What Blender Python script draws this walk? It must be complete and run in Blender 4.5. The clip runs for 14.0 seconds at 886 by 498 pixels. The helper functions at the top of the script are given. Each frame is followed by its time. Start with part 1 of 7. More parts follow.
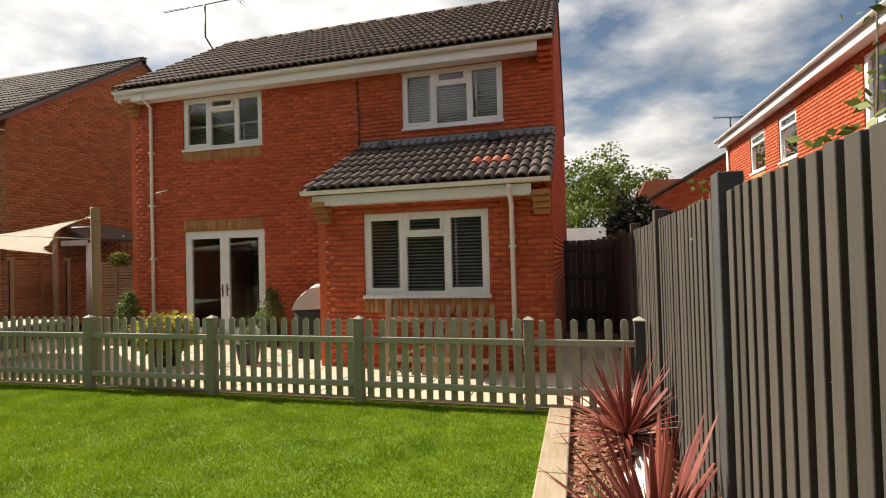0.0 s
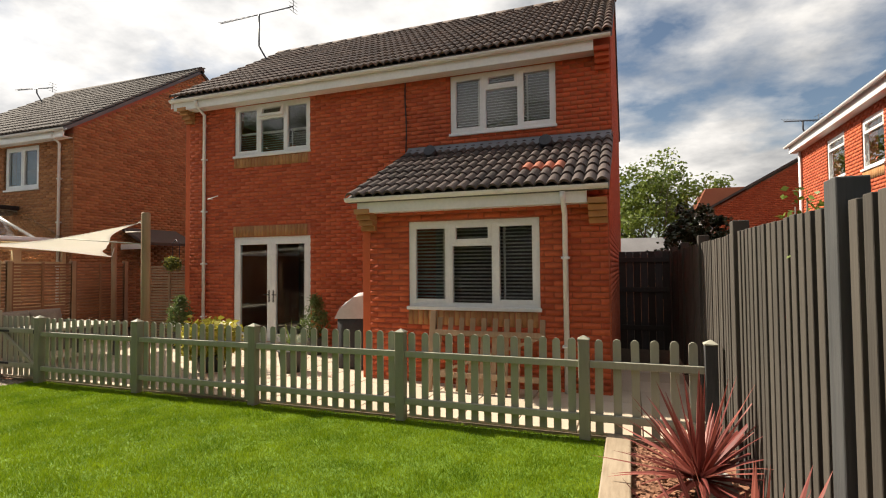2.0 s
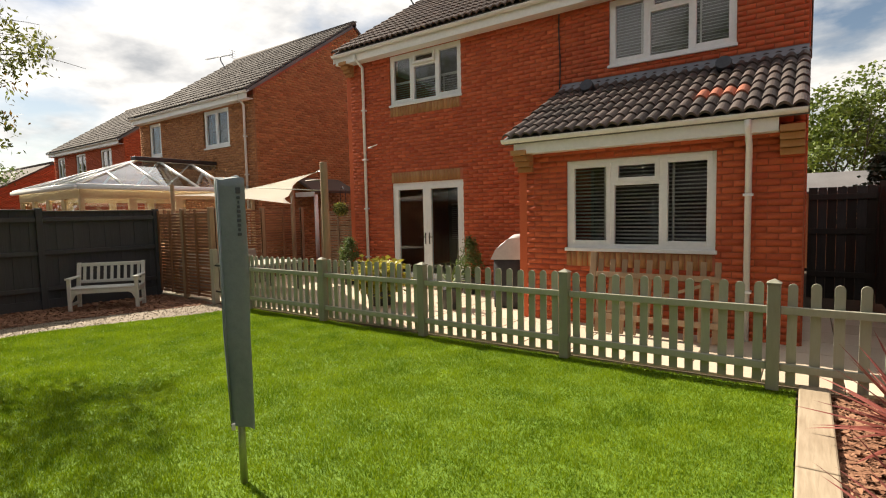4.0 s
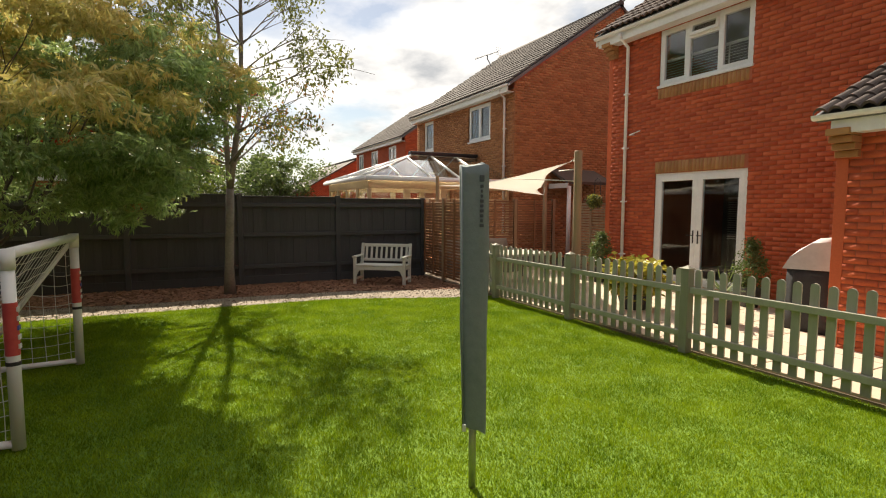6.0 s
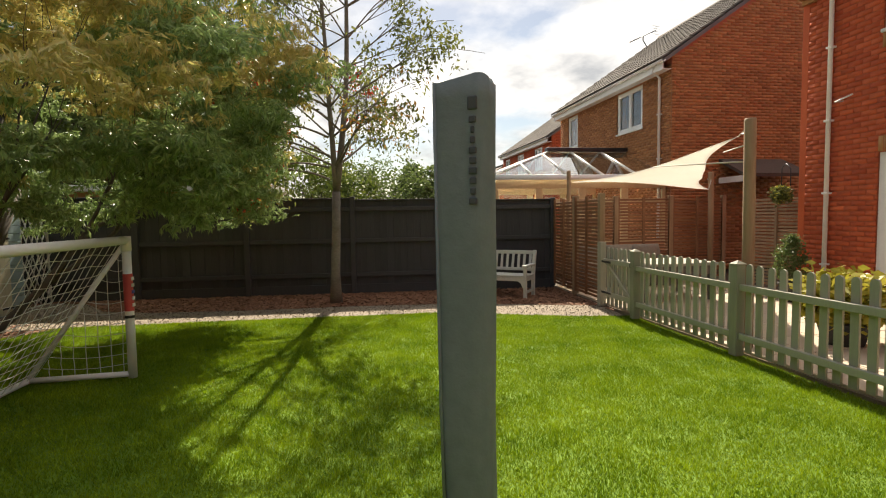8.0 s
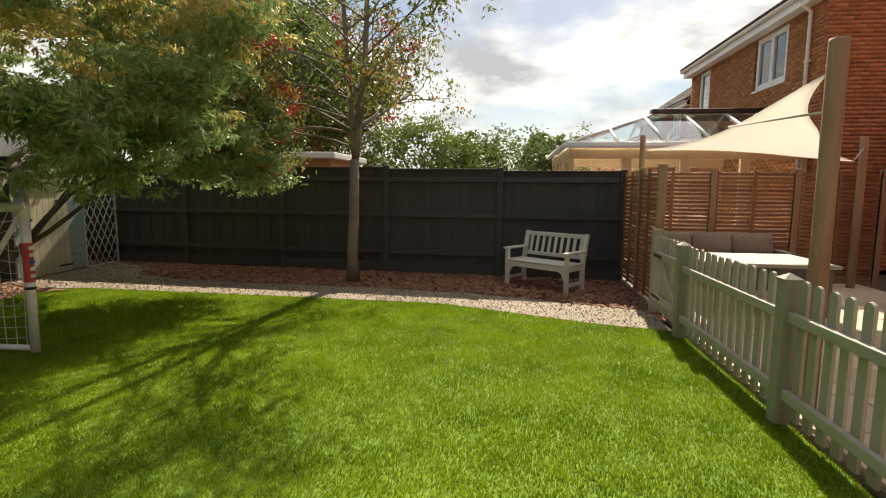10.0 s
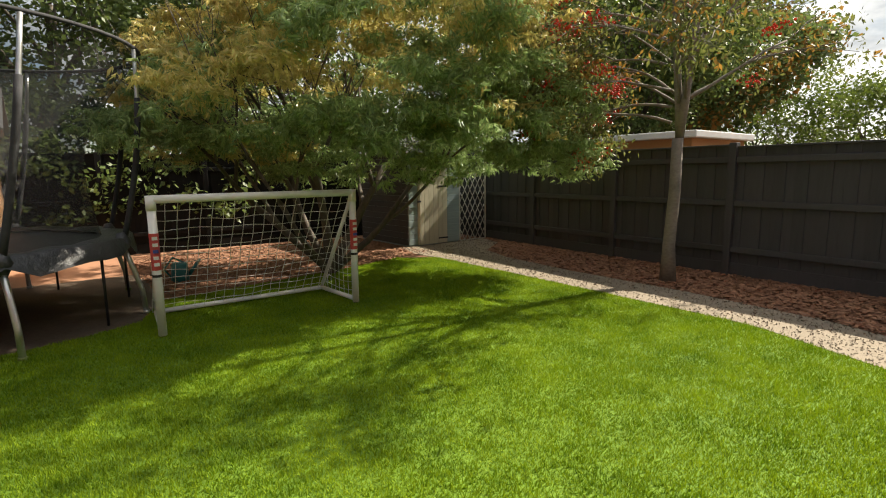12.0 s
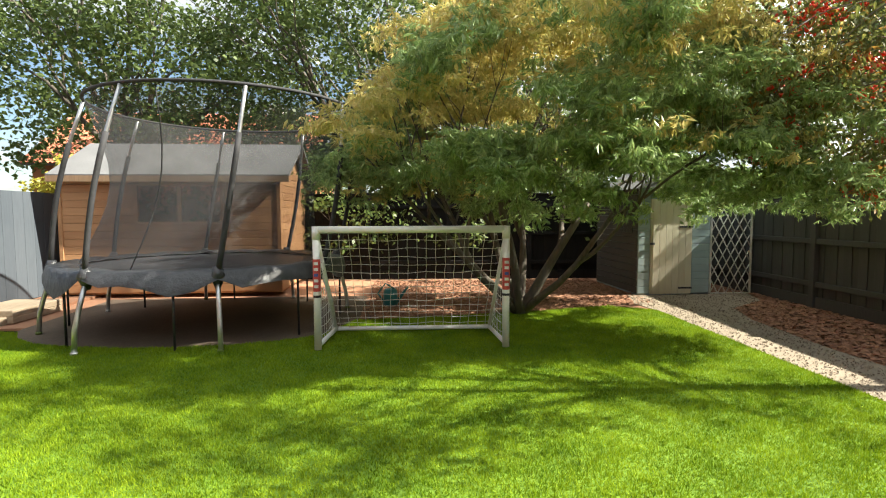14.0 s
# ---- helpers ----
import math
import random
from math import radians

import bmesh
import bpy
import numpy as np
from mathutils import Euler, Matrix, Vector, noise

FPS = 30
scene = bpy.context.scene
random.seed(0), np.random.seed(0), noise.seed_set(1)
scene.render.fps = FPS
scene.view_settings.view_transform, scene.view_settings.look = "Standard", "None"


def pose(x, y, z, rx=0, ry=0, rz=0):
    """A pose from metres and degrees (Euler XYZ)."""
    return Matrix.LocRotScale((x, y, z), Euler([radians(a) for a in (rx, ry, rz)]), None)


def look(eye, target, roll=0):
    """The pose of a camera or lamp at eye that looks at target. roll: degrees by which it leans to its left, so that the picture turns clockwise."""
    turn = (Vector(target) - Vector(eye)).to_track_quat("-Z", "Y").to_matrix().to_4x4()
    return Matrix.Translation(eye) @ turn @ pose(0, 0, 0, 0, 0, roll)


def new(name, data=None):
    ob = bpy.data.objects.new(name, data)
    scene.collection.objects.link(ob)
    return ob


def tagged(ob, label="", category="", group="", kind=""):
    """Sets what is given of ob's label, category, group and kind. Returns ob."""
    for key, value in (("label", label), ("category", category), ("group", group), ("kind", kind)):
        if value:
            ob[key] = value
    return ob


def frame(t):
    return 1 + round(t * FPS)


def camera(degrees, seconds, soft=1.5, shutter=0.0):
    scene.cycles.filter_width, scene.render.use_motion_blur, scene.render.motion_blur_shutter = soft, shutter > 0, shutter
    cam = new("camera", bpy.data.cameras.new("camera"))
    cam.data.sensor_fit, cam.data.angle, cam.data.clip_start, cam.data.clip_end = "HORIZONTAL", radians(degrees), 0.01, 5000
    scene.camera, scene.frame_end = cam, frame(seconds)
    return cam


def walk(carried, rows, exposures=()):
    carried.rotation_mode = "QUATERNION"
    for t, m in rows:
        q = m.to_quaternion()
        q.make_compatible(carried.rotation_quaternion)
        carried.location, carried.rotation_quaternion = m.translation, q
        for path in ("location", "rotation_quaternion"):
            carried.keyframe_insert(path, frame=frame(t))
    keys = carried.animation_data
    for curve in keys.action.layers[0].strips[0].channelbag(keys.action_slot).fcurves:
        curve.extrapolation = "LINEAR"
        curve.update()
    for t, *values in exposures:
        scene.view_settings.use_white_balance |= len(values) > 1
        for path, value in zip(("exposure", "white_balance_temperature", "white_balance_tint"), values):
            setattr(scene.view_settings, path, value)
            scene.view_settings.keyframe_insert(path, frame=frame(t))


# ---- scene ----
cam = camera(81.6, 14.0, soft=1.1)
PATH = [
    (0, (1.206, -0.278, 1.566), (0.695, 1.656, 1.602), -1.5),
    (0.5, (1.196, -0.045, 1.6), (0.7, 1.892, 1.633), -0.5),
    (1, (1.178, 0.104, 1.612), (0.644, 2.03, 1.679), -0.6),
    (1.5, (1.146, 0.059, 1.614), (0.538, 1.963, 1.68), -0.8),
    (2, (1.109, 0.031, 1.609), (0.426, 1.91, 1.676), -0.5),
    (2.5, (1.076, -0.015, 1.595), (0.316, 1.835, 1.62), -1.8),
    (3, (1.008, -0.103, 1.582), (0.026, 1.638, 1.546), -2.4),
    (3.2, (0.983, -0.114, 1.578), (-0.044, 1.6, 1.496), -2.1),
    (5.3, (0.745, -0.196, 1.554), (-0.797, 1.073, 1.451), -1.1),
    (5.5, (0.713, -0.09, 1.547), (-0.92, 1.059, 1.444), -0.9),
    (6, (0.598, 0.14, 1.571), (-1.176, 1.05, 1.408), 0.2),
    (6.5, (0.34, 0.36, 1.443), (-1.503, 1.13, 1.346), -0.4),
    (7, (0.108, 0.715, 1.414), (-1.8, 1.309, 1.333), -1.7),
    (7.5, (-0.113, 0.993, 1.444), (-2.065, 1.417, 1.337), -0.6),
    (8, (-0.445, 1.268, 1.436), (-2.412, 1.601, 1.309), -0.9),
    (8.2, (-0.56, 1.425, 1.442), (-2.529, 1.742, 1.288), -1.4),
    (10.3, (-1.822, 3.455, 1.45), (-3.78, 3.134, 1.193), 0.0),
    (10.5, (-1.957, 3.557, 1.441), (-3.901, 3.175, 1.166), -0.7),
    (11, (-2.158, 3.919, 1.413), (-3.964, 3.113, 1.122), -1.9),
    (11.5, (-2.392, 4.31, 1.45), (-3.912, 3.045, 1.153), -1.4),
    (12, (-2.745, 4.438, 1.472), (-3.958, 2.875, 1.178), -0.7),
    (12.5, (-3.087, 4.612, 1.494), (-3.858, 2.781, 1.262), -0.2),
    (13, (-3.45, 4.621, 1.411), (-3.873, 2.675, 1.224), -0.5),
    (13.5, (-3.935, 4.627, 1.42), (-4.171, 2.648, 1.258), -0.1),
    (14, (-4.432, 4.6, 1.415), (-4.581, 2.61, 1.283), -0.2),
]
walk(cam, [(t, look(eye, target, roll)) for t, eye, target, roll in PATH], [(0, 0.79, 7000, 10), (3, 0.82, 7050, 10), (5.5, 0.98, 7250, 10), (8, 0.98, 7250, 10), (11, 0.90, 7200, 9), (12, 1.05, 7000, 7), (12.5, 1.64, 6750, 5), (14, 1.74, 6600, 4)])

# ---- light: broken cloud, sun beyond the dark fence ----
SUN_EL, SUN_AZ = 42.5, 8.5
SUN_WAY = Vector((-math.cos(radians(SUN_AZ)), math.sin(radians(SUN_AZ)), math.tan(radians(SUN_EL)))).normalized()
sun = new("sun", bpy.data.lights.new("sun", "SUN"))
sun.data.energy, sun.data.angle, sun.data.color = 5.0, radians(0.6), (1.0, 0.93, 0.82)
sun.matrix_world = look((0, 0, 0), -SUN_WAY)
sun.location = (0, 0, 30)

world = bpy.data.worlds.new("sky")
scene.world = world
world.use_nodes = True
wt = world.node_tree
wt.nodes.clear()


def wlink(a, b):
    wt.links.new(a, b)


sky = wt.nodes.new("ShaderNodeTexSky")
sky.sky_type, sky.sun_disc, sky.sun_elevation = "NISHITA", False, radians(SUN_EL)
sky.sun_rotation = radians(270 + SUN_AZ)
sky.air_density, sky.dust_density = 1.0, 0.6
tc = wt.nodes.new("ShaderNodeTexCoord")
sep = wt.nodes.new("ShaderNodeSeparateXYZ")
wlink(tc.outputs["Generated"], sep.inputs[0])
up = wt.nodes.new("ShaderNodeMath")
up.operation = "ADD"
up.inputs[1].default_value = 0.22
wlink(sep.outputs["Z"], up.inputs[0])
flat = wt.nodes.new("ShaderNodeVectorMath")
flat.operation = "DIVIDE"
comb = wt.nodes.new("ShaderNodeCombineXYZ")
for k in range(3):
    wlink(up.outputs[0], comb.inputs[k])
wlink(tc.outputs["Generated"], flat.inputs[0])
wlink(comb.outputs[0], flat.inputs[1])


def cloud_noise(scale, detail, shift):
    m = wt.nodes.new("ShaderNodeMapping")
    m.inputs["Location"].default_value = shift
    wlink(flat.outputs[0], m.inputs[0])
    n = wt.nodes.new("ShaderNodeTexNoise")
    n.inputs["Scale"].default_value, n.inputs["Detail"].default_value, n.inputs["Roughness"].default_value = scale, detail, 0.55
    n.inputs["Distortion"].default_value = 0.0
    wlink(m.outputs[0], n.inputs["Vector"])
    return n


cover = cloud_noise(1.15, 9, (3.1, 1.7, 0))
ramp = wt.nodes.new("ShaderNodeValToRGB")
ramp.color_ramp.elements[0].position, ramp.color_ramp.elements[1].position = 0.42, 0.55
wlink(cover.outputs["Fac"], ramp.inputs[0])
tone = cloud_noise(1.9, 9, (0.4, 5.2, 1.0))
tone_ramp = wt.nodes.new("ShaderNodeValToRGB")
tone_ramp.color_ramp.elements[0].position, tone_ramp.color_ramp.elements[1].position = 0.36, 0.62
CLOUD_LOW, CLOUD_HIGH = (4.2, 4.5, 5.0, 1), (11.5, 11.5, 11.6, 1)
tone_ramp.color_ramp.elements[0].color, tone_ramp.color_ramp.elements[1].color = CLOUD_LOW, CLOUD_HIGH
wlink(tone.outputs["Fac"], tone_ramp.inputs[0])
# clouds glow more on the sun's side of the sky
dot = wt.nodes.new("ShaderNodeVectorMath")
dot.operation = "DOT_PRODUCT"
dot.inputs[1].default_value = SUN_WAY
wlink(tc.outputs["Generated"], dot.inputs[0])
near_sun = wt.nodes.new("ShaderNodeMapRange")
near_sun.inputs["From Min"].default_value, near_sun.inputs["From Max"].default_value = 0.0, 1.0
near_sun.inputs["To Min"].default_value, near_sun.inputs["To Max"].default_value = 0.8, 1.4
wlink(dot.outputs["Value"], near_sun.inputs[0])
glow = wt.nodes.new("ShaderNodeVectorMath")
glow.operation = "SCALE"
wlink(tone_ramp.outputs[0], glow.inputs[0])
wlink(near_sun.outputs[0], glow.inputs["Scale"])
mix = wt.nodes.new("ShaderNodeMixRGB")
wlink(ramp.outputs[0], mix.inputs[0])
wlink(sky.outputs[0], mix.inputs[1])
wlink(glow.outputs[0], mix.inputs[2])
bg = wt.nodes.new("ShaderNodeBackground")
bg.inputs["Strength"].default_value = 0.055
wlink(mix.outputs[0], bg.inputs[0])
wout = wt.nodes.new("ShaderNodeOutputWorld")
wlink(bg.outputs[0], wout.inputs[0])


# ---- materials ----
def material(name, low, high, rough=0.8, grain=40.0, stain=1.5, bump=0.3, bump_scale=None, metal=0.0, vary=0.0, stretch=(1, 1, 1), spec=0.5, stain_amount=0.5, depth=0.01, translucent=0.0):
    """A surface between two colours: fine grain and broad stains, a little relief, and a change of tone from piece to piece."""
    m = bpy.data.materials.new(name)
    m.use_nodes = True
    t = m.node_tree
    t.nodes.clear()
    out = t.nodes.new("ShaderNodeOutputMaterial")
    b = t.nodes.new("ShaderNodeBsdfPrincipled")
    b.inputs["Metallic"].default_value = metal
    b.inputs["Specular IOR Level"].default_value = spec
    co = t.nodes.new("ShaderNodeTexCoord")
    mp = t.nodes.new("ShaderNodeMapping")
    mp.inputs["Scale"].default_value = stretch
    t.links.new(co.outputs["Object"], mp.inputs[0])
    info = t.nodes.new("ShaderNodeObjectInfo")
    geo = t.nodes.new("ShaderNodeNewGeometry")
    add = t.nodes.new("ShaderNodeMath")
    add.operation = "ADD"
    t.links.new(info.outputs["Random"], add.inputs[0])
    t.links.new(geo.outputs["Random Per Island"], add.inputs[1])
    piece = t.nodes.new("ShaderNodeMath")
    piece.operation = "FRACT"
    t.links.new(add.outputs[0], piece.inputs[0])
    shift = t.nodes.new("ShaderNodeVectorMath")
    shift.operation = "ADD"
    off = t.nodes.new("ShaderNodeCombineXYZ")
    if vary:
        k = t.nodes.new("ShaderNodeMath")
        k.operation = "MULTIPLY"
        k.inputs[1].default_value = 37.0
        t.links.new(piece.outputs[0], k.inputs[0])
        for a in range(3):
            t.links.new(k.outputs[0], off.inputs[a])
    t.links.new(mp.outputs[0], shift.inputs[0])
    t.links.new(off.outputs[0], shift.inputs[1])
    g = t.nodes.new("ShaderNodeTexNoise")
    g.inputs["Scale"].default_value, g.inputs["Detail"].default_value, g.inputs["Roughness"].default_value = grain, 5, 0.65
    t.links.new(shift.outputs[0], g.inputs["Vector"])
    s = t.nodes.new("ShaderNodeTexNoise")
    s.inputs["Scale"].default_value, s.inputs["Detail"].default_value = stain, 4
    t.links.new(co.outputs["Object"], s.inputs["Vector"])
    w = t.nodes.new("ShaderNodeMath")
    w.operation = "MULTIPLY_ADD"
    w.inputs[1].default_value = stain_amount
    t.links.new(s.outputs["Fac"], w.inputs[0])
    gg = t.nodes.new("ShaderNodeMath")
    gg.operation = "MULTIPLY"
    gg.inputs[1].default_value = 1.0 - stain_amount
    t.links.new(g.outputs["Fac"], gg.inputs[0])
    t.links.new(gg.outputs[0], w.inputs[2])
    pv = t.nodes.new("ShaderNodeMath")
    pv.operation = "MULTIPLY_ADD"
    pv.inputs[1].default_value = vary
    t.links.new(piece.outputs[0], pv.inputs[0])
    t.links.new(w.outputs[0], pv.inputs[2])
    mr = t.nodes.new("ShaderNodeMapRange")
    mr.inputs["From Min"].default_value, mr.inputs["From Max"].default_value = 0.32, 0.68 + vary
    t.links.new(pv.outputs[0], mr.inputs[0])
    c = t.nodes.new("ShaderNodeMixRGB")
    c.inputs[1].default_value, c.inputs[2].default_value = (*low, 1), (*high, 1)
    t.links.new(mr.outputs[0], c.inputs[0])
    t.links.new(c.outputs[0], b.inputs["Base Color"])
    rr = t.nodes.new("ShaderNodeMapRange")
    rr.inputs["To Min"].default_value, rr.inputs["To Max"].default_value = max(0.02, rough - 0.1), min(1, rough + 0.1)
    t.links.new(s.outputs["Fac"], rr.inputs[0])
    t.links.new(rr.outputs[0], b.inputs["Roughness"])
    if bump:
        bn = t.nodes.new("ShaderNodeBump")
        bn.inputs["Strength"].default_value, bn.inputs["Distance"].default_value = bump, depth
        src = g
        if bump_scale:
            src = t.nodes.new("ShaderNodeTexNoise")
            src.inputs["Scale"].default_value, src.inputs["Detail"].default_value = bump_scale, 6
            t.links.new(shift.outputs[0], src.inputs["Vector"])
        t.links.new(src.outputs["Fac"], bn.inputs["Height"])
        t.links.new(bn.outputs[0], b.inputs["Normal"])
    if translucent:
        tr = t.nodes.new("ShaderNodeBsdfTranslucent")
        t.links.new(c.outputs[0], tr.inputs[0])
        ms = t.nodes.new("ShaderNodeMixShader")
        ms.inputs[0].default_value = translucent
        t.links.new(b.outputs[0], ms.inputs[1])
        t.links.new(tr.outputs[0], ms.inputs[2])
        t.links.new(ms.outputs[0], out.inputs[0])
    else:
        t.links.new(b.outputs[0], out.inputs[0])
    return m


def glass_material(name, tint):
    m = bpy.data.materials.new(name)
    m.use_nodes = True
    b = m.node_tree.nodes["Principled BSDF"]
    b.inputs["Base Color"].default_value = (*tint, 1)
    b.inputs["Roughness"].default_value = 0.01
    b.inputs["Transmission Weight"].default_value = 1.0
    b.inputs["IOR"].default_value = 1.5
    return m


def mesh_material(name, colour, cover):
    """Fine netting: part cloth, part holes."""
    m = bpy.data.materials.new(name)
    m.use_nodes = True
    t = m.node_tree
    b = t.nodes["Principled BSDF"]
    b.inputs["Base Color"].default_value = (*colour, 1)
    b.inputs["Roughness"].default_value = 0.7
    tr = t.nodes.new("ShaderNodeBsdfTransparent")
    ms = t.nodes.new("ShaderNodeMixShader")
    co = t.nodes.new("ShaderNodeTexCoord")
    n = t.nodes.new("ShaderNodeTexNoise")
    n.inputs["Scale"].default_value = 3.0
    t.links.new(co.outputs["Object"], n.inputs["Vector"])
    mr = t.nodes.new("ShaderNodeMapRange")
    mr.inputs["To Min"].default_value, mr.inputs["To Max"].default_value = cover - 0.12, cover + 0.12
    t.links.new(n.outputs["Fac"], mr.inputs[0])
    t.links.new(mr.outputs[0], ms.inputs[0])
    t.links.new(tr.outputs[0], ms.inputs[1])
    t.links.new(b.outputs[0], ms.inputs[2])
    t.links.new(ms.outputs[0], t.nodes["Material Output"].inputs[0])
    return m


BRICK = material("red_brick", (0.37, 0.058, 0.020), (0.62, 0.135, 0.048), 0.85, 60, 0.6, 0.35, vary=0.45, stain_amount=0.4)
BRICK_B = material("mixed_brick", (0.26, 0.095, 0.036), (0.50, 0.225, 0.09), 0.85, 60, 0.4, 0.35, vary=0.6, stain_amount=0.45)
BRICK_BUFF = material("buff_brick", (0.30, 0.13, 0.045), (0.50, 0.27, 0.11), 0.85, 50, 1.2, 0.35, vary=0.6)
MORTAR = material("mortar", (0.34, 0.085, 0.04), (0.46, 0.15, 0.085), 0.95, 80, 0.8, 0.4)
MORTAR_B = material("buff_mortar", (0.28, 0.14, 0.07), (0.40, 0.22, 0.125), 0.95, 80, 0.8, 0.4)
TILE = material("concrete_tile", (0.04, 0.024, 0.018), (0.15, 0.095, 0.072), 0.8, 25, 1.1, 0.5, vary=0.35)
TILE_LIGHT = material("weathered_tile", (0.020, 0.014, 0.012), (0.125, 0.09, 0.078), 0.7, 16, 1.0, 0.5, vary=0.35)
TILE_RED = material("new_red_tile", (0.30, 0.09, 0.05), (0.42, 0.15, 0.09), 0.8, 25, 2, 0.4)
TILE_GREY = material("greyed_tile", (0.055, 0.043, 0.036), (0.135, 0.108, 0.09), 0.85, 20, 0.7, 0.4, vary=0.3)
CLAY = material("clay_tile", (0.34, 0.10, 0.05), (0.55, 0.22, 0.12), 0.8, 20, 1, 0.4, vary=0.5)
UPVC = material("white_upvc", (0.70, 0.71, 0.71), (0.84, 0.84, 0.83), 0.32, 20, 1.3, 0.05)
LEAD = material("lead_flashing", (0.13, 0.14, 0.155), (0.24, 0.25, 0.27), 0.55, 12, 2, 0.3)
PICKET = material("sage_painted_wood", (0.30, 0.295, 0.235), (0.43, 0.42, 0.34), 0.7, 30, 2.2, 0.35, vary=0.25, stretch=(1, 1, 0.15))
POST_GREEN = material("sage_painted_post", (0.225, 0.22, 0.165), (0.32, 0.31, 0.245), 0.7, 30, 2.2, 0.35, vary=0.2, stretch=(1, 1, 0.15))
SLAT_GREY = material("grey_stained_board", (0.036, 0.031, 0.026), (0.085, 0.073, 0.06), 0.8, 35, 1.2, 0.45, vary=0.35, stretch=(1, 1, 0.08))
# charcoal fence paint darkened so the colour holds the shade behind the maple
SHADE_BOARD = material("shade_darkened_board", (0.010, 0.010, 0.011), (0.022, 0.021, 0.020), 0.95, 35, 1.2, 0.3, stretch=(1, 1, 0.08), spec=0.08)
SLAT_BACK = material("dark_grey_board", (0.028, 0.026, 0.024), (0.06, 0.056, 0.05), 0.85, 35, 1.2, 0.4, vary=0.2, stretch=(1, 1, 0.08))
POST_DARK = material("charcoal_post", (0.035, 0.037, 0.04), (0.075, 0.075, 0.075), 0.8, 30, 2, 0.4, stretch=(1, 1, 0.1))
FENCE_DARK = material("charcoal_painted_board", (0.040, 0.040, 0.043), (0.075, 0.074, 0.077), 0.75, 35, 0.8, 0.4, vary=0.25, stretch=(1, 1, 0.1))
CEDAR = material("cedar_slat", (0.16, 0.065, 0.03), (0.33, 0.16, 0.075), 0.7, 30, 1.5, 0.35, vary=0.4, stretch=(0.15, 0.15, 1))
TIMBER = material("larch_post", (0.24, 0.15, 0.085), (0.40, 0.27, 0.165), 0.75, 25, 1.5, 0.4, stretch=(1, 1, 0.08))
SLEEPER = material("weathered_sleeper", (0.28, 0.215, 0.145), (0.48, 0.385, 0.28), 0.85, 25, 1.6, 0.5, stretch=(1, 0.1, 1))
GRASS = material("lawn_grass", (0.028, 0.115, 0.002), (0.38, 0.49, 0.022), 0.65, 9.0, 2.2, 0, vary=0.3, spec=0.2, translucent=0.35, stain_amount=0.6)
TURF = material("turf", (0.08, 0.16, 0.006), (0.15, 0.25, 0.015), 0.95, 30, 0.6, 0.8)
SOIL = material("soil", (0.05, 0.035, 0.022), (0.10, 0.07, 0.045), 0.95, 20, 0.5, 0.6)
BARK_CHIP = material("bark_chip", (0.14, 0.055, 0.028), (0.42, 0.22, 0.13), 0.9, 25, 1.5, 0.4, vary=0.8)
PAVING = material("buff_paving", (0.42, 0.34, 0.25), (0.62, 0.52, 0.41), 0.85, 40, 0.8, 0.35, vary=0.4)
CONCRETE = material("trodden_concrete", (0.17, 0.135, 0.095), (0.32, 0.262, 0.195), 0.9, 60, 0.8, 0.4, vary=0.2)
GRAVEL = material("fine_gravel", (0.14, 0.105, 0.075), (0.36, 0.30, 0.23), 0.9, 20, 1.0, 0.2, vary=0.8)
DARK_SLAB = material("damp_dark_slab", (0.06, 0.043, 0.03), (0.15, 0.11, 0.08), 0.8, 30, 0.9, 0.4)
# slate grey lowered: the shade lying over these panels is in the colour
FENCE_PALE = material("slate_panel_with_shade", (0.055, 0.068, 0.085), (0.095, 0.11, 0.13), 0.75, 30, 1, 0.3, vary=0.2, stretch=(1, 1, 0.1))
STONE = material("white_stone", (0.55, 0.53, 0.49), (0.80, 0.78, 0.74), 0.8, 12, 3, 0.5, vary=0.2)
GLASS = glass_material("window_glass", (0.93, 0.96, 0.96))
ROOF_GLASS = glass_material("conservatory_glass", (0.75, 0.86, 0.92))
DARK_ROOM = material("room_wall", (0.16, 0.14, 0.12), (0.22, 0.19, 0.17), 0.9, 10, 1, 0.05)
BLIND = material("blind_slat", (0.50, 0.47, 0.43), (0.62, 0.59, 0.55), 0.5, 20, 2, 0.05)
METAL = material("galvanised_steel", (0.50, 0.50, 0.50), (0.68, 0.68, 0.67), 0.35, 30, 4, 0.15, metal=0.9)
DARK_METAL = material("dark_metal", (0.03, 0.03, 0.035), (0.07, 0.07, 0.075), 0.45, 30, 4, 0.1, metal=0.6)
FOAM = material("black_foam", (0.02, 0.02, 0.022), (0.05, 0.05, 0.055), 0.8, 30, 4, 0.3)
PAD = material("black_vinyl", (0.022, 0.023, 0.027), (0.075, 0.077, 0.085), 0.36, 10, 3, 0.6, depth=0.03)
NET_CLOTH = mesh_material("enclosure_net", (0.035, 0.035, 0.038), 0.46)
GOAL_WHITE = material("white_plastic", (0.80, 0.80, 0.78), (0.88, 0.88, 0.86), 0.4, 14, 5, 0.08)
NET_WHITE = material("white_cord", (0.62, 0.62, 0.58), (0.78, 0.78, 0.74), 0.8, 20, 3, 0)
GOAL_RED = material("red_print", (0.48, 0.05, 0.05), (0.60, 0.09, 0.08), 0.5, 15, 6, 0)
GOAL_BLUE = material("blue_print", (0.05, 0.07, 0.28), (0.08, 0.10, 0.36), 0.5, 15, 6, 0)
COVER = material("grey_green_cover", (0.13, 0.165, 0.17), (0.19, 0.23, 0.232), 0.7, 18, 2.2, 0.25, depth=0.02)
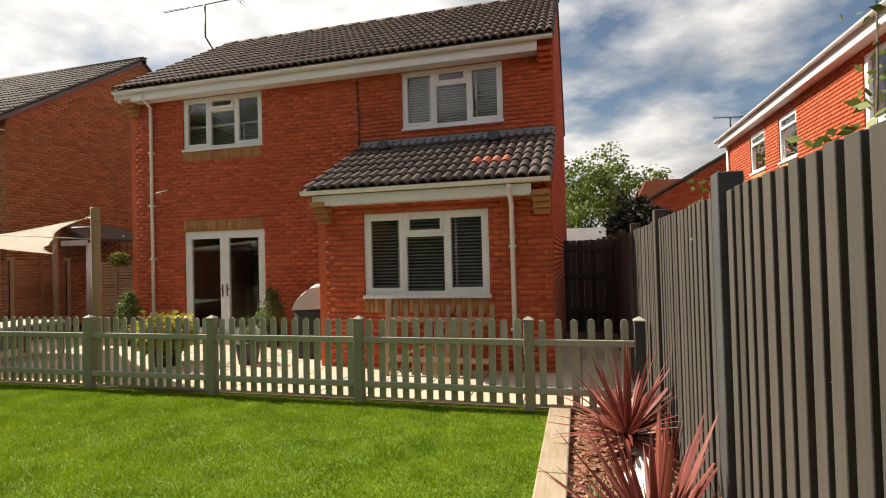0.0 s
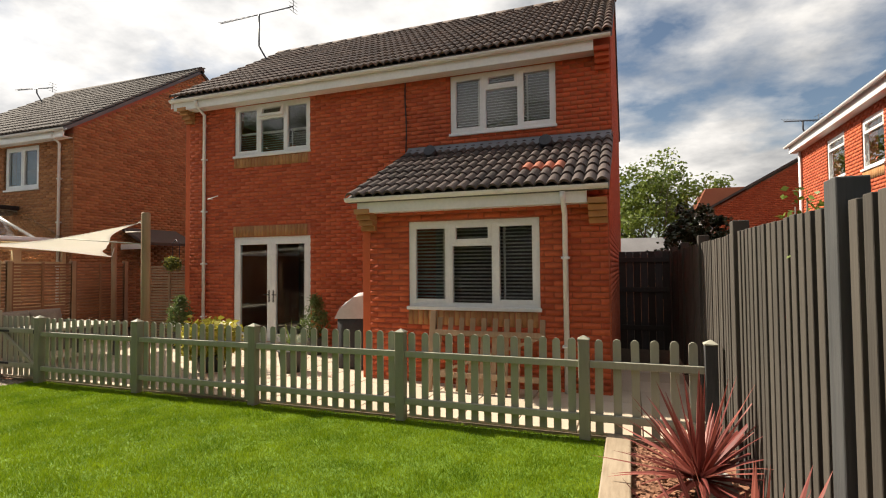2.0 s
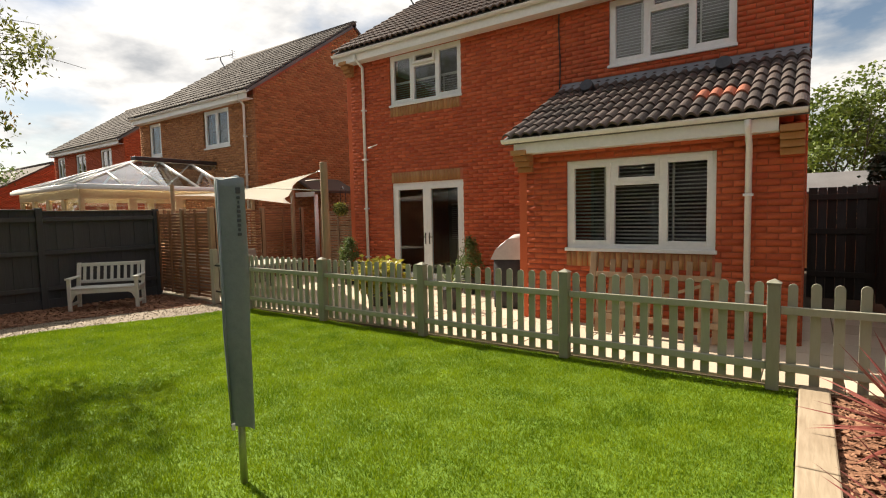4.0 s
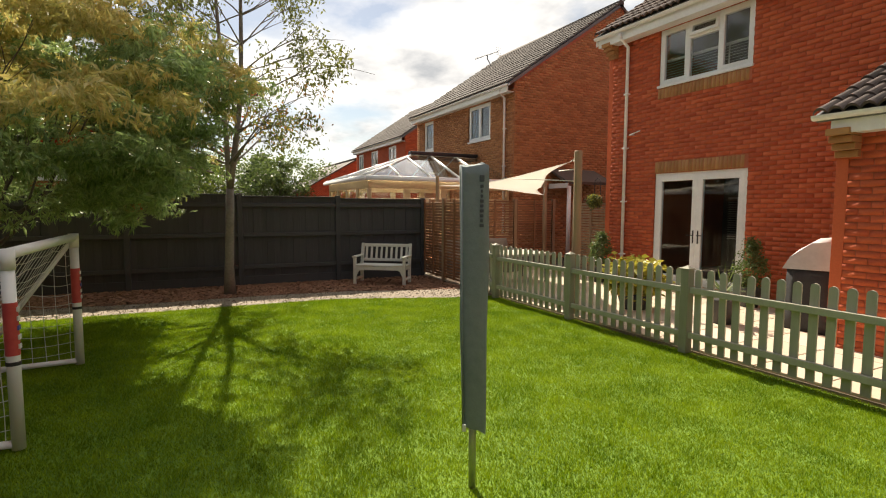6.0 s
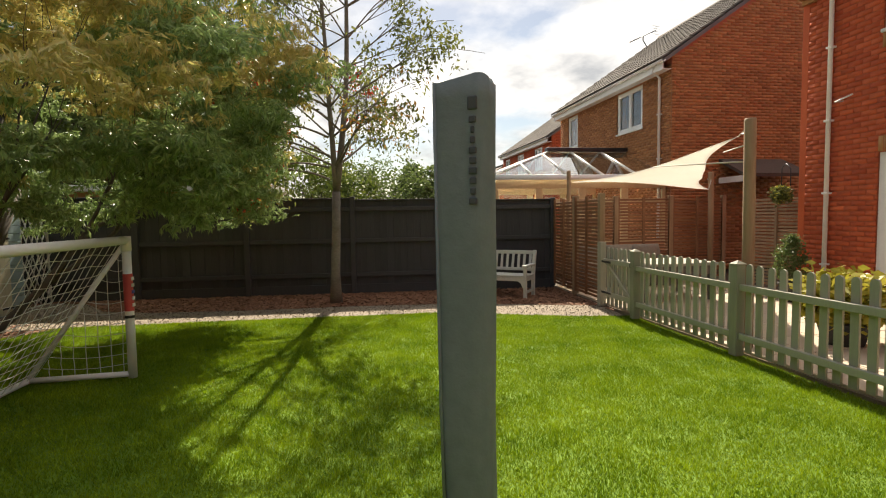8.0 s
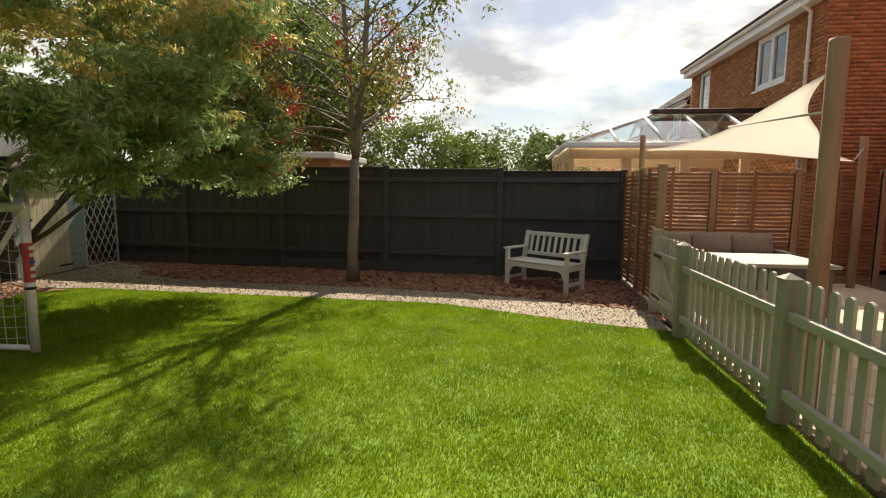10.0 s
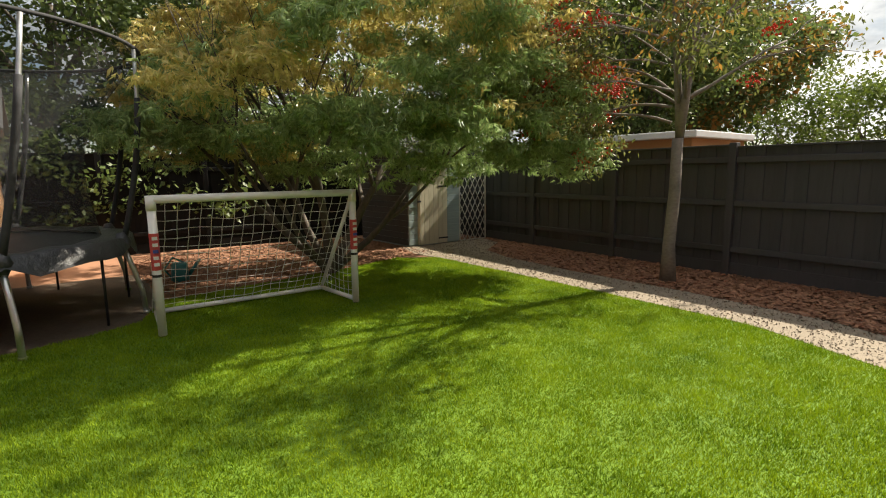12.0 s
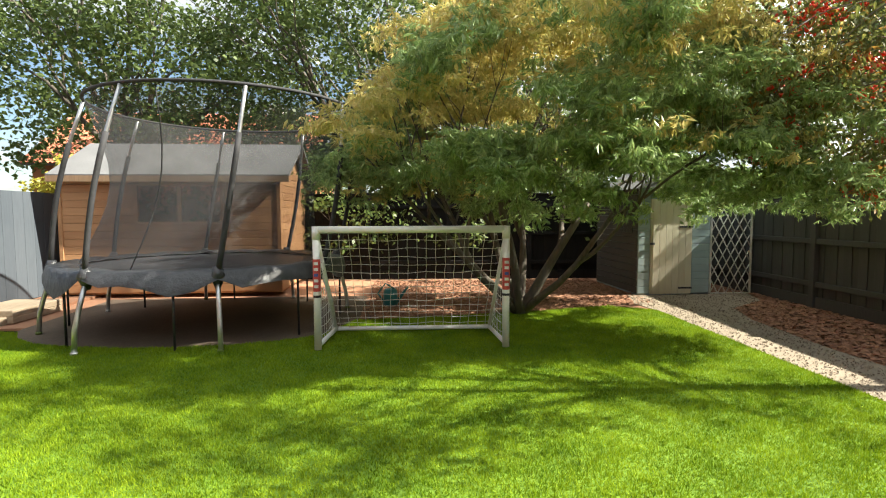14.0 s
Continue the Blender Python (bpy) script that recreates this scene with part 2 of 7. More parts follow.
PRINT = material("dark_print", (0.05, 0.06, 0.065), (0.07, 0.08, 0.085), 0.7, 20, 3, 0)
BENCH = material("pale_painted_teak", (0.50, 0.49, 0.45), (0.68, 0.67, 0.62), 0.6, 30, 3, 0.25, vary=0.15)
SHIP = material("orange_shiplap", (0.34, 0.165, 0.075), (0.56, 0.315, 0.155), 0.65, 22, 1.4, 0.35, vary=0.35, stretch=(0.1, 1, 1))
FELT = material("grey_roof_felt", (0.11, 0.11, 0.115), (0.20, 0.20, 0.205), 0.9, 60, 1.5, 0.4)
SHED_BLUE = material("pale_blue_shiplap", (0.22, 0.30, 0.32), (0.34, 0.42, 0.43), 0.65, 22, 1.4, 0.25, vary=0.2, stretch=(0.1, 1, 1))
SHED_CREAM = material("cream_boards", (0.46, 0.42, 0.31), (0.62, 0.57, 0.44), 0.65, 22, 1.4, 0.25, vary=0.2, stretch=(1, 1, 0.1))
SAIL = material("cream_sailcloth", (0.84, 0.82, 0.77), (0.91, 0.89, 0.85), 0.85, 30, 1.0, 0.2, translucent=0.6)
ROPE = material("pale_rope", (0.45, 0.42, 0.36), (0.6, 0.57, 0.5), 0.8, 20, 3, 0)
CUSHION = material("taupe_cushion", (0.20, 0.165, 0.135), (0.29, 0.245, 0.205), 0.9, 25, 2, 0.3)
RATTAN = material("grey_rattan", (0.10, 0.09, 0.08), (0.22, 0.20, 0.18), 0.8, 60, 3, 0.6)
CREAM_FRAME = material("cream_frame", (0.50, 0.37, 0.20), (0.62, 0.48, 0.28), 0.45, 15, 1.5, 0.05)
BARK = material("tree_bark", (0.06, 0.05, 0.04), (0.16, 0.135, 0.11), 0.9, 25, 4, 0.7, stretch=(1, 1, 0.2))
BARK_PALE = material("rowan_bark", (0.13, 0.11, 0.09), (0.27, 0.235, 0.20), 0.85, 20, 4, 0.5, stretch=(1, 1, 2.0))
LEAF_MAPLE = material("maple_leaf", (0.105, 0.20, 0.06), (0.46, 0.57, 0.22), 0.38, 3, 0.9, 0, vary=0.6, translucent=0.4)
LEAF_GOLD = material("maple_leaf_turning", (0.38, 0.40, 0.11), (0.76, 0.58, 0.22), 0.38, 3, 0.9, 0, vary=0.6, translucent=0.42)
LEAF_ROWAN = material("rowan_leaf", (0.06, 0.085, 0.022), (0.25, 0.26, 0.07), 0.5, 3, 0.9, 0, vary=0.7, translucent=0.45)
LEAF_ORANGE = material("rowan_leaf_turning", (0.22, 0.15, 0.03), (0.46, 0.23, 0.05), 0.55, 3, 0.9, 0, vary=0.6, translucent=0.4)
LEAF_OAK = material("dark_leaf", (0.05, 0.09, 0.025), (0.19, 0.25, 0.07), 0.45, 2, 0.4, 0, vary=0.6, translucent=0.42)
LEAF_EVERGREEN = material("evergreen_leaf", (0.018, 0.03, 0.014), (0.06, 0.08, 0.035), 0.45, 2, 0.4, 0, vary=0.6, translucent=0.2)
LEAF_LIGHT = material("light_leaf", (0.08, 0.13, 0.02), (0.20, 0.25, 0.04), 0.5, 2, 0.4, 0, vary=0.6, translucent=0.3)
LEAF_YELLOW = material("yellow_leaf", (0.28, 0.27, 0.03), (0.50, 0.44, 0.07), 0.5, 6, 2, 0, vary=0.5, translucent=0.35)
BERRY = material("rowan_berry", (0.66, 0.03, 0.012), (0.85, 0.10, 0.04), 0.35, 20, 3, 0, vary=0.4, translucent=0.3)
CORDY = material("cordyline_leaf", (0.15, 0.028, 0.028), (0.38, 0.12, 0.09), 0.45, 8, 3, 0.1, vary=0.6, translucent=0.2)
STRAP_GREEN = material("strap_leaf", (0.08, 0.13, 0.03), (0.24, 0.30, 0.08), 0.5, 8, 3, 0.1, vary=0.5, translucent=0.25)
POT = material("dark_pot", (0.03, 0.03, 0.033), (0.07, 0.065, 0.06), 0.6, 20, 3, 0.2)
BBQ_COVER = material("black_cover", (0.014, 0.014, 0.016), (0.035, 0.035, 0.038), 0.7, 12, 3, 0.4)
SILVER_CLOTH = material("silver_cover", (0.38, 0.37, 0.37), (0.55, 0.54, 0.53), 0.6, 8, 3, 0.4)
TEAL = material("teal_plastic", (0.02, 0.16, 0.17), (0.04, 0.24, 0.25), 0.45, 15, 3, 0)
BLACK_CABLE = material("black_cable", (0.015, 0.015, 0.016), (0.03, 0.03, 0.03), 0.6, 20, 3, 0)


# ---- helpers for shapes ----
def box(bm, x0, y0, z0, x1, y1, z1, bevel=0.0):
    r = bmesh.ops.create_cube(bm, size=1.0)
    bmesh.ops.scale(bm, vec=(abs(x1 - x0), abs(y1 - y0), abs(z1 - z0)), verts=r["verts"])
    bmesh.ops.translate(bm, vec=((x0 + x1) / 2, (y0 + y1) / 2, (z0 + z1) / 2), verts=r["verts"])
    if bevel:
        es = list({e for v in r["verts"] for e in v.link_edges})
        bmesh.ops.bevel(bm, geom=es, offset=bevel, segments=2, affect="EDGES", profile=0.5)
    return bm


def tube(bm, pts, radii, segs=8, cap=True):
    pts = [Vector(p) for p in pts]
    if not hasattr(radii, "__len__"):
        radii = [radii] * len(pts)
    rings = []
    side = None
    for i, p in enumerate(pts):
        d = (pts[min(i + 1, len(pts) - 1)] - pts[max(i - 1, 0)]).normalized()
        if side is None:
            side = d.orthogonal().normalized()
        side = (side - d * side.dot(d)).normalized()
        up_v = d.cross(side)
        rings.append([bm.verts.new(p + radii[i] * (math.cos(2 * math.pi * k / segs) * side + math.sin(2 * math.pi * k / segs) * up_v)) for k in range(segs)])
    for a, b in zip(rings, rings[1:]):
        for k in range(segs):
            bm.faces.new((a[k], a[(k + 1) % segs], b[(k + 1) % segs], b[k])).smooth = True
    if cap:
        bm.faces.new(rings[0][::-1])
        bm.faces.new(rings[-1])
    return bm


def prism(bm, outline, depth):
    """outline: points in one plane; depth: the vector by which it is thickened."""
    a = [bm.verts.new(p) for p in outline]
    b = [bm.verts.new(Vector(p) + Vector(depth)) for p in outline]
    bm.faces.new(a)
    bm.faces.new(b[::-1])
    n = len(a)
    for k in range(n):
        bm.faces.new((a[k], b[k], b[(k + 1) % n], a[(k + 1) % n]))
    bmesh.ops.recalc_face_normals(bm, faces=bm.faces)
    return bm


def finish(name, bm, mat):
    me = bpy.data.meshes.new(name)
    bm.to_mesh(me)
    bm.free()
    if mat:
        me.materials.append(mat)
    return me


def part(name, bm, mat, parent=None, label="", at=None):
    me = bm if isinstance(bm, bpy.types.Mesh) else finish(name, bm, mat)
    ob = new(name, me)
    if parent is not None:
        ob.parent = parent
    if at is not None:
        ob.matrix_basis = at
    if label:
        ob["label"] = label
    return ob


def thing(name, label, category, m=None, group="", kind=""):
    ob = new(name)
    if m is not None:
        ob.matrix_basis = m
    return tagged(ob, label, category, group, kind)


def arrays_mesh(name, verts, faces, mat, smooth=False):
    me = bpy.data.meshes.new(name)
    me.from_pydata([tuple(v) for v in verts], [], faces)
    if mat:
        me.materials.append(mat)
    me.update()
    return me


def boxes_mesh(name, boxes, mat, m=None):
    """Many separate boxes in one mesh."""
    bx = np.asarray(boxes, dtype=float)
    n = len(bx)
    sel = np.array([(0, 1, 2), (3, 1, 2), (3, 4, 2), (0, 4, 2), (0, 1, 5), (3, 1, 5), (3, 4, 5), (0, 4, 5)])
    v = bx[:, sel].reshape(-1, 3)
    f = np.array([(3, 2, 1, 0), (4, 5, 6, 7), (0, 1, 5, 4), (1, 2, 6, 5), (2, 3, 7, 6), (3, 0, 4, 7)])
    faces = (f[None] + 8 * np.arange(n)[:, None, None]).reshape(-1, 4)
    me = bpy.data.meshes.new(name)
    me.vertices.add(len(v))
    if m is not None:
        mm = np.array(m)
        v = v @ mm[:3, :3].T + mm[:3, 3]
    me.vertices.foreach_set("co", v.ravel())
    me.loops.add(faces.size)
    me.loops.foreach_set("vertex_index", faces.ravel().astype(np.int32))
    me.polygons.add(len(faces))
    me.polygons.foreach_set("loop_start", np.arange(0, faces.size, 4, dtype=np.int32))
    me.update(calc_edges=True)
    if mat:
        me.materials.append(mat)
    return me


# ---- brick walls: u runs along the wall, y outward is minus, z up ----
COURSE, BRICK_L, JOINT = 0.075, 0.215, 0.010


def free_spans(u0, u1, cuts):
    spans = [(u0, u1)]
    for a, b in cuts:
        nxt = []
        for s, e in spans:
            if b <= s or a >= e:
                nxt.append((s, e))
                continue
            if a > s:
                nxt.append((s, a))
            if b < e:
                nxt.append((b, e))
        spans = nxt
    return spans


def brick_boxes(u0, u1, z0, z1, holes, top=None, proud=0.008):
    out = []
    for c in range(int((z1 - z0) / COURSE)):
        za = z0 + c * COURSE
        zb = za + COURSE - JOINT
        cuts = [(a, b) for a, za2, b, zb2 in holes if zb > za2 + 0.01 and za < zb2 - 0.01]
        for s, e in free_spans(u0, u1, cuts):
            k = math.floor((s - u0) / 0.225) - 1
            while True:
                a = u0 + k * 0.225 + (0.1125 if c % 2 else 0)
                b = a + BRICK_L
                k += 1
                if a >= e:
                    break
                a, b = max(a, s), min(b, e)
                if e - b < 0.05:
                    b = e
                if b - a < 0.03:
                    continue
                if top and (zb > top(a) or zb > top(b)):
                    continue
                out.append((max(a, u0 + 0.012), -proud, za, min(b, u1 - 0.012), 0.01, zb))
    return out


def wall_mesh(name, u0, u1, z0, z1, holes, thick, mat):
    """One solid wall with its openings cut through."""
    holes = [(max(a, u0), max(b, z0), min(c, u1), min(d, z1)) for a, b, c, d in holes]
    us = sorted({u0, u1, *[h[0] for h in holes], *[h[2] for h in holes]})
    zs = sorted({z0, z1, *[h[1] for h in holes], *[h[3] for h in holes]})
    nu, nz = len(us) - 1, len(zs) - 1

    def solid(i, j):
        if not (0 <= i < nu and 0 <= j < nz):
            return False
        cu, cz = (us[i] + us[i + 1]) / 2, (zs[j] + zs[j + 1]) / 2
        return not any(h[0] < cu < h[2] and h[1] < cz < h[3] for h in holes)

    bm = bmesh.new()
    made = {}

    def vert(i, j, k):
        if (i, j, k) not in made:
            made[i, j, k] = bm.verts.new((us[i], thick * k, zs[j]))
        return made[i, j, k]

    for i in range(nu):
        for j in range(nz):
            if not solid(i, j):
                continue
            bm.faces.new((vert(i, j, 0), vert(i + 1, j, 0), vert(i + 1, j + 1, 0), vert(i, j + 1, 0)))
            bm.faces.new((vert(i, j, 1), vert(i, j + 1, 1), vert(i + 1, j + 1, 1), vert(i + 1, j, 1)))
            for di, dj, a, c in ((-1, 0, (i, j), (i, j + 1)), (1, 0, (i + 1, j + 1), (i + 1, j)), (0, -1, (i + 1, j), (i, j)), (0, 1, (i, j + 1), (i + 1, j + 1))):
                if not solid(i + di, j + dj):
                    bm.faces.new((vert(*a, 0), vert(*c, 0), vert(*c, 1), vert(*a, 1)))
    return finish(name, bm, mat)


def brick_wall(parent, m, u0, u1, z0, z1, holes=(), top=None, brick=None, thick=0.28, singles=None, name="wall", inset=0.0):
    """A wall in the frame m, with its bricks; singles: the stretch of u and z in which each brick is an object."""
    me = wall_mesh(name, u0 + inset, u1 - inset, z0, z1, holes, thick, MORTAR_B if brick is BRICK_B else MORTAR)
    w = part(name, me, None, parent, at=m)
    bricks = brick_boxes(u0, u1, z0, z1 if not top else max(top(u0), top((u0 + u1) / 2), top(u1)), holes, top)
    if singles:
        inside = [b for b in bricks if singles[0] <= b[0] and b[3] <= singles[1] and singles[2] <= b[2] <= singles[3]][:300]
        keep = set(inside)
        bricks = [b for b in bricks if b not in keep]
        shared = {}
        for b in inside:
            key = round(b[3] - b[0], 3)
            if key not in shared:
                shared[key] = boxes_mesh("brick", [(0, b[1], 0, b[3] - b[0], b[4], b[5] - b[2])], brick)
            part("brick", shared[key], None, w, at=Matrix.Translation((b[0], random.uniform(-0.0015, 0.0015), b[2])))
    if bricks:
        tagged(part("bricks", boxes_mesh("bricks", bricks, brick), None, w), kind="stuff")
    return w


# ---- roof tiles ----
def tile_mesh(name, width, length, mat, rolls=2, seg=6, lift=0.055):
    """A double-roll tile: x across, y up the slope, z out of it."""
    n = rolls * seg
    verts, faces = [], []
    for j, (y, z0) in enumerate(((0, 0.030), (length, 0.0))):
        for i in range(n + 1):
            ph = (i % seg) / seg
            z = z0 + lift * max(0.0, math.sin(math.pi * ph)) ** 0.8 * (1 if ph < 1 else 0)
            verts.append((width * i / n, y, z))
    for i in range(n + 1):
        ph = (i % seg) / seg
        verts.append((width * i / n, 0, lift * max(0.0, math.sin(math.pi * ph)) ** 0.8))
    for i in range(n):
        faces.append((i, i + 1, n + 2 + i, n + 1 + i))
        faces.append((2 * n + 2 + i, 2 * n + 3 + i, i + 1, i))
    return arrays_mesh(name, verts, faces, mat)


def tiled_slope(parent, m, width, slope, mat, singles=0, gauge=0.34, tw=0.30, name="roof", special=()):
    """m: the eave's left corner, x along the eave, y up the slope, z out of the roof."""
    bm = box(bmesh.new(), 0, 0, -0.09, width, slope, -0.006)
    roof = part(name, bm, FELT, parent, at=m)
    nu, nv = int(round(width / tw)), int(math.ceil(slope / gauge))
    tw = width / nu
    me = tile_mesh("tile", tw, gauge + 0.05, mat)
    red = tile_mesh("tile", tw, gauge + 0.05, TILE_RED) if special else None
    verts, faces = [], []
    base = [v.co.copy() for v in me.vertices]
    polys = [tuple(p.vertices) for p in me.polygons]
    count = 0
    for j in range(nv):
        for i in range(nu):
            y = j * gauge - 0.04
            jig = Matrix.Translation((i * tw, y, random.uniform(0, 0.004))) @ Matrix.Rotation(random.uniform(-0.008, 0.008), 4, "Z")
            if (i, j) in special:
                part("tile", red, None, roof, "newer red tile", at=jig)
            elif count < singles:
                part("tile", me, None, roof, at=jig)
                count += 1
            else:
                k = len(verts)
                verts += [jig @ v for v in base]
                faces += [tuple(k + q for q in p) for p in polys]
    if verts:
        tagged(part("tiles", arrays_mesh("tiles", verts, faces, mat), None, roof), kind="stuff")
    return roof


def slope_frame(corner, along, up_slope):
    x = Vector(along).normalized()
    y = Vector(up_slope).normalized()
    z = x.cross(y)
    return Matrix.Translation(corner) @ Matrix((x, y, z)).transposed().to_4x4()


# ---- ground, lawn, path, patio ----
def sheet(name, pts, z, mat, label="", cat="", kind="structure", thick=0.05):
    bm = prism(bmesh.new(), [(x, y, z) for x, y in pts], (0, 0, -thick))
    return tagged(part(name, bm, mat), label, cat, kind=kind)


GROUND = [(-400, -400), (400, -400), (400, 400), (-400, 400)]
sheet("ground", GROUND, -0.08, SOIL, "bare brown soil ground stretching to the horizon", "ground")


def lawn_edge(y):
    """x of the lawn's edge beside the path."""
    if y > 4.3:
        return -7.27 + (y - 4.3) * 0.25
    if y > 2.5:
        return -8.0 + (y - 2.5) * 0.4055
    return -8.0 - 0.05 * max(0.0, 2.5 - y) ** 0.8


LAWN = [(0.86, 5.06), (-7.08, 5.06)] + [(lawn_edge(y), y) for y in np.arange(4.8, -2.75, -0.3)] + [(-7.6, -3.15), (-6.3, -2.8), (-5.2, -2.6), (-3.75, -2.4)] + [(-1.75 + 2.1 * math.cos(a), -2.2 + 1.1 * math.sin(a)) for a in np.linspace(2.5, 0.2, 9)] + [(0.9, -2.2)]
sheet("lawn", LAWN, -0.015, TURF, "mown green lawn in broken sun and shade", "lawn")
CONC = [(-1.75 + 2.2 * math.cos(a), -2.25 + 1.2 * math.sin(a)) for a in np.linspace(0, math.pi, 14)] + [(-4.0, -4.6), (0.6, -4.6)]
sheet("pavement", CONC, -0.022, DARK_SLAB, "worn dark brown slab base under the trampoline", "paving")
PATH_EDGE = [(lawn_edge(y), y) for y in np.arange(5.0, -3.0, -0.4)]
path_far = [(-7.98, 5.05), (-8.15, 4.5), (-8.7, 2.9), (-8.88, 1.4), (-8.92, -0.4), (-9.1, -1.9), (-9.4, -2.75), (-10.3, -3.4), (-10.6, -4.2)]
sheet("path", PATH_EDGE + [(-8.1, -3.3), (-8.4, -4.25)] + path_far[::-1], -0.010, CONCRETE, "curved buff gravel path beside the lawn", "path")
tagged(part("mulch", prism(bmesh.new(), [(x, y, -0.02) for x, y in [(-10.4, 5.4), (-7.6, 5.1), (-7.6, -4.0), (-11.2, -6.6)]], (0, 0, -0.03)), BARK_CHIP), "red-brown bark mulch bed along the dark fence", "mulch", kind="structure")
tagged(part("mulch", prism(bmesh.new(), [(x, y, -0.03) for x, y in [(-9, -2.7), (2, -2.3), (2, -7.4), (-9, -7.0)]], (0, 0, -0.03)), BARK_CHIP), "bark mulch under the maple", "mulch", kind="structure")
tagged(part("mulch", prism(bmesh.new(), [(x, y, 0.015) for x, y in [(1.0, 5.0), (1.9, 5.0), (1.9, -5), (1.0, -5)]], (0, 0, -0.06)), BARK_CHIP), "bark mulch bed beside the tall fence", "mulch", kind="structure")

# grass blades
rng = np.random.default_rng(7)


def in_poly(px, py, poly):
    inside = np.zeros(len(px), bool)
    n = len(poly)
    for k in range(n):
        x0, y0 = poly[k]
        x1, y1 = poly[(k + 1) % n]
        hit = ((y0 > py) != (y1 > py)) & (px < (x1 - x0) * (py - y0) / ((y1 - y0) if y1 != y0 else 1e-9) + x0)
        inside ^= hit
    return inside


def triangles_mesh(name, tri, mat):
    """tri: n x 3 x 3 corners of separate triangles."""
    v = tri.reshape(-1, 3)
    n = len(tri)
    me = bpy.data.meshes.new(name)
    me.vertices.add(3 * n)
    me.vertices.foreach_set("co", v.ravel())
    me.loops.add(3 * n)
    me.loops.foreach_set("vertex_index", np.arange(3 * n, dtype=np.int32))
    me.polygons.add(n)
    me.polygons.foreach_set("loop_start", np.arange(0, 3 * n, 3, dtype=np.int32))
    me.update(calc_edges=True)
    me.materials.append(mat)
    return me


def grass(name, poly, per_m2, mat, height=(0.014, 0.034)):
    xs, ys = [p[0] for p in poly], [p[1] for p in poly]
    area = (max(xs) - min(xs)) * (max(ys) - min(ys))
    n = int(area * per_m2)
    px, py = rng.uniform(min(xs), max(xs), n), rng.uniform(min(ys), max(ys), n)
    keep = in_poly(px, py, poly)
    px, py = px[keep], py[keep]
    n = len(px)
    h = rng.uniform(*height, n) * (0.92 + 0.20 * np.sin(px * 7.1 + 2.2 * np.sin(py * 5.3)) * np.sin(py * 8.7 + 1.9 * np.sin(px * 4.1)) + 0.16 * np.sin(px * 19.0 + 3 * np.sin(py * 13.0)) * np.sin(py * 17.0))
    a = rng.uniform(0, 2 * np.pi, n)
    lean = rng.uniform(0.0, 0.026, n)
    la = rng.uniform(0, 2 * np.pi, n)
    w = rng.uniform(0.0022, 0.004, n)
    tri = np.zeros((n, 3, 3))
    tri[:, 0] = np.stack([px - w * np.cos(a), py - w * np.sin(a), np.full(n, -0.016)], 1)
    tri[:, 1] = np.stack([px + w * np.cos(a), py + w * np.sin(a), np.full(n, -0.016)], 1)
    tri[:, 2] = np.stack([px + lean * np.cos(la), py + lean * np.sin(la), -0.016 + h], 1)
    return tagged(new(name, triangles_mesh(name, tri, mat)), "dense short bright green grass blades of the lawn", "grass", kind="stuff")


grass("grass", LAWN, 13000, GRASS)

# patio slabs
patio = sheet("patio", [(-10.2, 5.12), (1.8, 5.12), (1.8, 8.6), (-10.2, 8.6)], 0.0, CONCRETE, "buff paved patio between the picket fence and the house", "patio")
slab_me = {}
for i, x in enumerate(np.arange(-10.2, 1.6, 0.6)):
    for j, y in enumerate(np.arange(5.13, 8.3, 0.6)):
        if "s" not in slab_me:
            slab_me["s"] = finish("slab", box(bmesh.new(), 0.004, 0.004, 0, 0.592, 0.592, 0.03, 0.006), PAVING)
        part("slab", slab_me["s"], None, patio, at=pose(x, y, random.uniform(0, 0.002)))


# ---- windows and doors ----
def ring(bm, u0, z0, u1, z1, w, y0, y1, bevel=0.006):
    box(bm, u0, y0, z0, u0 + w, y1, z1, bevel)
    box(bm, u1 - w, y0, z0, u1, y1, z1, bevel)
    box(bm, u0 + w - 0.002, y0, z0, u1 - w + 0.002, y1, z0 + w, bevel)
    box(bm, u0 + w - 0.002, y0, z1 - w, u1 - w + 0.002, y1, z1, bevel)
    return bm


def pane(parent, u0, z0, u1, z1, y, mat=None):
    p = part("pane", box(bmesh.new(), u0, y, z0, u1, y + 0.006, z1), mat or GLASS, parent)
    p.visible_shadow = False
    return p


def casement(parent, u0, z0, u1, z1, depth=0.02, tilt=0.0, handle=True):
    holder = part("sash", ring(bmesh.new(), u0, z0, u1, z1, 0.058, -0.005 + depth - 0.03, depth + 0.03), UPVC, parent)
    pane(holder, u0 + 0.05, z0 + 0.05, u1 - 0.05, z1 - 0.05, depth + 0.006)
    return holder


